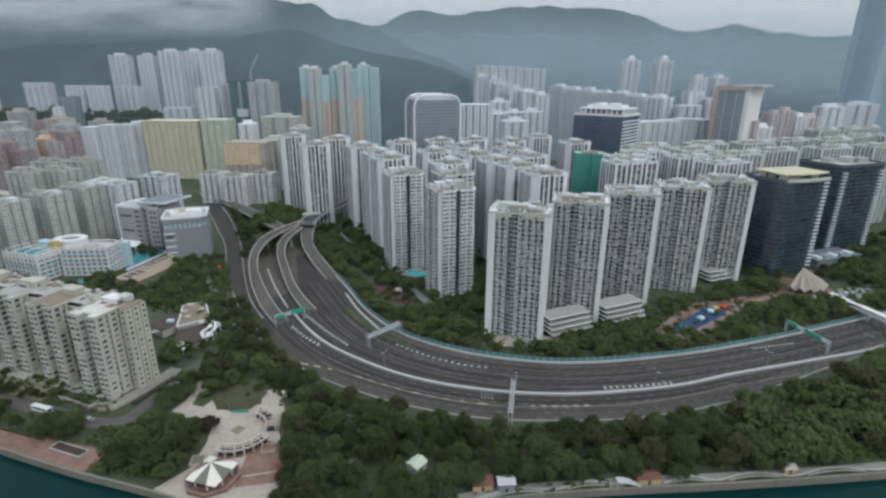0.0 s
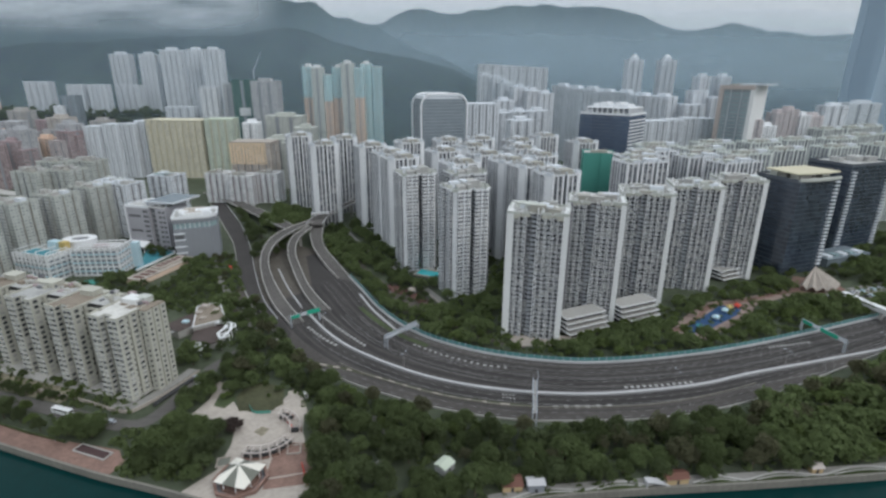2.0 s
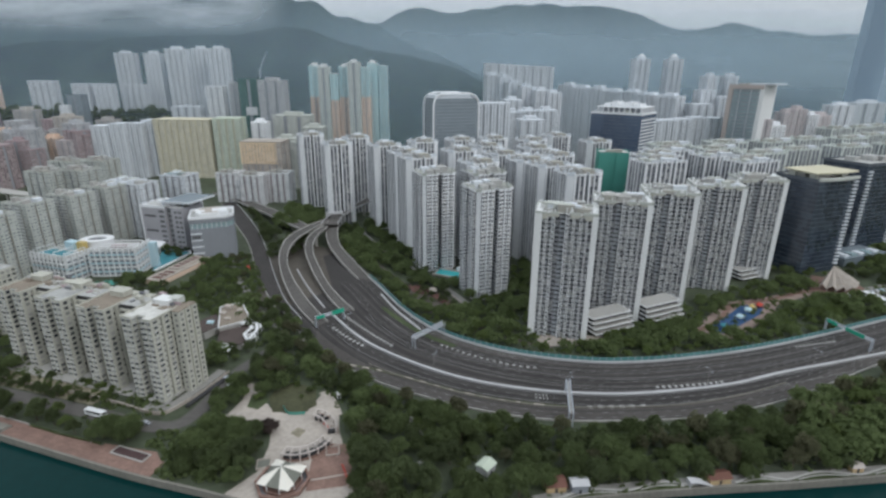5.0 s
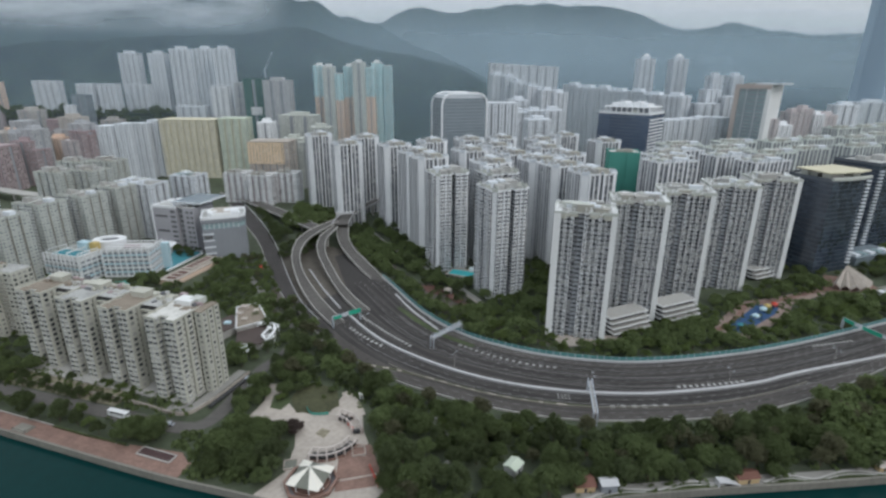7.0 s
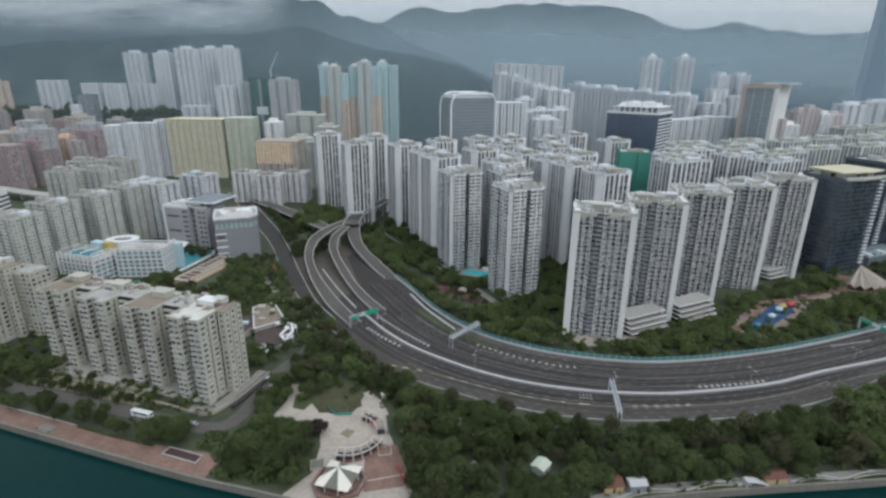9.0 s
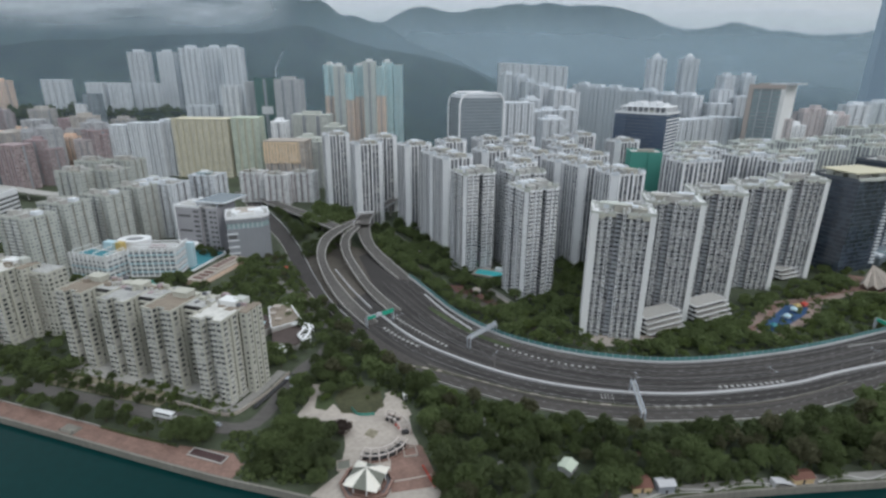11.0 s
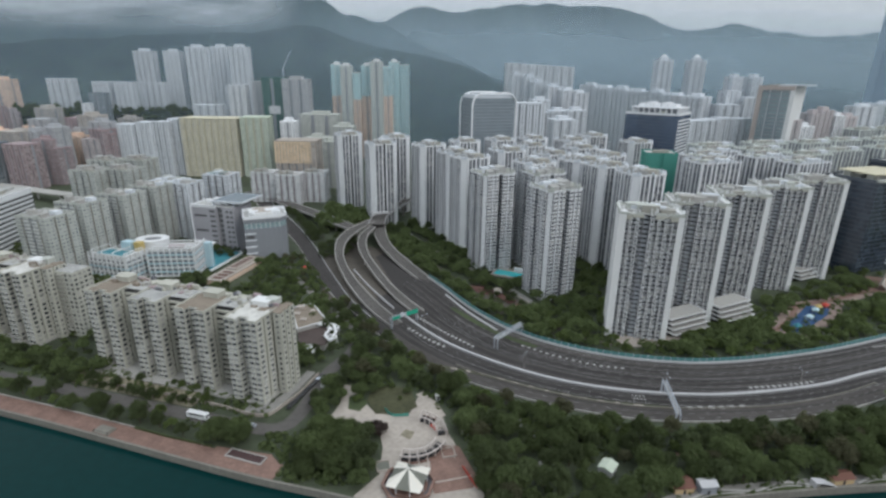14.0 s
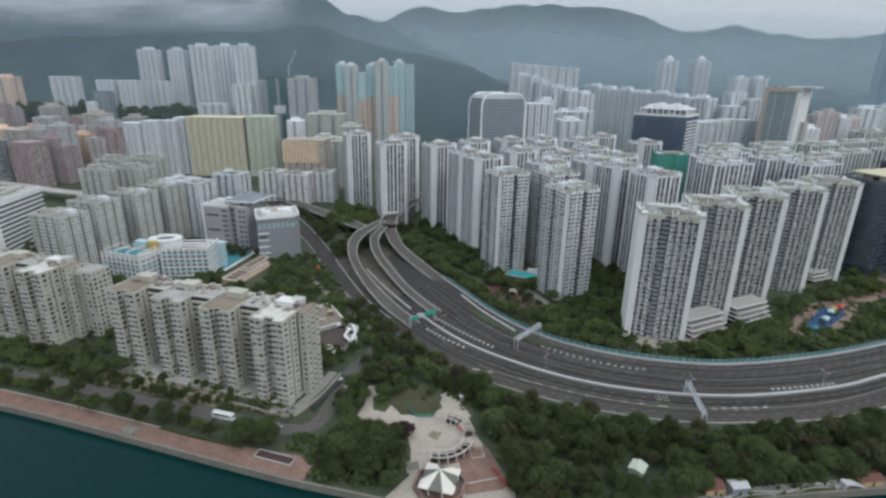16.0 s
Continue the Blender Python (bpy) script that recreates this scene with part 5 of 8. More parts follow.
# ---- middle distance ----
def far_tower(name, label, x, y, r, w, d, z0, top, wall, glass=None, ribs=3, cap=True, group="", top_mat=None, slot=None):
    bays = []
    for k in range(ribs):
        bays += [(4, 0), (1.6, 1.6)]
    bays.append((4, 0))
    ob = thing(name, label, "apartment tower", pose(x, y, z0, 0, 0, r), group)
    plan = ribbed_plan(w, d, bays, [(4, 0), (1.6, 1.4), (4, 0)])
    h = top - z0
    part("wall", Bag().prism(plan, 0, h), wall, ob)
    part("glazing", glaze(Bag(), plan, int(h / 3), 3.0, 0.2, 4.0, 2.2, 1.4, 0.06, 2.5), glass or GLASS_PALE, ob, "rows of windows", "stuff")
    # strips on the recess walls, their shade given as a darker colour
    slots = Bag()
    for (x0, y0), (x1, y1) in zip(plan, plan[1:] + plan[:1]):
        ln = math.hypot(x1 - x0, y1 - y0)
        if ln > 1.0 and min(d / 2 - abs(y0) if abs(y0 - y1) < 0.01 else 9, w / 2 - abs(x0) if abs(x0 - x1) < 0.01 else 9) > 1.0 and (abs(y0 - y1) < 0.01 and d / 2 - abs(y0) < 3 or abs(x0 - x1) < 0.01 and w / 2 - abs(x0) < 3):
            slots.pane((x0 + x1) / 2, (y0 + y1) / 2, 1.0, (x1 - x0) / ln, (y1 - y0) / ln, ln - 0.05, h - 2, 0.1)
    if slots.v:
        part("slot_cladding", slots, slot or FAR_SLOT, ob, "vertical slots with shade in their colour", "stuff")
    part("roof", Bag().prism([(px * 1.02, py * 1.02) for px, py in plan], h, h + 1.0), top_mat or wall, ob)
    if cap:
        part("roof_room", Bag().box(-w * 0.24, -d * 0.25, h + 1, w * 0.24, d * 0.25, h + 5.5), top_mat or wall, ob)
    return ob


# darker copy of the yellow, for the shade in the slots
YELLOW_DEEP = material("yellow_slot_shade", (0.47, 0.455, 0.37), var=0.15, streak=0.6)
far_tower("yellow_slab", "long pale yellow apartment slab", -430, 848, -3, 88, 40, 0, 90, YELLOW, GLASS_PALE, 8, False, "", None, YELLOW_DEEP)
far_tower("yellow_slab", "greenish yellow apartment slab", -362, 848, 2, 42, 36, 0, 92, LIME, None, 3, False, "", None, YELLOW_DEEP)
for x, y, w, top in [(-547, 826, 26, 81), (-521, 831, 27, 84), (-498, 838, 28, 84), (-480, 850, 28, 88)]:
    far_tower("grey_slab", "grey apartment slab with vertical ribs", x - 4, y, -5, w * 0.88, 24, 0, top, PALE, GLASS_PALE, 2, False, "grey slabs")
# tall hillside cluster
for x, y, w, top in [(-645, 1100, 44, 195), (-588, 1096, 37, 195), (-536, 1086, 48, 203), (-499, 1108, 38, 205), (-451, 1076, 42, 204)]:
    far_tower("hill_tower", "very tall pale grey apartment tower on the hillside", x - 4, y, 0, w * 0.84, 22, 0, top, PALE, GLASS_PALE, 3, True, "hillside towers")
for x, y, w, top in [(-608, 1050, 54, 138), (-676, 1000, 36, 139), (-638, 1004, 40, 139), (-782, 1050, 58, 143), (-440, 1015, 46, 130), (-487, 995, 66, 101)]:
    far_tower("hill_block", "pale apartment block on the hillside", x - 6, y, 0, w * 0.8, 20, 0, top, PALE, GLASS_PALE, 3, False, "hillside blocks")
dm = far_tower("domed_block", "white apartment block with a rounded top", -438, 1000, 0, 30, 24, 0, 136, WHITE, GLASS_PALE, 2, False)
far_tower("grey_tower", "slender dark grey tower with blank walls", -656, 940, 0, 24, 20, 0, 122, CURTAIN_GREY, GLASS_PALE, 1, False)
far_tower("slim_block", "slim white apartment block beside a grey tower", -670, 928, 0, 14, 16, 0, 105, WHITE, GLASS_PALE, 1, False)
far_tower("spire_tower", "pale tower with dark middle and white crown", -322, 962, 0, 46, 30, 0, 148, MIDGREY, GLASS_PALE, 2, True)
sc = far_tower("netted_tower", "tower under construction wrapped in green netting", -369, 985, 0, 36, 28, 0, 150, NET_DARK, NET_DARK, 1, False)
part("site_banner", Bag().box(-8, -14.4, 88, 12, -14.1, 102), WHITEPAINT, sc, "white banner on the netting")
far_tower("grey_tower", "narrow grey tower beside the building site", -402, 1002, 0, 18, 24, 0, 143, MIDGREY, GLASS_PALE, 1, False)
crane = thing("tower_crane", "slim tower crane above the building site", "crane", pose(-352, 990, 150))
part("mast", Bag().box(-0.9, -0.9, 0, 0.9, 0.9, 18), STEEL, crane)
part("jib", Bag().tube((0, 0, 16), (16, 0, 46), 0.8, 0.5, 4), STEEL, crane)
ob_ = far_tower("orange_block", "pale apartment block with an orange upper wall", -262, 704, -3, 54, 34, 0, 74, PAVE, GLASS_PALE, 5, False)
part("upper_wall", Bag().box(-27.4, -17.4, 46, 20, -16.9, 73.5), ORANGE, ob_, "orange upper wall")
ob_win = Bag()
for s in range(9):
    for k in range(11):
        ob_win.box(-25 + k * 4.2, -17.55, 47 + s * 2.9, -23 + k * 4.2, -17.35, 48.5 + s * 2.9)
part("glazing", ob_win, GLASS_PALE, ob_, "rows of windows", "stuff")
far_tower("white_block", "pale apartment block among older flats", -301, 812, 0, 22, 24, 0, 89, WHITE, GLASS_PALE, 1, True)
for x, y, w, top in [(-250, 770, 30, 70), (-226, 760, 26, 66), (-214, 790, 30, 84), (-262, 860, 60, 96)]:
    far_tower("older_block", "cream older apartment block with stained walls", x, y, -3, w, 26, 0, top, CREAM_PALE, GLASS_PALE, 2, True, "older blocks")
# pastel estate
LIME_GREY = material("pale_grey_green_render", (0.56, 0.59, 0.56), var=0.1, streak=0.7, rand=0.06)
for x, y, w, top, gap in [(-264, 1042, 22, 174, 0.68), (-245, 1034, 24, 172, 0), (-226, 1036, 16, 160, 0.70), (-208, 1046, 22, 173, 0.68), (-188, 1034, 26, 180, 0), (-168, 1042, 18, 172, 0.69), (-157, 1066, 22, 180, 0.1), (-137, 1070, 18, 175, 0.1)]:
    ob = far_tower("pastel_tower", "tall apartment tower, aqua above peach" if 0 < gap and gap > 0.2 else ("tall pale grey-green apartment tower" if not gap else "tall pale aqua apartment tower"), x, y, 0, w * 0.9, 22, 0, top, PEACH if gap else LIME_GREY, GLASS_PALE, 1, w > 21, "pastel estate", FIN)
    if not gap:
        continue
    plan = [(px * 1.012, py * 1.012) for px, py in ribbed_plan(w * 0.9, 22, [(4, 0), (1.6, 1.6), (4, 0)], [(4, 0), (1.6, 1.4), (4, 0)])]
    part("upper_wall", Bag().prism(plan, top * gap, top - 0.2), AQUA, ob, "pale aqua upper floors")
    part("glazing", glaze(Bag(), plan, int(top * (1 - gap) / 3), 3.0, top * gap, 4.0, 2.2, 1.4, 0.06, 2.5), GLASS_PALE, ob, "rows of windows", "stuff")
# rounded office with a white arch
arch = thing("arched_office", "rounded grey glass office framed by a white arch", "office tower", pose(-14, 672, 0, 0, 0, 20))
part("curtain_wall", Bag().prism(ribbed_plan(56, 36, [(1, 0)], [(1, 0)]), 0, 132), CURTAIN_GREY, arch)
ab = Bag()
for k in range(1, 34):
    ab.box(-28.1, -18.1, k * 3.9, 28.1, 18.1, k * 3.9 + 0.6)
part("floor_banding", ab, FAR_SLOT, arch, "pale floor bands", "stuff")
ring_pts = [(-30, 0), (-30, 118)] + [(-16 - 14 * math.cos(a), 124 + 14 * math.sin(a)) for a in (0.0, 0.5, 1.0, 1.57)] + [(16 + 14 * math.sin(a), 124 + 14 * math.cos(a)) for a in (0.0, 0.57, 1.07, 1.57)] + [(30, 118), (30, 0)]
rb = Bag()
for (x0, z0), (x1, z1) in zip(ring_pts, ring_pts[1:]):
    for s in (-19.5, 17.5):
        rb.tube((x0, s + 1, z0), (x1, s + 1, z1), 1.1, 1.1, 8)
part("arch_frame", rb, WHITE, arch, "white rounded arch")
part("roof", Bag().box(-27, -17, 132, 27, 17, 136), PALE, arch)
far_tower("grey_office", "grey office block beside the arched tower", 40, 712, 10, 44, 34, 0, 124, PALE, GLASS_PALE, 4, False)
# blue glass office with white plant storey
o3 = office("blue_office", "dark blue glass office with a white louvred crown", 66, 56, 114, (214, 697, -40), NAVY, BAY, 4.2, WHITE)
bb = Bag()
for k in range(2, 26):
    bb.box(32.9, -27, k * 4.2 + 1, 33.7, 27.5, k * 4.2 + 2.6)
part("louvre_work", bb, WHITE, o3, "white horizontal louvres on one side", "stuff")
part("plant_storey", Bag().box(-22, -20, 114, 28, 20, 121), BAY, o3, "dark plant storey")
part("plant_roof", Bag().box(-28, -24, 121, 31, 23, 122.4), WHITE, o3, "white roof slab of the plant storey")
for k in range(9):
    part("plant_post", Bag().box(-27 + k * 7, -23.6, 114, -25.6 + k * 7, -22, 121), WHITE, o3)
    part("plant_post", Bag().box(29.4, -21 + k * 5.2, 114, 30.8, -19.6 + k * 5.2, 121), WHITE, o3)
for k in range(5):
    part("plant_unit", Bag().box(-22 + k * 9.6, -14, 122.4, -14 + k * 9.6, 8, 126 + 2 * (k % 2)), WHITE, o3)
# stepped slab, twins and others
for i in range(8):
    far_tower("stepped_slab", "long pale stepped apartment slab on the rise", 72 + i * 18, 1090 + i * 5, 4, 18.5, 22, 0, 181 - i * 0.8, PALE, GLASS_PALE, 1, False, "stepped slabs")
for x, y, w, top in [(66, 968, 22, 160), (88, 964, 22, 156), (101, 940, 24, 147), (120, 912, 24, 141), (140, 892, 24, 136), (160, 892, 24, 132), (80, 810, 30, 106), (106, 812, 26, 108), (134, 812, 30, 109), (100, 750, 34, 100), (88, 860, 28, 122)]:
    far_tower("estate_block", "pale apartment block stepping down the slope", x, y, 10, w, 24, 0, top, PALE, GLASS_PALE, 2, True, "stepped estate")
for x in (341, 401):
    tw = far_tower("twin_tower", "slender pale twin tower with a domed cap", x, 1000, 0, 27, 27, 0, 188, PALE, GLASS_PALE, 2, True, "twin towers")
    part("dome", Bag().tube((0, 0, 194), (0, 0, 198), 6, 3, 12), WHITE, tw)
for i in range(7):
    far_tower("estate_slab", "pale grey apartment slab of a large estate", 229 + i * 20.5, 1060 - i * 30.5, -56, 36, 26, 0, 142 - i * 2.2 - (i % 2) * 2, PALE, GLASS_PALE, 3, True, "large estate")
for x, y, w, top in [(290, 794, 24, 96), (314, 796, 24, 97), (340, 806, 26, 98), (366, 812, 24, 100), (392, 816, 26, 99), (395, 866, 36, 117), (415, 896, 25, 138), (428, 914, 18, 160), (463, 916, 18, 160), (440, 884, 24, 128)]:
    far_tower("estate_block", "pale apartment block of a large estate", x, y, 5, w, 26, 0, top, PALE, GLASS_PALE, 2, top > 150, "large estate")
gb = office("framed_office", "teal glass office in a tan stone frame", 46, 45, 146, (427, 780, -50), CURTAIN_TEAL, PALE, 5.0, TAN)
part("frame", Bag().box(-23.8, -24.1, 0, -17.5, -22.6, 149), TAN, gb, "tan stone side frame")
part("frame", Bag().box(-17.5, -24.1, 143, 23.8, -22.6, 149), TAN, gb, "tan stone top frame")
part("side_wall", Bag().box(18.5, -24.0, 0, 23.9, 22.9, 148.5), FIN, gb, "blank pale side wall")
part("roof_slab", Bag().box(2, -22.4, 149, 37, 20.4, 150.8), PALE, gb, "overhanging pale roof slab")
spn = Bag()
for k in range(1, 28):
    spn.box(-17.4, -22.95, k * 5.2 - 0.9, 18.4, -22.5, k * 5.2 + 0.9)
part("spandrel_work", spn, FAR_SLOT, gb, "pale floor spandrels", "stuff")
for k in range(2):
    part("mullion", Bag().box(-8 + k * 14.6, -23.2, 0, -7.4 + k * 14.6, -22.55, 143), PALE, gb)
for x, y, w, top, mt in [(503, 812, 18, 108, PINK), (520, 814, 20, 113, PINK), (540, 812, 17, 105, WHITE), (559, 814, 20, 104, PINK), (440, 772, 26, 101, PINK), (466, 776, 22, 92, WHITE), (650, 900, 40, 115, PALE), (720, 930, 60, 118, PALE)]:
    far_tower("flats", "pinkish apartment block of older flats", x, y, 5, w, 24, 0, top, mt, GLASS_PALE, 2, True, "pinkish flats")
# the very tall glass tower
tall = office("glass_skyscraper", "very tall pale blue glass skyscraper", 78, 60, 300, (780, 985, 15), CURTAIN_SKY, CURTAIN_SKY, 4.2)
bo = thing("banded_office", "white low office block with dark window bands", "office block", pose(-487.9, 467.7, 0, 0, 0, 96.7))
part("wall", Bag().box(-34, -20, 0, 32, 20, 51), WHITE, bo)
for k in range(11):
    part("window_band", Bag().box(-34.1, -20.15, 3 + k * 4.1, 32.1, -19.9, 5.0 + k * 4.1), GLASS, bo)
part("roof", Bag().box(-33, -19, 51, 31, 19, 51.5), ROOF, bo)
clutter(bo, 70, 36, 51.5, 77, 7)
far_tower("peach_tower", "tall peach apartment tower with a flat top", -868, 1010, 0, 34, 30, 0, 141, PEACH, GLASS_PALE, 1, True)
far_tower("red_tower", "dark red and green older tower", -650, 735, -10, 34, 28, 0, 62, OLD_RED, GLASS, 3, False)
far_tower("red_tower", "dark green older tower beside a viaduct", -690, 730, -10, 30, 28, 0, 64, CURTAIN_GREY, GLASS, 2, False)
far_tower("red_tower", "dark red older tower beside a viaduct", -735, 745, -10, 34, 28, 0, 60, OLD_RED, GLASS, 3, False)
vd = thing("viaduct", "grey concrete road viaduct on the far side", "viaduct", None, "", "structure")
VD = resample(smooth([(-900, 800), (-760, 735), (-640, 690), (-560, 655), (-500, 640)]), 40)
part("deck", band(Bag(), VD, 16, 12, 1.5), CONC, vd)
for k in range(2, 40, 4):
    part("pier", Bag().box(VD[k].x - 1, VD[k].y - 1, -0.2, VD[k].x + 1, VD[k].y + 1, 10.6), CONC, vd)
# older streets on the far left
rnd = random.Random(7)
for i in range(58):
    x, y = -575 - rnd.random() * 480, 770 + rnd.random() * 190
    far_tower("old_flats", rnd.choice(["pinkish older apartment block", "weathered older apartment block", "pale older apartment block"]), x, y, rnd.uniform(-25, 10), rnd.uniform(22, 36), rnd.uniform(20, 30), 0,
              rnd.uniform(50, 82) + (y - 770) * 0.16, rnd.choice([OLD_PINK, OLD_GREY, OLD_CREAM, OLD_RED, OLD_PINK, OLD_GREY, OLD_RED, OLD_CREAM, PEACH]), GLASS_PALE, rnd.choice([1, 2, 2]), rnd.random() < 0.5, "older streets")


# ---- shore road ----
ROAD_L = resample(smooth([(-520, 318), (-420, 286), (-336, 258), (-296, 246), (-261, 236), (-197, 217), (-172, 209), (-155, 208), (-149, 222), (-145, 245), (-141, 261), (-133, 276), (-132, 290)]), 80)
slab("block_yard", Bag().prism([(-278, 246.5), (-205, 224.5), (-202, 231), (-205, 237), (-270, 257.5), (-280, 260)], -0.3, 0.03), SANDY, "sandy yard along the foot of the cream block", "ground")
slab("road_shore", band(Bag(), ROAD_L, 8, 0.0, 0.4), ASPHALT_OLD, "worn asphalt shore road", "road")


# ---- trees ----
CROWNS, LEAF_OF = {}, {}


def tree_mesh(seed, h, r, n=26, leaf=1.0, mat=None, flat=0.8):
    """A tapered trunk with limbs and a ragged crown of leaf clumps; returns the thing at the origin."""
    rnd = random.Random(seed)
    trunk, leaves = Bag(), Bag()
    fork = h * 0.40
    trunk.tube((0, 0, -0.3), (0, 0, fork), 0.030 * h, 0.022 * h, 6)
    blobs = []
    for i in range(n):
        a, q = rnd.uniform(0, 6.283), math.sqrt(rnd.random())
        z = h * (0.42 + 0.55 * flat * rnd.uniform(0.35, 1.0) * math.sqrt(max(0.05, 1 - q * q)))
        blobs.append((Vector((q * r * 0.85 * math.cos(a), q * r * 0.85 * math.sin(a), z)), rnd.uniform(0.22, 0.44) * r))
    for b, s in blobs[:7]:
        trunk.tube((0, 0, fork * rnd.uniform(0.75, 1.0)), tuple(b), 0.016 * h, 0.006 * h, 5)
    for j, (b, s) in enumerate(blobs):
        for k in range(78):
            d = Vector((rnd.gauss(0, 1), rnd.gauss(0, 1), rnd.gauss(0.35, 0.8))).normalized()
            c = b + d * s * rnd.uniform(0.6, 1.08)
            u = d.cross(Vector((rnd.gauss(0, 1), rnd.gauss(0, 1), rnd.gauss(0, 1)))).normalized()
            v = (d + 0.5 * Vector((rnd.gauss(0, 1), rnd.gauss(0, 1), rnd.gauss(0, 1)))).normalized().cross(u).normalized()
            w = 0.74 * leaf * rnd.uniform(0.6, 1.35)
            leaves.add([tuple(c - u * w * 0.5), tuple(c + v * w * 0.36 + u * w * 0.05), tuple(c + u * w * 0.55), tuple(c - v * w * 0.36)], [(0, 1, 2, 3)])
    ob = thing("tree", TREE_LABELS[mat.name if mat else "broad_leaves"], "tree", None, "park trees")
    part("trunk", trunk, BARK, ob)
    part("crown", leaves, mat or LEAF, ob)
    LEAF_OF[ob] = mat.name if mat else "broad_leaves"
    CROWNS[ob] = (np.array(leaves.v).reshape(-1, 4, 3)[::7], trunk)
    return ob


TREE_LABELS = {"broad_leaves": "broad green tree with a dense rounded crown", "dark_leaves": "dark green tree with a close ragged crown", "young_leaves": "light green young tree with a loose crown", "olive_leaves": "olive brown tree with a thin ragged crown"}
KINDS = [tree_mesh(1, 9.5, 5.2, 44), tree_mesh(2, 8, 4.6, 40, 0.9, LEAF_DARK), tree_mesh(3, 11, 5.4, 46), tree_mesh(4, 7, 3.9, 34, 0.8, LEAF_BRIGHT), tree_mesh(5, 10, 4.6, 40, 0.9, LEAF_DARK, 1.1),
         tree_mesh(6, 8.5, 5.8, 48, 1.0, LEAF), tree_mesh(7, 9.5, 4.4, 34, 0.9, LEAF_OLIVE, 1.15)]
placed = {k: False for k in KINDS}
FAR_LEAVES = {"broad_leaves": [], "dark_leaves": [], "young_leaves": [], "olive_leaves": []}
FAR_TRUNKS = Bag()


def plant(x, y, z=0.0, kind=None, s=1.0, rnd=random, far=False):
    proto = KINDS[kind if kind is not None else rnd.choice([0, 0, 1, 2, 2, 3, 4, 5, 5])]
    m = Matrix.LocRotScale((x, y, z), Euler((0, 0, rnd.uniform(0, 6.28))), (s * rnd.uniform(0.9, 1.1), s * rnd.uniform(0.9, 1.1), s * rnd.uniform(0.85, 1.15)))
    if far:
        q, _ = CROWNS[proto]
        c = q.mean(axis=1, keepdims=True)
        big = (c + (q - c) * 2.15).reshape(-1, 3)
        mm = np.array(m)
        FAR_LEAVES[LEAF_OF[proto]].append(big @ mm[:3, :3].T + mm[:3, 3])
        FAR_TRUNKS.tube((x, y, z - 0.2), (x, y, z + 4.5 * s), 0.3 * s, 0.2 * s, 5)
    elif not placed[proto]:
        placed[proto] = True
        proto.matrix_basis = m
    else:
        copy_thing(proto, m)


def near_line(line, x, y, d):
    return any((p.x - x) ** 2 + (p.y - y) ** 2 < d * d for p in line)


PLAZA = [(-116, 166), (-101, 160), (-90, 155), (-66, 150), (-64, 167), (-68, 175), (-75, 190), (-74, 196), (-77, 204), (-80, 220), (-86.5, 234), (-91, 235.5), (-95.5, 219), (-104.7, 217), (-114, 221), (-120, 229), (-128, 243), (-132, 243.5), (-131, 228), (-134.5, 215), (-126, 212), (-118, 213), (-110.5, 211), (-106.7, 194), (-106.7, 178)]
LAWN = [(-115, 245), (-96, 240), (-92, 224), (-98, 218.3), (-112.5, 218.3), (-118, 230)]
GLADE = [(-53 + 7 * math.cos(k * math.pi / 6), 196 + 6 * math.sin(k * math.pi / 6)) for k in range(12)]
GARDEN = [(-57, 386), (-39, 381), (-24, 361), (-9, 339), (-17, 326), (-37, 331), (-53, 356)]
KEEP_OFF = [[(-278, 252), (-204, 229.5), (-205, 237), (-270, 257.5)], PLAZA, GARDEN, [(30, 300), (34, 283), (64, 284), (78, 297), (60, 298)], LAWN, GLADE, [(-20, 167), (-3, 167), (-4, 186), (-19, 186)], [(8, 183), (48, 186), (48, 193), (8, 190)],  [(-42, 396), (-8, 388), (-4, 412), (-38, 420)], [(-30, 384), (-10, 376), (-8, 392), (-34, 398)], [(-204, 224), (-186, 218), (-186, 200), (-204, 207)], [(-184, 200), (-153, 192), (-148, 182), (-149, 174), (-184, 184)]]


TOWER_ST = resample(smooth([(-129, 566), (-113, 532), (-95, 494), (-75, 461), (-62, 440), (-52, 418), (-30, 386), (-8, 345)]), 60)


def wood(poly, gap, seed, z=0.0, kinds=None, size=1.0, clear=None, far=True):
    """Trees scattered in a stretch of ground, no two closer than gap."""
    rnd = random.Random(seed)
    xs, ys = [p[0] for p in poly], [p[1] for p in poly]
    area = (max(xs) - min(xs)) * (max(ys) - min(ys))
    mine = []
    for _ in range(int(area / gap / gap * 3.2)):
        x, y = rnd.uniform(min(xs), max(xs)), rnd.uniform(min(ys), max(ys))
        if not inside(poly, x, y) or any(inside(k, x, y) for k in KEEP_OFF) or any((x - a) ** 2 + (y - b) ** 2 < gap * gap for a, b in mine):
            continue
        if (clear and clear(x, y)) or near_line(TOWER_ST, x, y, 6.0):
            continue
        mine.append((x, y))
        plant(x, y, z, rnd.choice(kinds) if kinds else None, size * rnd.uniform(0.62, 1.28), rnd, far)


low = [(p.x, p.y) for p in resample([q for q in offset(OUTER, -8.5) if q.x > -75 and q.x < 345], 60)]
lowL, lowR = [p for p in low if p[0] < 150], [p for p in low if p[0] > 140]
wood([(-63, 152), (-30, 154), (0, 161), (16, 170.5), (60, 173.5), (120, 175.5), (146, 178.5)] + lowL[::-1], 5.9, 11, kinds=[0, 0, 1, 2, 4, 5, 5, 6, 3], size=1.05, far=False)
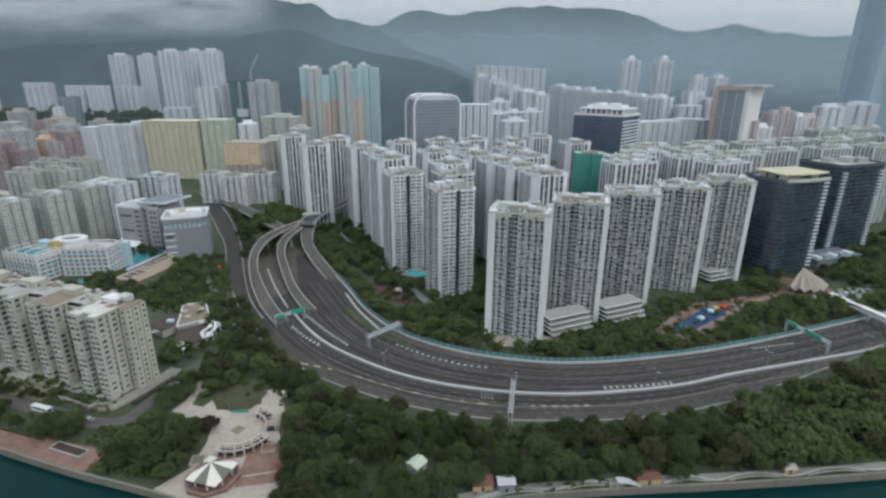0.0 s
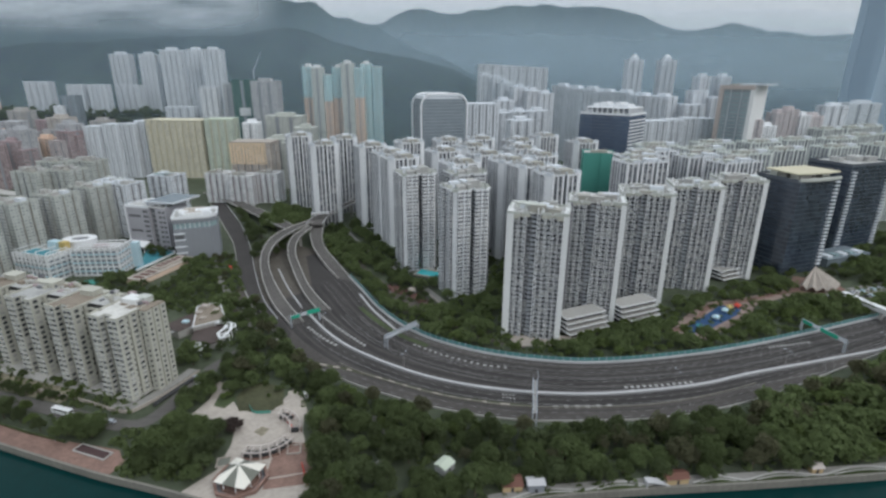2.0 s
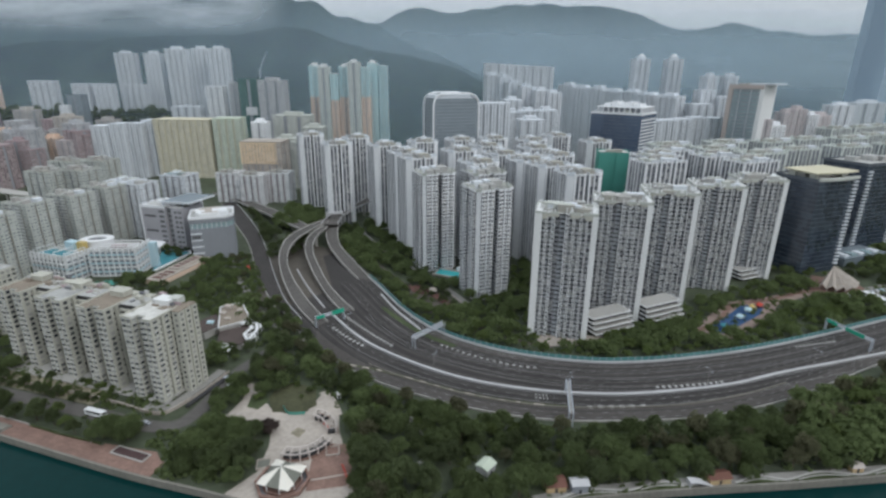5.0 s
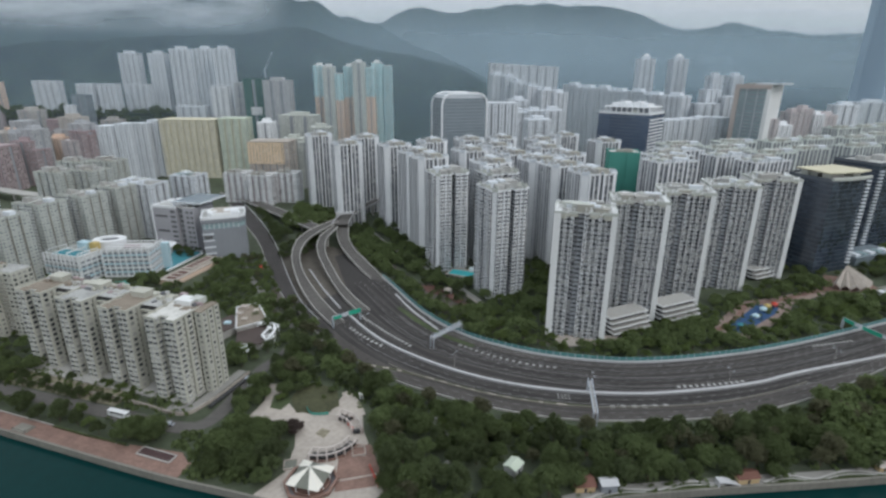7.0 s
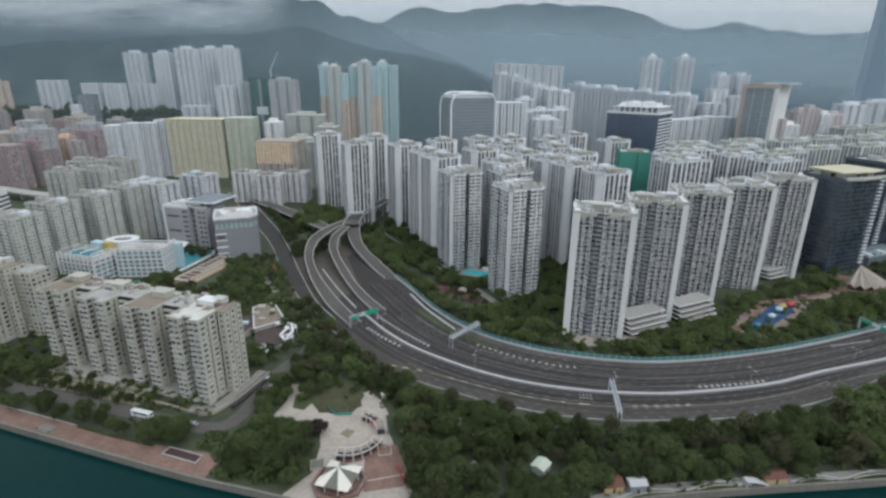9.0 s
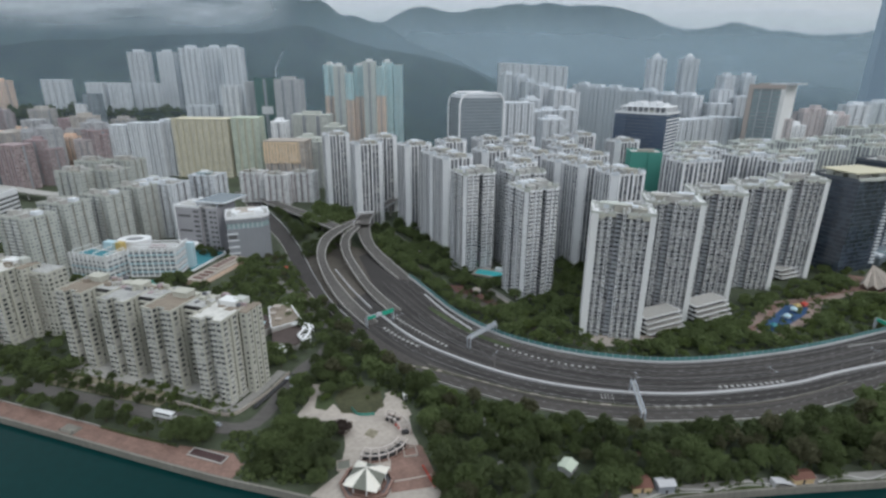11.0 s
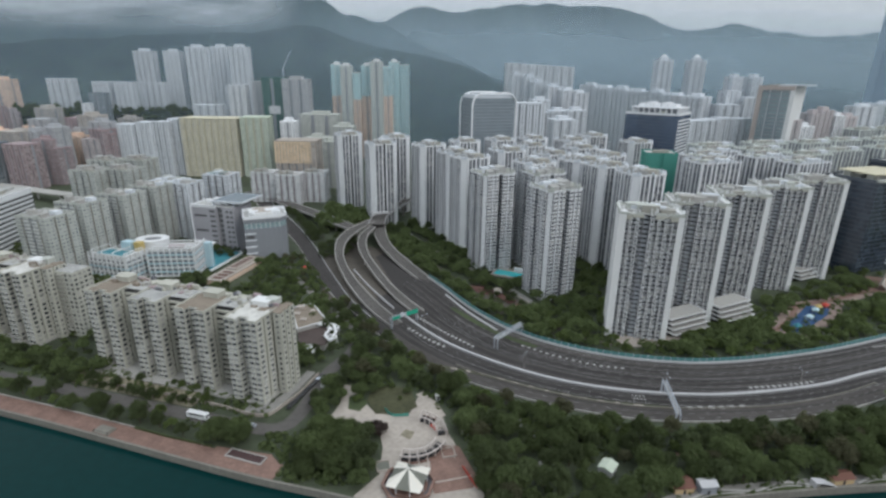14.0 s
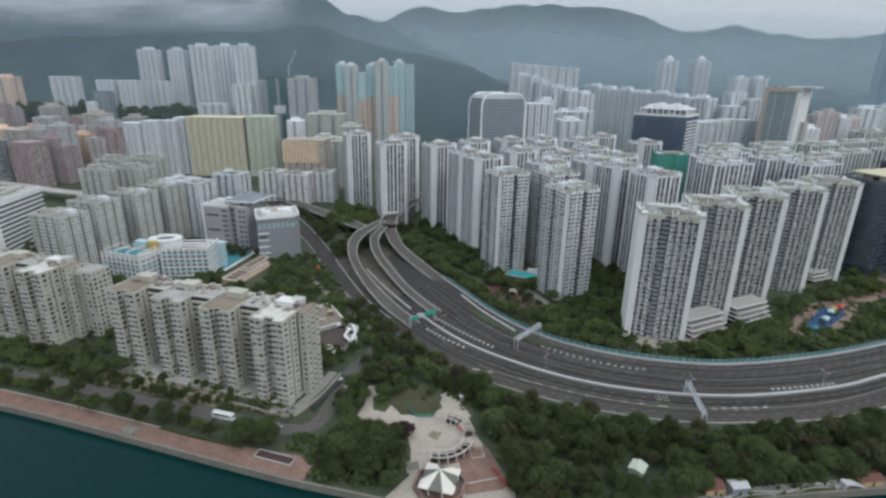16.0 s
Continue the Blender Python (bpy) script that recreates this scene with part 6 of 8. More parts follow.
wood([(148, 178.5), (190, 183), (345, 201)] + lowR[::-1], 6.9, 31, kinds=[0, 2, 5, 5, 6, 3], size=1.15)
wood([(-72, 240), (-90, 262), (-118, 298), (-150, 352), (-160, 340), (-140, 296), (-124, 262), (-122, 244), (-96, 236)], 5.2, 12, kinds=[0, 1, 6, 4, 5, 3], size=0.85)
wood([(-137, 214), (-130, 226), (-128, 242), (-120, 262), (-128, 274), (-137, 258), (-141, 240), (-144, 224), (-142, 214)], 4.6, 13, kinds=[0, 1, 2, 5], size=0.8, far=False)
wood([(-142, 177), (-126, 171), (-113, 170), (-110, 180), (-111, 198), (-118, 201), (-130, 205), (-142, 208), (-144, 200)], 5.2, 14, kinds=[0, 2, 5, 1], far=False)
wood([(-172, 340), (-190, 392), (-210, 422), (-222, 404), (-226, 360), (-200, 330), (-180, 318)], 5.4, 15, kinds=[0, 1, 2, 3], size=0.6)
wood([(-150, 300), (-160, 340), (-172, 352), (-166, 318)], 6, 16)
inn = [(p.x, p.y) for p in resample([q for q in offset(INNER, 5) if -125 < q.x < 260], 40)]
wood(inn + [(265, 400), (238, 372), (205, 352), (150, 322), (110, 302), (66, 280), (30, 280), (16, 296), (-6, 330), (-30, 345), (-60, 380), (-85, 420), (-105, 470)], 6.4, 17, kinds=[0, 5, 3, 5, 3, 3], size=0.92,
     clear=lambda x, y: inside([(136, 306), (156, 292), (212, 328), (262, 362), (260, 372), (210, 352), (188, 350)], x, y))
wood([(-14, 345), (-40, 380), (-62, 425), (-30, 420), (-12, 395), (-16, 365)], 6.5, 18, kinds=[1, 4, 0], size=0.85)
wood([(-150, 545), (-185, 520), (-215, 560), (-195, 600), (-160, 590)], 6.5, 19, kinds=[0, 5, 2], size=1.45)
wood([(-190, 500), (-215, 545), (-265, 620), (-235, 570), (-200, 480)], 6.5, 20, kinds=[1, 4])
wood([(-180, 440), (-195, 470), (-172, 500), (-150, 500), (-160, 455)], 6.5, 21, kinds=[1, 4], size=0.8)
wood([(240, 340), (300, 365), (345, 400), (420, 430), (460, 400), (330, 345), (262, 322)], 6, 22, kinds=[0, 1, 2, 3], size=0.95, clear=lambda x, y: inside([(268, 360), (300, 355), (310, 400), (280, 400)], x, y) or inside([(296, 350), (300, 375), (380, 400), (370, 365)], x, y))
wood([(330, 360), (470, 440), (600, 560), (520, 560), (380, 460)], 8, 23)
wood([(-335, 262), (-290, 246), (-250, 233), (-200, 218), (-165, 206), (-168, 195), (-205, 204), (-250, 217), (-300, 236), (-340, 250)], 5.6, 24, kinds=[0, 1, 4, 5, 3], size=0.9,
     clear=lambda x, y: near_line(ROAD_L, x, y, 5.5), far=False)
wood([(-500, 300), (-420, 276), (-340, 252), (-335, 262), (-420, 290), (-500, 316)], 7, 25, kinds=[0, 1, 5], size=0.85, clear=lambda x, y: near_line(ROAD_L, x, y, 5.5))
wood([(-240, 262), (-150, 236), (-146, 214), (-250, 236), (-330, 262), (-330, 282)], 6.5, 26, kinds=[1, 3], size=0.55, clear=lambda x, y: x > -200 or near_line(ROAD_L, x, y, 6) or inside([(-290, 300), (-150, 262), (-144, 226), (-290, 262)], x, y))
wood([(-140, 560), (-60, 520), (60, 540), (60, 470), (200, 440), (260, 520), (260, 420), (60, 400), (-20, 470)], 14, 27, kinds=[1, 4], size=0.9)
wood([(-128, 470), (-108, 470), (-62, 402), (-24, 350), (-34, 420), (-64, 472), (-104, 545), (-130, 545)], 5.6, 41, kinds=[0, 5, 2, 4], size=0.9)
wood([(-136, 252), (-116, 248), (-116, 222), (-126, 224), (-136, 232)], 5.2, 42, kinds=[0, 1, 4, 5], size=0.8, far=False)
wood([(-92, 238), (-74, 226), (-70, 200), (-60, 205), (-62, 236), (-84, 248)], 5.6, 43, kinds=[0, 2, 5], size=1.0, far=False)
wood([(-300, 262), (-150, 222), (-146, 212), (-200, 222), (-300, 250)], 4.2, 44, kinds=[1, 3, 4], size=0.55, clear=lambda x, y: x > -198 or near_line(ROAD_L, x, y, 4.8))
wood([(-260, 500), (-200, 440), (-235, 425), (-290, 455)], 7, 45, kinds=[1, 0], size=0.8, clear=lambda x, y: inside([(-262, 482), (-212, 482), (-212, 434), (-262, 434)], x, y))

FOOT = [(5, 371), (-34, 430), (8, 432), (48, 306.5), (91.5, 335), (134.5, 362), (181, 386.5), (228, 412), (4, 448), (48, 462), (78, 400), (62, 436), (-50, 475), (162, 458), (250, 462), (288, 431)]
wood([(-30, 352), (18, 300), (30, 300), (40, 330), (75, 350), (120, 385), (170, 410), (215, 432), (215, 445), (110, 425), (40, 420), (20, 400), (-12, 412)], 6.0, 46, kinds=[0, 5, 3], size=0.9, clear=lambda x, y: any((x - a) ** 2 + (y - b) ** 2 < 19.5 ** 2 for a, b in FOOT))
wood([(26, 292), (60, 272), (110, 290), (160, 318), (250, 385), (262, 400), (200, 372), (150, 340), (108, 312), (70, 290)], 6.2, 47, kinds=[0, 3, 5, 3], size=0.75, clear=lambda x, y: any((x - a) ** 2 + (y - b) ** 2 < 19 ** 2 for a, b in FOOT) or inside([(136, 306), (156, 292), (212, 328), (262, 362), (260, 372), (210, 352), (188, 350)], x, y))

wood([(238, 428), (268, 404), (330, 398), (400, 440), (360, 452), (310, 400), (270, 412)], 6, 48, kinds=[0, 1, 3], size=0.85, clear=lambda x, y: any((x - a) ** 2 + (y - b) ** 2 < 24 ** 2 for a, b in FOOT) or inside([(296, 350), (300, 375), (380, 402), (372, 366)], x, y) or inside([(262, 372), (272, 360), (305, 362), (312, 392), (285, 404)], x, y))

# dark trees on the rise below the hillside blocks
rnd = random.Random(63)
for k in range(330):
    x, y = rnd.uniform(-960, -470), rnd.uniform(938, 1010)
    plant(x, y, rise(x, y) - 2.5, rnd.choice([1, 4, 1]), rnd.uniform(0.9, 1.5), rnd, True)
for x, y, q in ((-512, 940, 2.4), (-500, 944, 2.2), (-522, 948, 2.0), (-490, 950, 1.8)):
    plant(x, y, rise(x, y) - 3, 4, q, rnd, True)

wood([(-350, 284), (-300, 270), (-262, 256), (-262, 246), (-300, 258), (-350, 270)], 5.4, 59, kinds=[0, 1, 5], size=0.85, clear=lambda x, y: near_line(ROAD_L, x, y, 5.5))
wood([(-500, 330), (-440, 312), (-352, 284), (-352, 272), (-440, 298), (-500, 316)], 6.0, 60, kinds=[0, 1, 5], size=0.85, clear=lambda x, y: near_line(ROAD_L, x, y, 5.5))

wood([(24, 196), (60, 197), (110, 200), (160, 214), (210, 238), (212, 230), (165, 204), (112, 192), (60, 189), (24, 188)], 6.4, 61, kinds=[6, 6, 4, 1], size=1.0)

wood([(-212, 452), (-192, 428), (-176, 396), (-162, 362), (-152, 340), (-160, 338), (-180, 372), (-200, 408), (-218, 440)], 4.6, 65, kinds=[3, 3, 0, 6], size=0.55)

# rough gardens round the school and behind the cream blocks
wood([(-318, 352), (-232, 322), (-212, 342), (-238, 376), (-262, 372), (-300, 372)], 6.0, 51, kinds=[0, 1, 4], size=0.75, clear=lambda x, y: y < 268 - (x + 172) * 0.287 + 26)
wood([(-285, 382), (-262, 378), (-264, 404), (-276, 402)], 4.6, 52, kinds=[0, 1], size=0.75)
wood([(-236, 402), (-214, 404), (-206, 424), (-226, 440)], 5.2, 53, kinds=[0, 3, 5], size=0.65)
# low planting between the garden terraces, with a few small trees
KEEP_OFF.remove(GARDEN)
wood(GARDEN, 8.5, 54, kinds=[1, 4, 3], size=0.6)
for x, y, k, q in ((-112, 240, 0, 0.6), (-106, 241, 3, 0.5), (-98, 236, 0, 0.55), (-116, 236, 4, 0.6), (-101, 230, 3, 0.35), (-124, 228, 3, 0.5), (-121, 232, 0, 0.4)):
    plant(x, y, 0, k, q, random.Random(int(-x)))
# a small tree on the plaza
plant(-122, 229, 0, 3, 0.7, random.Random(4))
wood([(-160, 257), (-150, 262), (-142, 276), (-152, 278), (-166, 277), (-164, 262)], 4.4, 55, kinds=[0, 1, 4], size=0.7)
wood([(-320, 262), (-276, 258), (-272, 276), (-290, 318), (-312, 300)], 6.5, 56, kinds=[0, 1, 3], size=0.65)
wood([(-500, 400), (-420, 380), (-400, 420), (-410, 520), (-440, 540), (-500, 470)], 9, 57, kinds=[0, 1, 4], size=0.9)
wood([(-356, 372), (-330, 366), (-332, 384), (-352, 392)], 5, 58, kinds=[0, 1], size=0.8)
# brownish crowns at the plaza's edge
TREE_LABELS["dry_leaves"] = "small tree with a reddish brown crown"
KINDS.append(tree_mesh(9, 6.0, 3.6, 34, 0.8, LEAF_DRY))
placed[KINDS[-1]] = False
rnd = random.Random(91)
for x, y in ((-124, 204.5), (-120.5, 203), (-112, 204.5), (-108.5, 203), (-110, 206)):
    plant(x, y, 0, len(KINDS) - 1, 1.0, rnd)

# shrubs and undergrowth under the trees
rnd = random.Random(77)
SHRUB = []
for poly, count in [([(-63, 151), (-20, 155), (6, 162), (120, 177), (345, 202), (345, 310), (210, 246), (120, 212), (40, 206), (-20, 216), (-70, 242), (-150, 350), (-165, 340), (-130, 250), (-110, 240), (-90, 236), (-70, 205)], 4200),
                    ([(-165, 178), (-120, 172), (-112, 192), (-120, 206), (-160, 206)], 500), (inn + [(265, 400), (66, 282), (-60, 390), (-128, 480)], 2600),
                    ([(-172, 340), (-190, 392), (-225, 425), (-240, 370), (-205, 330)], 500), ([(-330, 250), (-165, 200), (-165, 230), (-330, 285)], 900), ([(240, 335), (330, 345), (470, 420), (420, 440), (300, 372)], 700)]:
    xs, ys = [q[0] for q in poly], [q[1] for q in poly]
    made = 0
    while made < count:
        x, y = rnd.uniform(min(xs), max(xs)), rnd.uniform(min(ys), max(ys))
        made += 1
        if not inside(poly, x, y) or inside(PLAZA, x, y) or inside(KEEP_OFF[-1], x, y) or (inside(LAWN, x, y) and rnd.random() < 0.6) or near_line(ROAD_L, x, y, 4.6) or near_line(MAIN_A, x, y, 2.5) or near_line(MAIN_B, x, y, 3.0):
            continue
        s = rnd.uniform(0.8, 2.0)
        for k in range(7):
            d = Vector((rnd.gauss(0, 1), rnd.gauss(0, 1), abs(rnd.gauss(0, 0.7)))).normalized()
            cc = Vector((x, y, 0.2)) + d * s
            u = d.orthogonal().normalized() * s * 0.7
            v = d.cross(u).normalized() * s * 0.55
            SHRUB.append([tuple(cc - u), tuple(cc + v), tuple(cc + u), tuple(cc - v)])
sv = [q for f in SHRUB for q in f]
me = bpy.data.meshes.new("undergrowth")
me.from_pydata(sv, [], [(i, i + 1, i + 2, i + 3) for i in range(0, len(sv), 4)])
me.materials.append(LEAF)
tagged(new("undergrowth", me), "low green shrubs and undergrowth below the trees", "shrubs", "", "stuff")
for key, mt in (("broad_leaves", LEAF), ("dark_leaves", LEAF_DARK), ("young_leaves", LEAF_BRIGHT), ("olive_leaves", LEAF_OLIVE)):
    if FAR_LEAVES[key]:
        vs = np.concatenate(FAR_LEAVES[key])
        me = bpy.data.meshes.new("woodland")
        me.from_pydata(vs.tolist(), [], np.arange(len(vs)).reshape(-1, 4).tolist())
        me.materials.append(mt)
        tagged(new("woodland", me), TREE_LABELS[key].replace("tree", "woodland crowns"), "woodland", "", "stuff")
slab("woodland_trunks", FAR_TRUNKS, BARK, "brown trunks under the woodland crowns", "woodland", "stuff")


# ---- shore: promenade, sea wall, plaza ----
shore_l = resample(smooth([(-500, 284), (-400, 254), (-311, 227), (-277, 216.5), (-244, 205.5), (-213, 195), (-185, 185.5), (-154, 175.5), (-130, 169), (-106, 162)]), 90)
shore_r = resample(smooth([(-106, 162), (-92, 154), (-60, 147), (-20, 151), (6, 158), (30, 163.5), (74, 168), (122, 171.5), (190, 178), (320, 193), (500, 215)]), 110)
slab("sea_wall", band(Bag(), shore_l + shore_r[1:], 1.0, 0.35, 5.5), SEAWALL, "weathered concrete sea wall with a low coping", "sea wall")
brick_in = [p for p in shore_l if p.x < -150]
slab("promenade_brick", ribbon(Bag(), offset(brick_in, 9.5), offset(brick_in, 0.5), 0.0, 0.3), PAVE_RED, "red brick promenade along the water", "pavement")
tiles = Bag()
for k in range(0, len(brick_in) - 1, 2):
    p = brick_in[k]
    d = (brick_in[k + 1] - p).normalized()
    q = Vector((-d.y, d.x, 0))
    band(tiles, [p + q * 0.7, p + q * 9.3], 0.45, 0.012, 0.02)
band(tiles, offset(brick_in, 4.6), 0.4, 0.016, 0.02)
slab("promenade_strip", tiles, PAVE_RED, "pale strips that divide the brick promenade", "pavement")
slab("promenade_kerb", band(Bag(), [p for p in offset(brick_in, 9.8) if p.x < -183], 0.5, 0.3, 0.5), CONC, "pale kerb along the promenade", "kerb")
walk_r = [p for p in shore_r if p.x > 5]
slab("promenade_concrete", ribbon(Bag(), offset(walk_r, 6.0), offset(walk_r, 0.5), 0.0, 0.3), PAVE_GREY, "pale concrete waterside walk", "pavement")
for xa, xb in ((12, 44), (44.5, 75), (89, 114.5), (114.7, 147), (147.2, 186), (186.5, 226), (226.5, 268), (268.5, 310)):
    # long shallow arched seats with dark planting between seat and sea wall
    ends = [min(shore_r, key=lambda p, q=q: abs(p.x - q) + (1000 if p.y > 260 else 0)) for q in (xa, xb)]
    d = (ends[1] - ends[0]).normalized()
    side, ln = Vector((-d.y, d.x, 0)), (ends[1] - ends[0]).length
    bench = thing("wave_bench", "long curved pale concrete bench round dark planting", "bench", None, "wave benches")
    arc = [ends[0] + d * (ln * i / 16) + side * (1.3 + 3.0 * math.sin(math.pi * i / 16) ** 1.5) for i in range(17)]
    part("seat", band(Bag(), arc, 0.8, 0.75, 0.8), CONC, bench)
    arc2 = [ends[0] + d * (ln * (0.16 + 0.68 * i / 12)) + side * (1.2 + 1.5 * math.sin(math.pi * i / 12)) for i in range(13)]
    part("inner_kerb", band(Bag(), arc2, 0.5, 0.5, 0.6), CONC, bench)
    part("planting", ribbon(Bag(), offset(arc, -0.5), [ends[0] + d * (ln * i / 16) + side * 0.9 for i in range(17)], 0.3, 0.35), LEAF_DARK, bench, "dark low planting")
# sunken planters on the brick promenade
pl = thing("sunken_bed", "dark sunken planting bed with a pale rim", "planter", pose(-165.7, 188.8, 0.02, 0, 0, -19))
part("soil", Bag().box(-8.7, -2.0, 0, 8.7, 2.0, 0.3), MAROON, pl)
part("rim", Bag().box(-9.2, -2.5, 0, 9.2, -2.0, 0.5).box(-9.2, 2.0, 0, 9.2, 2.5, 0.5).box(-9.2, -2.0, 0, -8.7, 2.0, 0.5).box(8.7, -2.0, 0, 9.2, 2.0, 0.5), CONC, pl)
slab("promenade_apron", Bag().prism([(-181, 195.8), (-155, 190.2), (-149, 183), (-150.5, 176), (-160, 178.4), (-182, 186)], -0.2, 0.006), PAVE_RED, "red brick apron round the sunken bed", "pavement")
land = thing("landing_block", "weathered stone landing block on the promenade", "landing", pose(-237, 207, 0, 0, 0, -19))
part("plinth", Bag().box(-4.5, -2.6, 0, 4.5, 2.6, 0.5), SEAWALL, land)
part("step", Bag().box(-3.6, -1.8, 0.5, 3.6, 1.8, 0.9), SEAWALL, land)
for x in (-4, 4):
    part("bollard", Bag().tube((x, -2, 0.5), (x, -2, 1.3), 0.25, 0.2, 8), DARK, land)
slab("hedge_kerb", band(Bag(), [Vector((-224, 208.6, 0)), Vector((-205, 202, 0)), Vector((-183, 195.6, 0))], 0.9, 0.7, 0.9), LEAF_DARK, "clipped dark hedge along the promenade", "hedge", "")

slab("plaza", Bag().prism(PLAZA, -0.2, 0.06), PAVE, "pale paved waterfront plaza", "pavement")
slab("plaza_brick", Bag().prism([(-84, 167), (-68, 170), (-66, 176), (-72.5, 194.8), (-79.4, 195), (-85.7, 186.4), (-85, 176)], -0.1, 0.10), PAVE_RED, "red brick paving beside the pavilion", "pavement")
slab("plaza_mat", Bag().prism([(-99.4, 202.6), (-94.9, 199.4), (-92.7, 204.5), (-97.1, 206.6)], 0.0, 0.10), SANDY, "tan square inlay in the plaza", "pavement")
slab("plaza_stripe", band(Bag(), resample(smooth([(-84.3, 172.9), (-77, 174.5), (-68, 176.8)]), 12), 0.8, 0.13, 0.1), PAVE, "pale stripe in the brick paving", "pavement")
slab("lawn", Bag().prism(LAWN, -0.2, 0.08), LAWN_WORN, "dark green lawn with worn patches", "lawn")
slab("lawn_path", band(Bag(), resample(smooth([(-91, 236), (-84, 226), (-80, 216)]), 20), 4.5, 0.09, 0.2), PAVE, "pale curved footpath", "pavement")
slab("path_west", band(Bag(), resample(smooth([(-116, 206), (-120, 222), (-128, 236), (-138, 250)]), 24), 3.0, 0.09, 0.2), PAVE, "pale footpath under the trees", "pavement")

# pavilion with a star canopy
pav = thing("pavilion", "round brick pavilion under a white and grey star canopy", "pavilion", pose(-94.3, 172.0, 0))
R, HP = 8.8, 4.0
for k in range(8):
    a0, a1 = 2 * math.pi * (k - 0.5) / 8 + 0.5, 2 * math.pi * (k + 0.5) / 8 + 0.5
    am = (a0 + a1) / 2
    lift = 1.1 if k % 2 == 0 else 0.0
    rr = R * (1.16 if k % 2 == 0 else 0.80)
    p0, p1, pm = (R * 0.9 * math.cos(a0), R * 0.9 * math.sin(a0), HP), (R * 0.9 * math.cos(a1), R * 0.9 * math.sin(a1), HP), (rr * math.cos(am), rr * math.sin(am), HP - 0.3 + lift * 0.3)
    top = (0, 0, HP + 4.4)
    low_pts = [(x, y, z - 0.12) for x, y, z in (p0, pm, p1, top)]
    part("canopy_panel", Bag().add([p0, pm, p1, top] + low_pts, [(0, 1, 3), (1, 2, 3), (5, 4, 7), (6, 5, 7), (0, 4, 5, 1), (1, 5, 6, 2)]), FABRIC if k % 2 == 0 else FABRIC_GREY, pav, "white canopy panel" if k % 2 == 0 else "grey canopy panel")
    part("post", Bag().tube((R * 0.85 * math.cos(a0), R * 0.85 * math.sin(a0), 0), (R * 0.85 * math.cos(a0), R * 0.85 * math.sin(a0), HP), 0.2, 0.2, 8), WHITEPAINT, pav)
    c = [(r * math.cos(a), r * math.sin(a)) for a in (a0, a1) for r in (R * 0.84, R * 0.9)]
    part("low_wall", Bag().prism([c[0], c[1], c[3], c[2]], 0, 1.1), PAVE_RED, pav, "low brick wall")
part("floor", Bag().prism([(R * 0.92 * math.cos(2 * math.pi * k / 16), R * 0.92 * math.sin(2 * math.pi * k / 16)) for k in range(16)], 0, 0.3), PAVE_RED, pav)
for k in range(8):
    a0, a1 = 2 * math.pi * (k - 0.5) / 8 + 0.5, 2 * math.pi * (k + 0.5) / 8 + 0.5
    if k != 1:
        c = [(r * math.cos(a), r * math.sin(a)) for a in (a0, a1) for r in (10.2, 11.0)]
        part("terrace_wall", Bag().prism([c[0], c[1], c[3], c[2]], 0, 1.6), TERRACE, pav, "brick terrace wall")
        c = [(r * math.cos(a), r * math.sin(a)) for a in (a0, a1) for r in (10.0, 11.2)]
        part("coping", Bag().prism([c[0], c[1], c[3], c[2]], 1.6, 1.75), PAVE_RED, pav, "brick coping")
# floor coloured dark for the shade under the canopy
part("terrace", Bag().prism([(10.4 * math.cos(2 * math.pi * k / 16), 10.4 * math.sin(2 * math.pi * k / 16)) for k in range(16)], 0, 0.2), SLOT, pav, "terrace floor with canopy shade in its dark colour")
part("finial", Bag().tube((0, 0, HP + 4.2), (0, 0, HP + 5.2), 0.25, 0.05, 6), WHITEPAINT, pav)

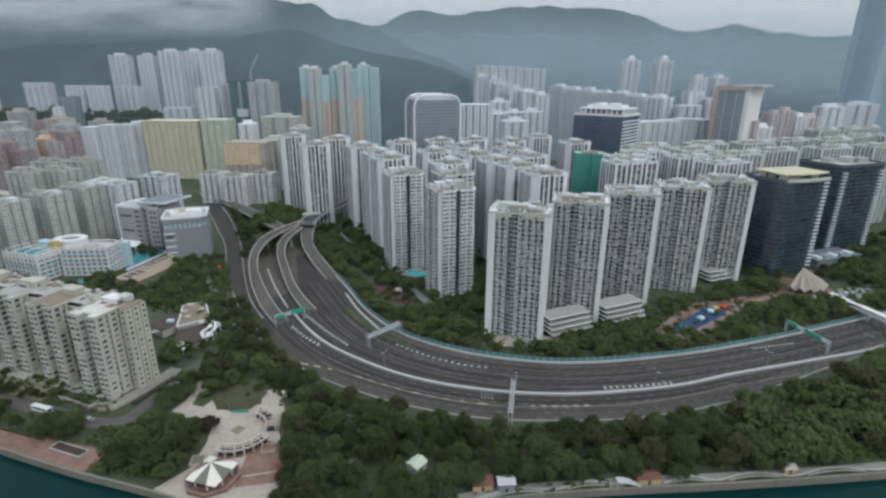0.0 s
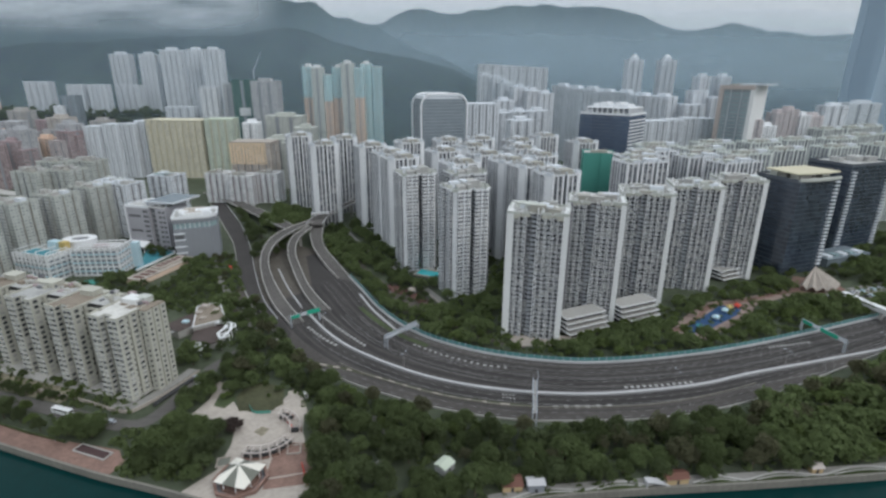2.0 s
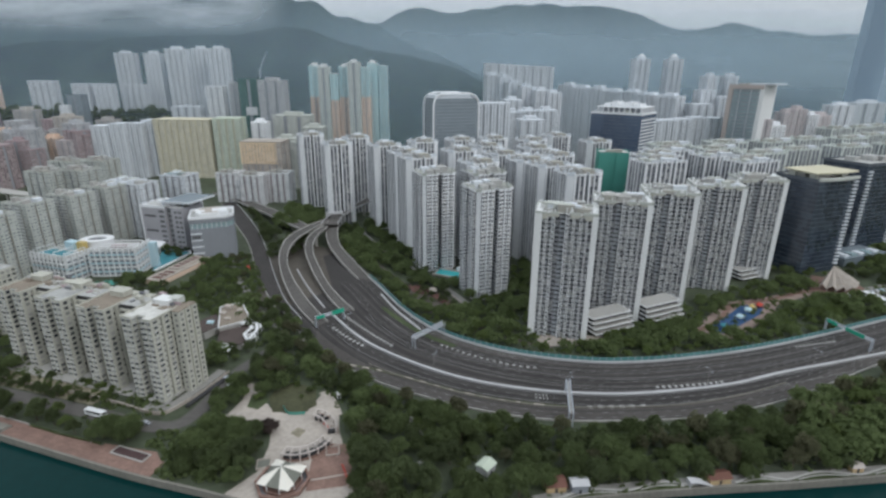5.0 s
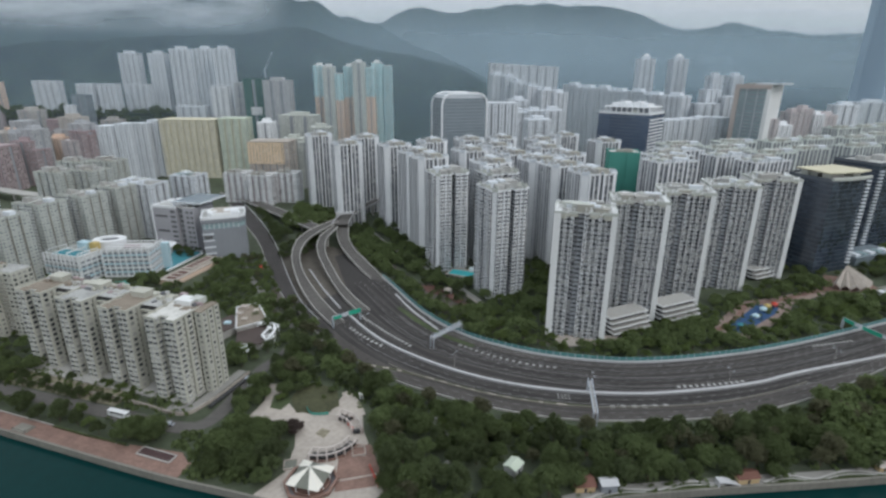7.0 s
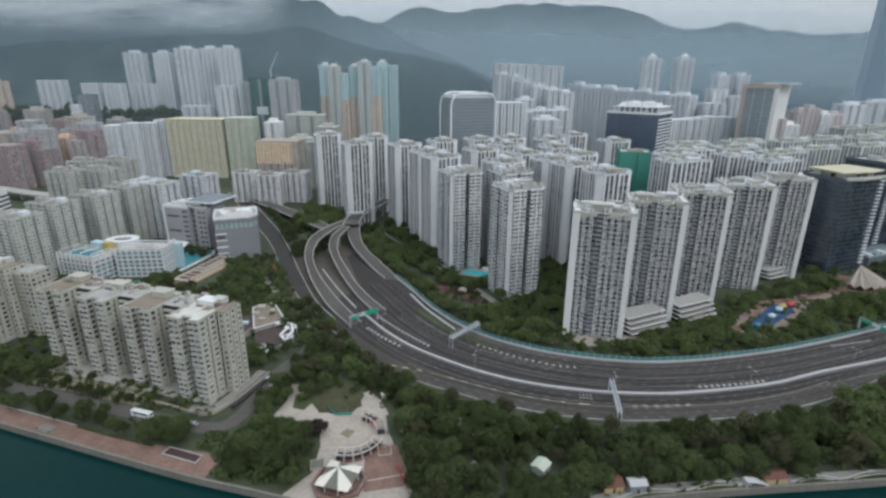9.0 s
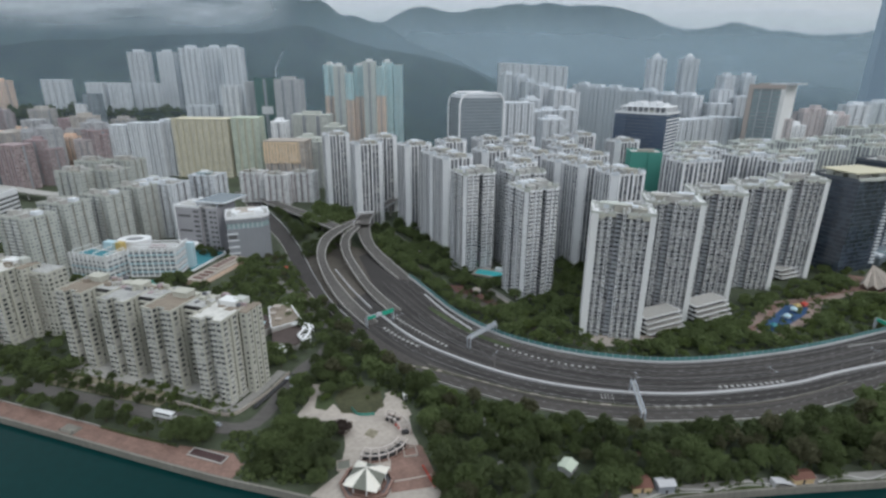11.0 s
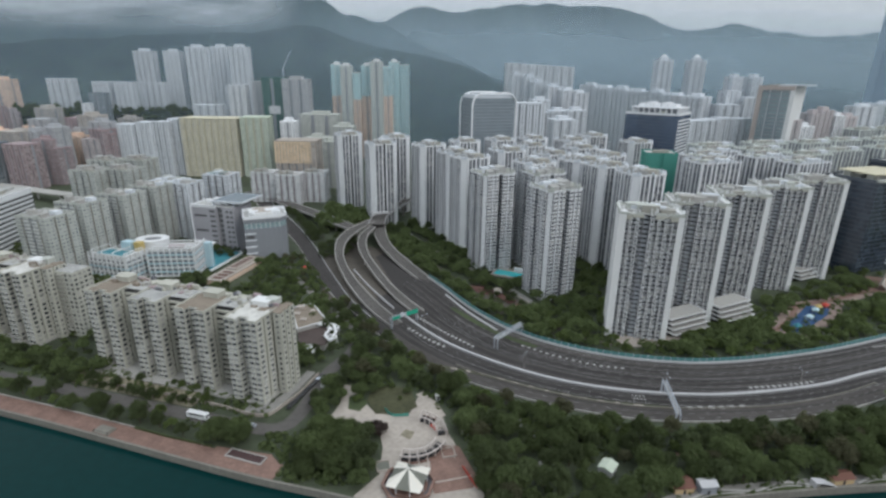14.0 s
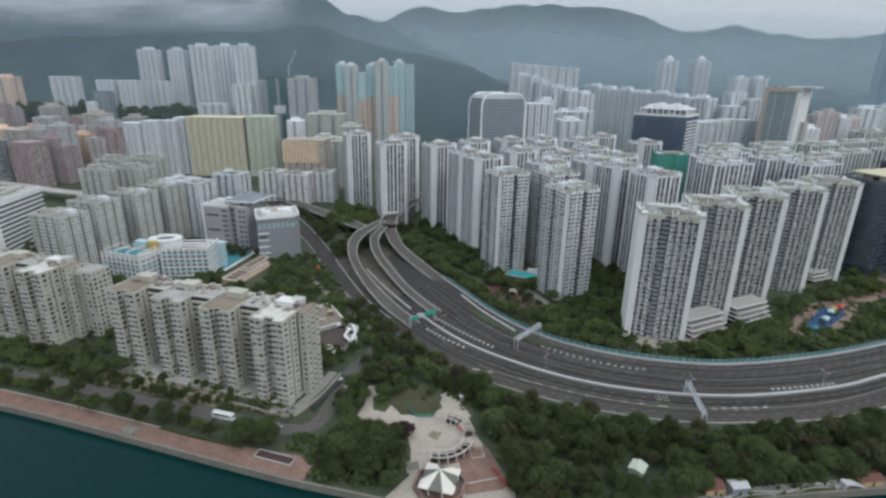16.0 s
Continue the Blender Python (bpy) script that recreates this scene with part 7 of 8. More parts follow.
# curved pergola round the plaza, in two stretches
def pergola(label, a0, a1, bays, beam, beds):
    per = thing("pergola", label, "pergola", pose(-94, 200.5, 0), "plaza pergolas")
    for k in range(bays + 1):
        a = radians(a0 + (a1 - a0) * k / bays)
        for r in (11.8, 16.2):
            part("post", Bag().box(r * math.cos(a) - 0.25, r * math.sin(a) - 0.25, 0, r * math.cos(a) + 0.25, r * math.sin(a) + 0.25, 3.2), ROSE_WHITE, per)
        part("cross_beam", Bag().tube((11.4 * math.cos(a), 11.4 * math.sin(a), 3.4), (16.6 * math.cos(a), 16.6 * math.sin(a), 3.4), beam, beam, 4), ROSE_WHITE, per)
    for r in (11.8, 16.2):
        line = [Vector((r * math.cos(radians(a0 + (a1 - a0) * i / 30)), r * math.sin(radians(a0 + (a1 - a0) * i / 30)), 3.3)) for i in range(31)]
        part("ring_beam", band(Bag(), line, beam * 1.9, 0.3, 0.5), ROSE_WHITE, per)
    for k in range(bays):
        a, b = radians(a0 + (a1 - a0) * (k + 0.1) / bays), radians(a0 + (a1 - a0) * (k + 0.9) / bays)
        if beds or k in (0, 3, 4):
            # dark block put in the bay for the shade under the beams
            part("planter", Bag().prism([(12.3 * math.cos(a), 12.3 * math.sin(a)), (15.6 * math.cos(a), 15.6 * math.sin(a)), (15.6 * math.cos(b), 15.6 * math.sin(b)), (12.3 * math.cos(b), 12.3 * math.sin(b))], 0, 1.6), DARK, per, "dark block for the shade in a bay")
            part("back_wall", Bag().prism([(16.5 * math.cos(a), 16.5 * math.sin(a)), (16.9 * math.cos(a), 16.9 * math.sin(a)), (16.9 * math.cos(b), 16.9 * math.sin(b)), (16.5 * math.cos(b), 16.5 * math.sin(b))], 0, 1.0), PAVE_RED, per, "low brick back wall")
        elif k in (1, 2):
            part("bench", Bag().prism([(12.0 * math.cos(a), 12.0 * math.sin(a)), (12.9 * math.cos(a), 12.9 * math.sin(a)), (12.9 * math.cos(b), 12.9 * math.sin(b)), (12.0 * math.cos(b), 12.0 * math.sin(b))], 0, 0.8), REDPAINT, per, "red covered bench")


pergola("curved white pergola over dark shade blocks", -106, -20, 6, 0.25, True)
pergola("curved open white pergola beside the trees", 6, 74, 5, 0.21, False)
for x, y in ((-105.5, 182.5), (-77.5, 190.5)):
    fr = thing("raised_bed", "low square bed with a pale kerb", "planter", pose(x, y, 0, 0, 0, 12))
    for sx, sy, ex, ey in ((-3, -3, 3, -2.5), (-3, 2.5, 3, 3), (-3, -2.5, -2.5, 2.5), (2.5, -2.5, 3, 2.5)):
        part("kerb", Bag().box(sx, sy, 0, ex, ey, 0.6), PAVE, fr)
    part("bed", Bag().box(-2.5, -2.5, 0, 2.5, 2.5, 0.2), FABRIC_GREY if x < -90 else PAVE_RED, fr)
booth = thing("park_booth", "small white park booth beside a footpath", "booth", pose(-81.8, 230.4, 0, 0, 0, 15))
part("wall", Bag().box(-0.9, -0.9, 0, 0.9, 0.9, 2.9), WHITEPAINT, booth)
part("roof", Bag().box(-1.2, -1.2, 2.9, 1.2, 1.2, 3.1), FIN, booth)
part("door", Bag().box(-0.4, -0.96, 0, 0.4, -0.88, 2.1), DARK, booth)
slab("plaza_bed", Bag().prism([(-127.5, 233), (-121.5, 237), (-117.5, 227), (-120.5, 220.5), (-126.5, 222.5)], -0.1, 0.14), GRASS, "green planting island in the paving", "planting bed")

slab("plaza_kerb", band(Bag(), resample(smooth([(-86.4, 190), (-80, 190.5), (-74.7, 187.5)]), 12), 0.7, 0.14, 0.1), PAVE, "pale stripe in the brick paving", "pavement")
rb_ = thing("red_barrier", "row of red plastic barriers beside the brick paving", "barrier")
rl = resample(smooth([(-67, 169.5), (-69.6, 176), (-72, 181.5)]), 8)
for p, q in zip(rl, rl[1:]):
    d = (q - p).normalized()
    c = (p + q) / 2
    part("barrier_block", Bag().pane(c.x, c.y, 0, d.x, d.y, (q - p).length - 0.25, 1.0, 0.5), REDPAINT, rb_)
hoard = thing("site_hoarding", "green fabric hoarding round the lawn edge", "hoarding")
hl = resample(smooth([(-108, 222), (-104, 216.5), (-96, 217)]), 10)
for p, q in zip(hl, hl[1:]):
    d = (q - p).normalized()
    c = (p + q) / 2
    part("panel", Bag().pane(c.x, c.y, 0, d.x, d.y, (q - p).length, 1.5, 0.1), SHEET_GREEN, hoard)

# stone rings of a small open-air theatre among the trees
for r, z in ((16.5, 1.6), (19.5, 2.4)):
    ring_line = [Vector((-53 + r * math.cos(radians(a)), 194 + r * math.sin(radians(a)), 0)) for a in range(18, 160, 6)]
    slab("stone_seat_ring", band(Bag(), ring_line, 0.9, z, z + 0.2), CONC, "curved pale stone seat under the trees", "seating", "")


gl_line = resample(smooth([(-64.6, 206.5), (-55, 212.5), (-44, 212.5), (-36, 207.5), (-32, 200), (-32.2, 190), (-40, 182)]), 40)
slab("glade_path", band(Bag(), gl_line, 1.8, 0.12, 0.3), PAVE_GREY, "grey curved path round the glade", "pavement")
slab("dirt_path", band(Bag(), resample(smooth([(8, 186), (28, 189), (48, 190)]), 14), 2.6, 0.08, 0.3), PAVE_RED, "red-brown dirt path in the park", "pavement")


# ---- highway furniture ----
def gantry(label, a, b, h, deep, boards):
    """A sign gantry from a to b: legs, a lattice beam and sign boards (share along, width, height)."""
    a, b = Vector((*a, 0)), Vector((*b, 0))
    d = (b - a).normalized()
    ob = thing("sign_gantry", label, "sign gantry", None, "sign gantries")
    n = Vector((-d.y, d.x, 0))
    for p in (a, b):
        for s in (-deep / 2, deep / 2):
            q = p + n * s
            part("leg", Bag().box(q.x - 0.28, q.y - 0.28, 0, q.x + 0.28, q.y + 0.28, h), STEEL, ob)
    for s in (-deep / 2, deep / 2):
        for z in (h, h + 1.3):
            part("chord", Bag().tube(tuple(a + n * s + Vector((0, 0, z)) - d * 0.6), tuple(b + n * s + Vector((0, 0, z)) + d * 0.6), 0.2, 0.2, 6), STEEL, ob)
        m = int((b - a).length / 2)
        for k in range(m):
            p, q = a.lerp(b, k / m) + n * s, a.lerp(b, (k + 1) / m) + n * s
            part("brace", Bag().tube((p.x, p.y, h + (1.3 if k % 2 else 0)), (q.x, q.y, h + (0 if k % 2 else 1.3)), 0.09, 0.09, 4), STEEL, ob)
    w = Bag()
    band(w, [a + Vector((0, 0, h + 0.1)), b + Vector((0, 0, h + 0.1))], deep * 0.5, 0.12, 0.12)
    part("walkway", w, CONC, ob)
    for u, bw, bh, mt in boards:
        c = a.lerp(b, u) - n * (deep / 2 + 0.3)
        part("sign_board", Bag().pane(c.x, c.y, h - 0.3, d.x, d.y, bw, bh, 0.2), mt, ob, "green direction board" if mt is SIGN_GREEN else "pale board back")
    return ob


gantry("steel sign gantry with green boards over the ramp", (-111, 309), (-95, 321), 6.4, 1.6, [(0.15, 6, 2.2, SIGN_GREEN), (0.78, 9, 3.0, SIGN_GREEN)])
gantry("pale steel sign gantry over the inner lanes", (-45.5, 282), (-27.5, 301), 6.6, 2.4, [(0.75, 9, 4.0, STEEL)])
gantry("pale steel sign gantry over the side road", (37.5, 235), (32.5, 207.5), 7.0, 1.8, [])
gantry("steel sign gantry with green boards over the highway", (227, 307), (234, 278), 6.6, 1.4, [(0.15, 7, 2.2, SIGN_GREEN), (0.65, 12, 2.4, SIGN_GREEN)])
for i in range(6, 128, 15):
    p = far_side[i]
    lamp = thing("street_lamp", "slim grey double-arm highway lamp", "street lamp", pose(p.x, p.y, 0), "highway lamps")
    t = far_side[i + 1] - far_side[i]
    nx, ny = -t.y / t.length, t.x / t.length
    part("pole", Bag().tube((0, 0, 0), (0, 0, 11), 0.09, 0.05, 6), CONC, lamp)
    for s in (-1, 1):
        part("arm", Bag().tube((0, 0, 10.8), (nx * 2.2 * s, ny * 2.2 * s, 11.3), 0.05, 0.05, 5), STEEL, lamp)
        part("lamp_head", Bag().box(nx * 2.2 * s - 0.3, ny * 2.2 * s - 0.3, 11.2, nx * 2.2 * s + 0.3, ny * 2.2 * s + 0.3, 11.4), STEEL, lamp)

# portal block where the flyovers meet
pb = thing("flyover_portal", "small white concrete portal over the flyover", "portal", pose(-139, 528, 0, 0, 0, 18))
part("leg", Bag().box(-9.0, -1, 0, -8, 1, 20), BARRIER, pb)
part("leg", Bag().box(8, -1, 0, 9, 1, 20), BARRIER, pb)
part("crosshead", Bag().box(-9.0, -2.4, 20, 9.0, 2.4, 21.6), BARRIER, pb)

# footbridge over the highway
fb = thing("footbridge", "white covered footbridge over the highway", "footbridge", None)
f0, f1 = Vector((287, 352, 0)), Vector((306, 262, 0))
part("deck", band(Bag(), [f0 + Vector((0, 0, 6)), f1 + Vector((0, 0, 6))], 4.2, 0.0, 0.8), BARRIER, fb)
part("roof", band(Bag(), [f0 + Vector((0, 0, 8.8)), f1 + Vector((0, 0, 8.8))], 4.8, 0.0, 0.35), WHITEPAINT, fb, "flat white roof")
fd = (f1 - f0).normalized()
fnv = Vector((-fd.y, fd.x, 0))
for s in (-2.0, 2.0):
    part("rail", band(Bag(), [f0 + fnv * s + Vector((0, 0, 7.1)), f1 + fnv * s + Vector((0, 0, 7.1))], 0.12, 0.0, 1.1), WHITEPAINT, fb)
    for k in range(13):
        p = f0.lerp(f1, k / 12) + fnv * s
        part("post", Bag().box(p.x - 0.1, p.y - 0.1, 6, p.x + 0.1, p.y + 0.1, 8.5), WHITEPAINT, fb)
for u in (0.02, 0.32, 0.62, 0.95):
    p = f0.lerp(f1, u)
    part("pier", Bag().box(p.x - 0.8, p.y - 0.8, -0.2, p.x + 0.8, p.y + 0.8, 5.3), CONC, fb)

# fan-shaped tan canopy by the offices
fan = thing("fan_canopy", "large tan folded canopy on a brick terrace", "canopy", pose(287, 380, 0, 0, 0, 15))
for k in range(7):
    a0, a1 = radians(180 + 26 * k), radians(180 + 26 * (k + 1))
    am = (a0 + a1) / 2
    p0, p1, pm = (17 * math.cos(a0), 13 * math.sin(a0), 2.2), (17 * math.cos(a1), 13 * math.sin(a1), 2.2), (18 * math.cos(am), 14 * math.sin(am), 5.6)
    tp = (7, 9, 14.5)
    part("canopy_panel", Bag().add([p0, pm, p1, tp] + [(x, y, z - 0.15) for x, y, z in (p0, pm, p1, tp)], [(0, 1, 3), (1, 2, 3), (5, 4, 7), (6, 5, 7), (0, 4, 5, 1), (1, 5, 6, 2)]), PAVE, fan)
    part("post", Bag().tube((15.6 * math.cos(a0), 11.6 * math.sin(a0), 0), (15.6 * math.cos(a0), 11.6 * math.sin(a0), 2.2), 0.25, 0.25, 6), CONC, fan)
slab("terrace", Bag().prism([(262, 372), (272, 360), (305, 362), (312, 392), (285, 404)], -0.2, 0.25), PAVE_RED, "red-brown paved terrace", "pavement")
kio = thing("kiosk", "small white kiosk roof beside the terrace", "kiosk", pose(281, 357, 0))
part("wall", Bag().box(-3, -2, 0, 3, 2, 2.8), WHITE, kio)
part("roof", Bag().box(-3.6, -2.6, 2.8, 3.6, 2.6, 3.2), WHITEPAINT, kio)

# playground
slab("play_surface", Bag().prism([(147, 306), (157, 300.5), (198, 330), (207, 342), (193, 345), (171, 326)], -0.2, 0.16), BLUE, "blue rubber playground surface", "play area")
slab("play_apron", Bag().prism([(138, 304), (158, 294), (206, 328), (220, 346), (262, 366), (258, 374), (212, 357), (186, 350), (160, 328)], -0.2, 0.08), PINK_PAVE, "pinkish paving round the playground", "pavement")
slab("play_path", band(Bag(), resample(smooth([(140, 303), (165, 322), (186, 345), (212, 352), (262, 372)]), 40), 4, 0.10, 0.3), PAVE_RED, "red-brown path beside the playground", "pavement")
for i, (x, y, mt) in enumerate([(196, 338, YELPAINT), (203, 341, REDPAINT), (190, 333, BLUEPAINT), (160, 308, COURT), (178, 322, BLUEPAINT)]):
    pg = thing("play_frame", "small coloured climbing frame with a pitched top", "climbing frame", pose(x, y, 0, 0, 0, 30 * i), "play frames")
    for sx in (-1.6, 1.6):
        for sy in (-1.6, 1.6):
            part("post", Bag().tube((sx, sy, 0), (sx, sy, 2.6), 0.12, 0.12, 6), STEEL, pg)
    part("platform", Bag().box(-1.8, -1.8, 1.2, 1.8, 1.8, 1.4), mt, pg)
    part("roof", Bag().add([(-2.2, -2.2, 2.6), (2.2, -2.2, 2.6), (2.2, 2.2, 2.6), (-2.2, 2.2, 2.6), (0, 0, 4.2)], [(0, 1, 4), (1, 2, 4), (2, 3, 4), (3, 0, 4), (3, 2, 1, 0)]), mt, pg)
    part("slide", Bag().add([(1.8, -0.5, 1.3), (1.8, 0.5, 1.3), (4.4, 0.5, 0.2), (4.4, -0.5, 0.2), (1.8, -0.5, 1.15), (1.8, 0.5, 1.15), (4.4, 0.5, 0.05), (4.4, -0.5, 0.05)], [(0, 3, 2, 1), (4, 5, 6, 7), (0, 4, 7, 3), (1, 2, 6, 5)]), mt, pg)

# swimming pool and brown garden beds by the towers
pool = thing("swimming_pool", "turquoise outdoor swimming pool with a pale deck", "swimming pool", pose(-19, 407, 0, 0, 0, -25))
part("deck", Bag().box(-14, -9, 0, 14, 9, 0.8), PAVE, pool)
part("water", Bag().box(-12, -7, 0.8, 11, 4, 0.86), POOL, pool)
part("shelter", Bag().box(2, 5.5, 0.8, 12, 8.5, 3.6), WHITE, pool)
slab("garden_path", band(Bag(), resample(smooth([(-95, 455), (-70, 405), (-45, 368), (-15, 325), (12, 296), (40, 283)]), 50), 3.4, 0.08, 0.3), EARTH, "brown garden path along the noise screen", "pavement")
slab("garden_ground", Bag().prism(GARDEN, -0.2, 0.05), EARTH, "brown earth of the terraced garden", "ground")
for poly in ([(-54, 380), (-42, 379), (-34, 368), (-40, 362), (-50, 368)], [(-36, 361), (-31, 365), (-22, 352), (-27, 346)], [(-26, 344), (-21, 349), (-12, 338), (-17, 331)]):
    slab("garden_bed", Bag().prism(poly, -0.2, 0.5), BED_RED, "dull red garden terrace", "planting bed", "")
slab("tower_apron", Bag().prism([(31, 299), (35, 284), (63, 285), (77, 297), (60, 299)], -0.2, 0.1), PAVE, "pale paving at the foot of a tower", "pavement")
gs_ = resample(smooth([(-113, 289.4), (-87, 265.5), (-62, 256), (-27, 239), (-7, 231), (10, 226.7), (36, 222.5)]), 80)
slab("verge_outer", band(Bag(), gs_, 2.4, 0.05, 0.2), VERGE, "mossy worn strip between carriageway and side road", "verge")
pt = resample(smooth([(-118, 296), (-113, 289.4), (-87, 265.5), (-62, 256), (-27, 239), (-7, 231), (10, 226.7), (45, 221), (80, 221)]), 220)
for i, k in enumerate(range(4, 210, 9)):
    n_ = 3 + (i * 7) % 4
    if pt[k].x > 24:
        continue
    slab("verge_slab", band(Bag(), pt[k:k + n_], 1.2, 0.14, 0.2), PAVE, "pale concrete slabs on the road verge", "verge")
slab("tower_street", band(Bag(), TOWER_ST, 5, 0.06, 0.3), PAVE_GREY, "grey access street beside the towers", "road")
slab("tower_street_kerb", band(Bag(), offset(TOWER_ST, -3.0), 0.9, 0.5, 0.7), PAVE, "pale kerb wall of the access street", "kerb")
arc_l = thing("garden_pavilion", "small white garden pavilion roof", "pavilion", pose(-34, 366, 0))
part("roof", Bag().add([(-3, -3, 3), (3, -3, 3), (3, 3, 3), (-3, 3, 3), (0, 0, 5)], [(0, 1, 4), (1, 2, 4), (2, 3, 4), (3, 0, 4), (3, 2, 1, 0)]), PAVE, arc_l)
for sx in (-2.4, 2.4):
    for sy in (-2.4, 2.4):
        part("post", Bag().tube((sx, sy, 0), (sx, sy, 3), 0.15, 0.15, 6), WHITE, arc_l)

# low complex between the cream estate and the highway
cx = thing("low_complex", "low dark-roofed hall with white zigzag canopies", "hall")
deck = [(-180, 326), (-168, 334), (-153, 307), (-169, 295)]
part("wall", Bag().prism(deck, 0, 6), CONC, cx)
part("roof", Bag().prism(deck, 6, 6.4), ROOFTILE, cx, "brown screeded roof deck")
for (x0, y0), (x1, y1) in zip(deck, deck[1:] + deck[:1]):
    part("parapet", band(Bag(), [Vector((x0, y0, 6.4)), Vector((x1, y1, 6.4))], 0.7, 0.6, 0.6), WHITEPAINT, cx, "white parapet")
part("stair_hut", Bag().box(-176, 322, 6.4, -171, 326, 9), PAVE, cx)
hall = [(-168.8, 295), (-153, 306), (-147, 286), (-149.5, 279.5), (-164, 279.5)]
part("lower_wall", Bag().prism(hall, 0, 3.6), CONC, cx)
part("lower_roof", Bag().prism([(x, y) for x, y in hall], 3.6, 4.2), DARKROOF, cx, "dark maroon roof")
zig = [(-152, 309), (-158, 302), (-148, 303.5), (-144.4, 294), (-145.8, 281), (-150.5, 288), (-148.5, 299)]
for (x0, y0), (x1, y1) in zip(zig, zig[1:]):
    part("canopy", band(Bag(), [Vector((x0, y0, 6)), Vector((x1, y1, 6))], 1.5, 0.3, 0.5), WHITEPAINT, cx, "white canopy beam")
    part("column", Bag().tube((x0, y0, 0), (x0, y0, 5.6), 0.25, 0.25, 6), WHITE, cx)
for (x0, y0), (x1, y1) in [((-163, 281.5), (-154, 279)), ((-154, 279), (-154.6, 271.5))]:
    part("canopy", band(Bag(), [Vector((x0, y0, 3.4)), Vector((x1, y1, 3.4))], 1.5, 0.3, 0.5), WHITEPAINT, cx, "white canopy beam")
    part("column", Bag().tube((x1, y1, 0), (x1, y1, 3), 0.25, 0.25, 6), WHITE, cx)
for cxx, cyy, rr_, n_ in ((-147.5, 300, 3.6, 6), (-146.2, 287, 3.2, 6), (-172, 330.5, 2.6, 5), (-158, 275.5, 2.4, 5)):
    ring = [Vector((cxx + rr_ * math.cos(2 * math.pi * i / n_), cyy + rr_ * math.sin(2 * math.pi * i / n_), 5.2)) for i in range(n_)]
    for a, b in zip(ring, ring[1:] + ring[:1]):
        part("canopy_frame", band(Bag(), [a, b], 0.9, 0.3, 0.4), WHITEPAINT, cx, "white open canopy frame")
    for p in ring[::2]:
        part("column", Bag().tube((p.x, p.y, 0), (p.x, p.y, 5), 0.2, 0.2, 6), WHITE, cx)
for u0, v0, u1, v1 in ((-176, 314, -172, 318), (-166, 318, -163, 322), (-170, 306, -166, 309)):
    part("roof_box", Bag().box(u0, v0, 6.4, u1, v1, 7.8), PAVE, cx)
part("side_hall", Bag().prism([(-190, 300), (-180, 318), (-170, 304), (-177, 292)], 0, 5), CONC, cx)
part("side_roof", Bag().prism([(-190.4, 300), (-180, 318.4), (-169.8, 304), (-177, 291.6)], 5, 5.4), DARKROOF, cx, "dark brown side roof")
part("skylight", Bag().box(-180, 303, 5.4, -176, 306, 6.6), BLUEPAINT, cx, "pale blue skylight")
part("walk_roof", band(Bag(), [Vector((-184, 292, 4)), Vector((-168, 303, 4))], 2.4, 0.3, 0.4), BARRIER, cx, "pale covered walk roof")
# pale garden wall round the cream block, with cars along it
gw = resample(smooth([(-290, 254), (-240, 240), (-205, 229.5), (-187.5, 223.5), (-173.5, 217.8), (-164.5, 217), (-159, 225.7), (-154, 234.2), (-147.5, 254)]), 60)
slab("garden_wall", band(Bag(), gw, 0.6, 1.6, 1.8), PAVE, "pale garden wall round the cream block", "wall")
gw2 = resample(smooth([(-177, 222.5), (-166, 221.5), (-162, 229), (-157.5, 239), (-152, 256)]), 24)
slab("garden_terrace", band(Bag(), gw2, 5.0, 0.7, 1.0), PAVE_GREY, "grey paved terrace inside the garden wall", "pavement")
slab("street_east", band(Bag(), resample(smooth([(-132, 288), (-134, 304), (-150, 330), (-174, 364), (-198, 402), (-217, 440)]), 40), 5, 0.03, 0.3), PAVE_GREY, "grey access street beside the highway trees", "road")

# huts along the shore
KIOSK_ROOF = material("dull_red_roof_tile", (0.15, 0.072, 0.055), var=0.25, grain=0.8)
for x, y, r, w, d, h, wm, rm, lb in [(-10.5, 178.5, 50, 6.2, 5.6, 3.4, MIDGREY, LIME, "park shelter with a pale green roof"), (26, 167.5, 4, 6.5, 4.5, 4.2, HALLGREY, MIDGREY, "pale blue-grey pump house by the shore"),
                                     (16.5, 169.5, 4, 8, 7, 2.8, OCHRE, KIOSK_ROOF, "small ochre kiosk with a dull red roof"), (85, 172.6, 6, 9, 5, 2.8, OCHRE, KIOSK_ROOF, "ochre shelter with a red-brown roof beside the walk"), (147, 178.5, 4, 5, 4, 2.6, OCHRE, TAN, "small ochre kiosk beside the waterside walk")]:
    hut = thing("shore_hut", lb, "hut", pose(x, y, 0, 0, 0, r))
    part("wall", Bag().box(-w / 2, -d / 2, 0, w / 2, d / 2, h), wm, hut)
    part("roof", Bag().add([(-w / 2 - 0.5, -d / 2 - 0.5, h), (w / 2 + 0.5, -d / 2 - 0.5, h), (w / 2 + 0.5, d / 2 + 0.5, h), (-w / 2 - 0.5, d / 2 + 0.5, h), (-w / 2 - 0.5, 0, h + 1.2), (w / 2 + 0.5, 0, h + 1.2)],
                           [(0, 1, 5, 4), (2, 3, 4, 5), (0, 4, 3), (1, 2, 5), (3, 2, 1, 0)]), rm, hut)
    part("door", Bag().box(-0.5, -d / 2 - 0.06, 0, 0.5, -d / 2 + 0.02, 2.1), DARK, hut)


arch_w = thing("arched_ramp", "white curved canopy beside the ochre shelter", "canopy", pose(77.5, 169.5, 0, 0, 0, 5))
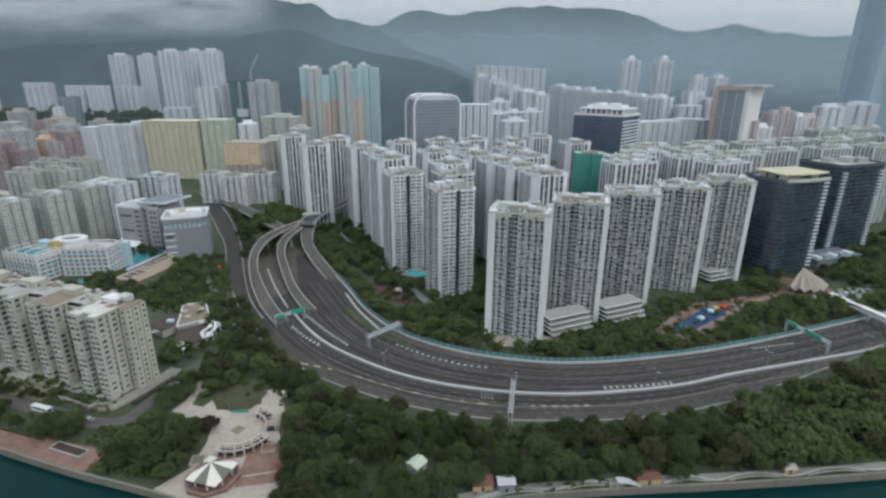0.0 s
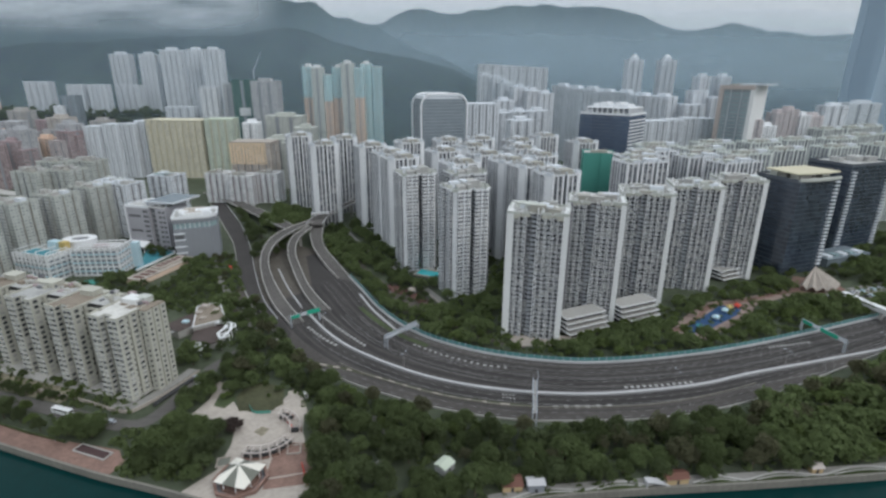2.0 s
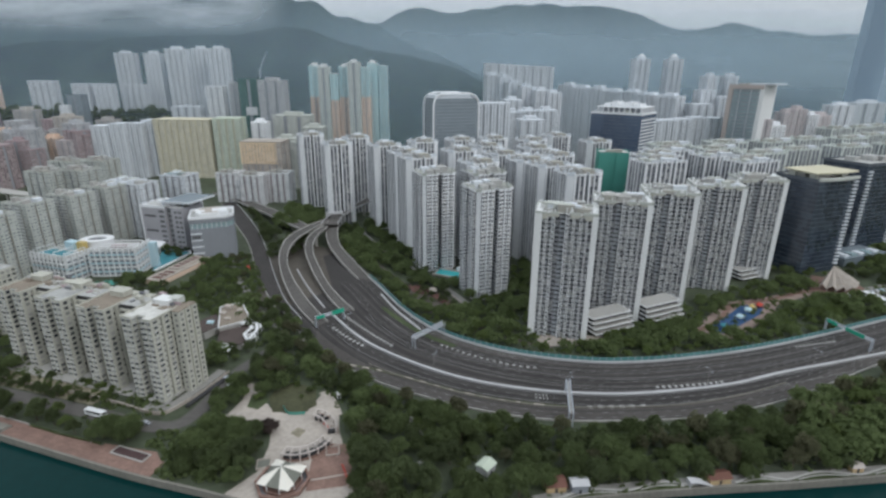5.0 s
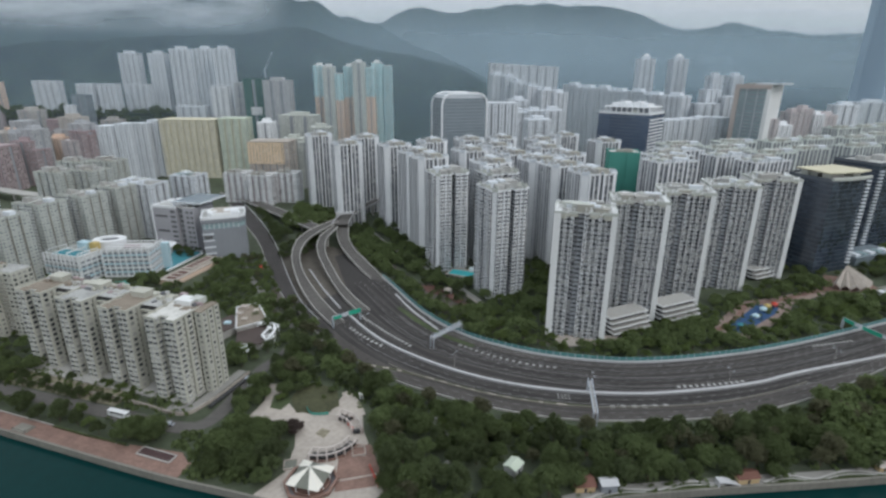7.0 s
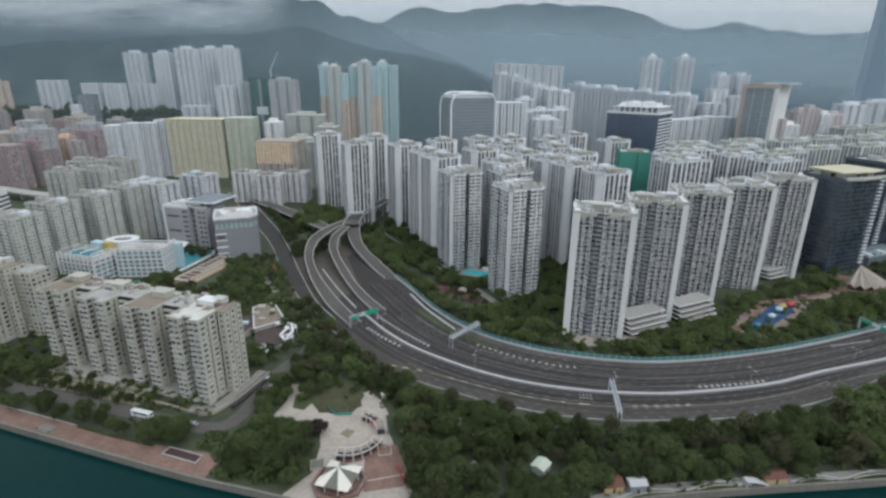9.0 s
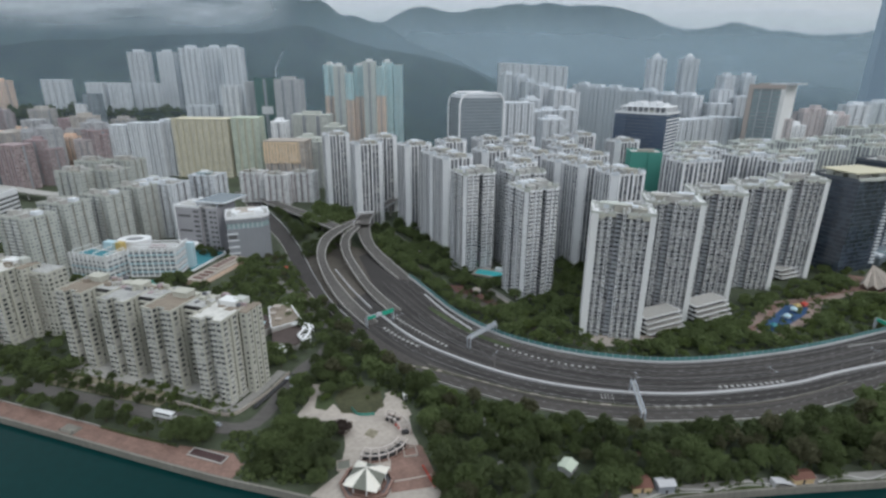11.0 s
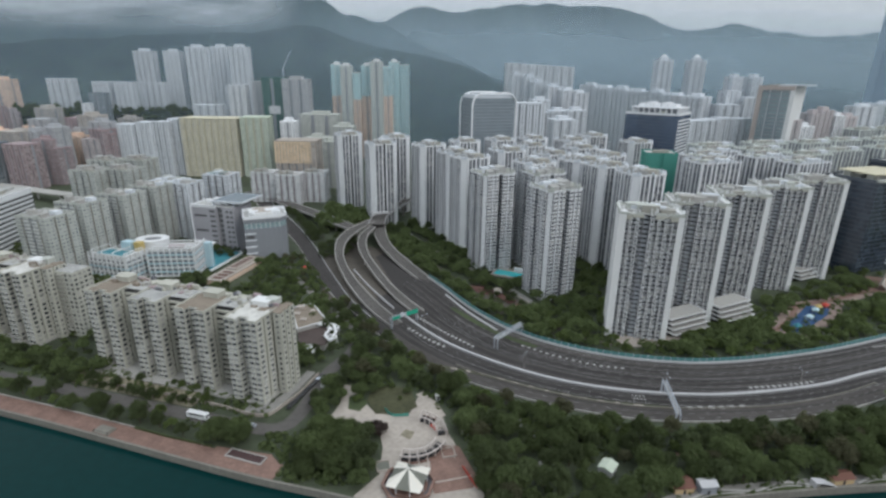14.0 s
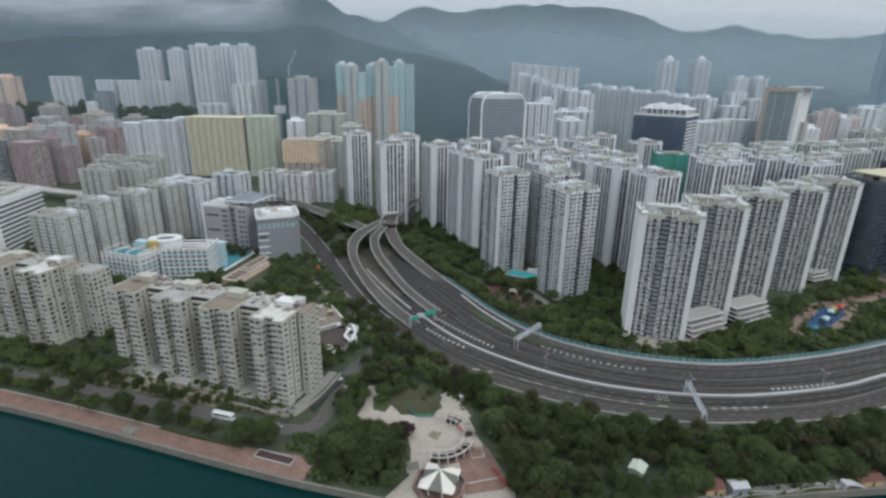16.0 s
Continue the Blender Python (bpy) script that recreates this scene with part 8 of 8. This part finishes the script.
part("curve", ribbon(Bag(), [Vector((-6 + 10 * i / 12, 2.2, 0.3 + 2.6 * math.sin(math.pi / 2 * (1 - i / 12)))) for i in range(13)], [Vector((-6 + 10 * i / 12, -1.2, 0.3 + 2.6 * math.sin(math.pi / 2 * (1 - i / 12)))) for i in range(13)], 0.0, 0.35), MIDGREY, arch_w)
part("wall", Bag().box(-6, -1.1, 0, -5.6, 2.1, 2.6), BARRIER, arch_w)


# ---- vehicles ----
def vehicle(name, label, cat, x, y, r, ln, w, h, paint, roof=0.0, z=0.0):
    ob = thing(name, label, cat, pose(x, y, z, 0, 0, r))
    low_z = 0.35
    cab = [(-ln / 2, low_z), (ln / 2, low_z), (ln / 2, h * 0.55), (ln / 2 - 0.1 * ln * roof - 0.1, h * 0.58), (ln / 2 - 0.28 * ln * roof - 0.15, h), (-ln / 2 + 0.16 * ln * roof + 0.1, h), (-ln / 2, h * 0.6)]
    n = len(cab)
    body = Bag().add([(u, -w / 2, v) for u, v in cab] + [(u, w / 2, v) for u, v in cab], [tuple(range(n)), tuple(range(2 * n - 1, n - 1, -1))] + [((i + 1) % n, i, n + i, n + (i + 1) % n) for i in range(n)])
    part("body", body, paint, ob)
    for s in (-1, 1):
        part("side_window", Bag().box(-ln * 0.36, s * w / 2 - 0.03, h * 0.6, ln * (0.36 - 0.16 * roof), s * w / 2 + 0.03, h * 0.88), GLASS, ob)
        for u in (-0.32, 0.32):
            part("wheel", Bag().tube((u * ln, s * (w / 2 - 0.25), 0.38), (u * ln, s * (w / 2 + 0.02), 0.38), 0.38, 0.38, 10), RUBBER, ob)
    part("windscreen", Bag().box(ln / 2 - 0.28 * ln * roof - 0.12, -w / 2 + 0.15, h * 0.6, ln / 2 - 0.12 * ln * roof - 0.02, w / 2 - 0.15, h * 0.9), GLASS, ob)
    return ob


vehicle("coach", "white parked coach on the shore road", "coach", -197.5, 216, -17, 11.5, 2.5, 3.3, WHITEPAINT)
for i, (x, y, r, mt) in enumerate([(-176, 208.5, -15, WHITEPAINT), (-170, 209.5, -15, STEEL), (-178, 215, 163, DARK), (-142.6, 243, 80, WHITEPAINT), (-146, 228, 80, DARK)]):
    vehicle("car", ["white car on the shore road", "silver car on the shore road", "dark car on the shore road", "white car on the side street", "dark car on the side street"][i], "car", x, y, r, 4.4, 1.8, 1.45, mt, 1.0)
rnd = random.Random(15)
for k in range(11):
    u = k / 10
    vehicle("car", "parked car beside the pale garden wall", "car", -155.6 + 10.2 * u, 224 + 27 * u, 62 if k % 4 else 70, 4.3, 1.8, 1.45, rnd.choice([DARK, DARK, STEEL, WHITEPAINT, DARK]), 1.0)
vehicle("van", "red and white parked van beside the garden trees", "van", -192.5, 416, 118, 5.6, 2.1, 2.4, REDPAINT)
slab("car_park_ground", Bag().prism([(296, 352), (300, 374), (378, 402), (372, 368)], -0.2, 0.1), PAVE_GREY, "grey open car park", "car park")
rnd = random.Random(5)
for k in range(22):
    u, v = (k % 11) / 11, k // 11
    vehicle("car", "parked car in the open car park", "car", 302 + 62 * u, 358 + 20 * u + 9 * v, 110, 4.4, 1.8, 1.45, rnd.choice([WHITEPAINT, STEEL, DARK, WHITEPAINT, BLUEPAINT]), 1.0, 0.1)


# ---- low cloud on the hills, and tinted sheets for haze ----
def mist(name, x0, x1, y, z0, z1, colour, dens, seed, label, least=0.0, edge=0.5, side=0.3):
    """A thin sheet of cloud or tinted haze, far back, lit by the sky, ragged at its edges."""
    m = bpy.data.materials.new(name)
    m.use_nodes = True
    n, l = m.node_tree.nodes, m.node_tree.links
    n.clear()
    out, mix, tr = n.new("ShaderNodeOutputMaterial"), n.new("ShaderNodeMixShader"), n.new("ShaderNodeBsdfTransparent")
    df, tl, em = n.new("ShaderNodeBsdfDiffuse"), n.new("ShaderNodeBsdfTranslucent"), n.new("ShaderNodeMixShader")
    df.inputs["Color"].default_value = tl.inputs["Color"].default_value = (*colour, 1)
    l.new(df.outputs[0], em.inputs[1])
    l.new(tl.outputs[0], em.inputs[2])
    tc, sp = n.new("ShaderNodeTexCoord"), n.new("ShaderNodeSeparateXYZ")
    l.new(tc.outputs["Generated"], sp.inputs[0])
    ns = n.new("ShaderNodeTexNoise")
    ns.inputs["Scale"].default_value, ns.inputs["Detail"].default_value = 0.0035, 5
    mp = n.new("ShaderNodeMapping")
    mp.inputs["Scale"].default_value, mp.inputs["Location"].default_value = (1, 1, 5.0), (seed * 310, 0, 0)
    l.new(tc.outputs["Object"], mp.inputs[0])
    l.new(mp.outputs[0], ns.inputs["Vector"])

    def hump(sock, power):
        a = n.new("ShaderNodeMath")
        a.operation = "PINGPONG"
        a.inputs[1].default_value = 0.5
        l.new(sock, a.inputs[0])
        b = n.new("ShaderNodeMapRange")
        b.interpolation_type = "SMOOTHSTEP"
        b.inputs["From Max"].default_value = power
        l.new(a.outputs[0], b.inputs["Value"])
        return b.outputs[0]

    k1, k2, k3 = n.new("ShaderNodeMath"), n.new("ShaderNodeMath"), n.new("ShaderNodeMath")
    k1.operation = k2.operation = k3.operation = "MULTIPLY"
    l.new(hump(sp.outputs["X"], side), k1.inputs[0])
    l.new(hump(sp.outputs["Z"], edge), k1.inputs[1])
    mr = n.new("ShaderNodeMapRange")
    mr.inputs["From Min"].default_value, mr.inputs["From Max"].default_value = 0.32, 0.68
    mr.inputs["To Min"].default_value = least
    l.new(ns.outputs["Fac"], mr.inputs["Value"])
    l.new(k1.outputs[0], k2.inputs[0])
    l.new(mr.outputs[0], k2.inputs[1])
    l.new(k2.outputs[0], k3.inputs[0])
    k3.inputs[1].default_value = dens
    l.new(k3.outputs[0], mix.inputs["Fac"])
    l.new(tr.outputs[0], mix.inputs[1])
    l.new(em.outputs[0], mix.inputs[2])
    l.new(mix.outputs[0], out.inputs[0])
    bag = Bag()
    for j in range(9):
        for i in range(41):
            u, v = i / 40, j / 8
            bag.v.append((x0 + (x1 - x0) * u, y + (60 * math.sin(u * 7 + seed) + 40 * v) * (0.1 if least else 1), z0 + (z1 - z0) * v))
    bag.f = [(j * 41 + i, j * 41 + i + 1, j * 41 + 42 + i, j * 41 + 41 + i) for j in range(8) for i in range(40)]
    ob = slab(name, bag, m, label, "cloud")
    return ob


mist("backdrop_cloud", -2500, -400, 1380, 238, 440, (0.76, 0.79, 0.82), 1.6, 1, "grey low cloud hiding the hill tops", 0.0, 0.5, 0.10)
mist("backdrop_cloud", -2000, -380, 1340, 246, 385, (0.76, 0.79, 0.82), 1.4, 2, "grey wisps of low cloud", 0.0, 0.5, 0.12)
# the haze sheets put aerial haze in as tinted colour, layer by layer
mist("backdrop_haze", -5200, 5200, 1145, -500, 400, (0.44, 0.64, 0.84), 0.25, 4, "sheet tinted as blue haze before the wooded spur", 0.8, 0.2)
mist("backdrop_haze", -6200, 6200, 1605, -500, 520, (0.52, 0.70, 0.85), 0.17, 5, "sheet tinted as blue haze before the hillside", 0.8, 0.15)
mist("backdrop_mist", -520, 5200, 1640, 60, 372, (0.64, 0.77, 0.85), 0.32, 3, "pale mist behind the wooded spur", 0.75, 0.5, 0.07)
mist("backdrop_haze", -7200, 7200, 2250, -40, 470, (0.68, 0.81, 0.88), 0.40, 6, "sheet tinted as pale blue haze before the far ridge", 0.8, 0.42)
mist("backdrop_haze", -4200, 4200, 905, -300, 420, (0.56, 0.69, 0.77), 0.15, 7, "sheet tinted as thin haze before the hillside towers", 0.85, 0.2)
# added to soften the spur's edge against the mist behind
mist("backdrop_mist", -900, 620, 1300, 110, 330, (0.60, 0.72, 0.80), 0.12, 8, "thin mist sheet softening the crest of the spur", 0.7, 0.5, 0.3)
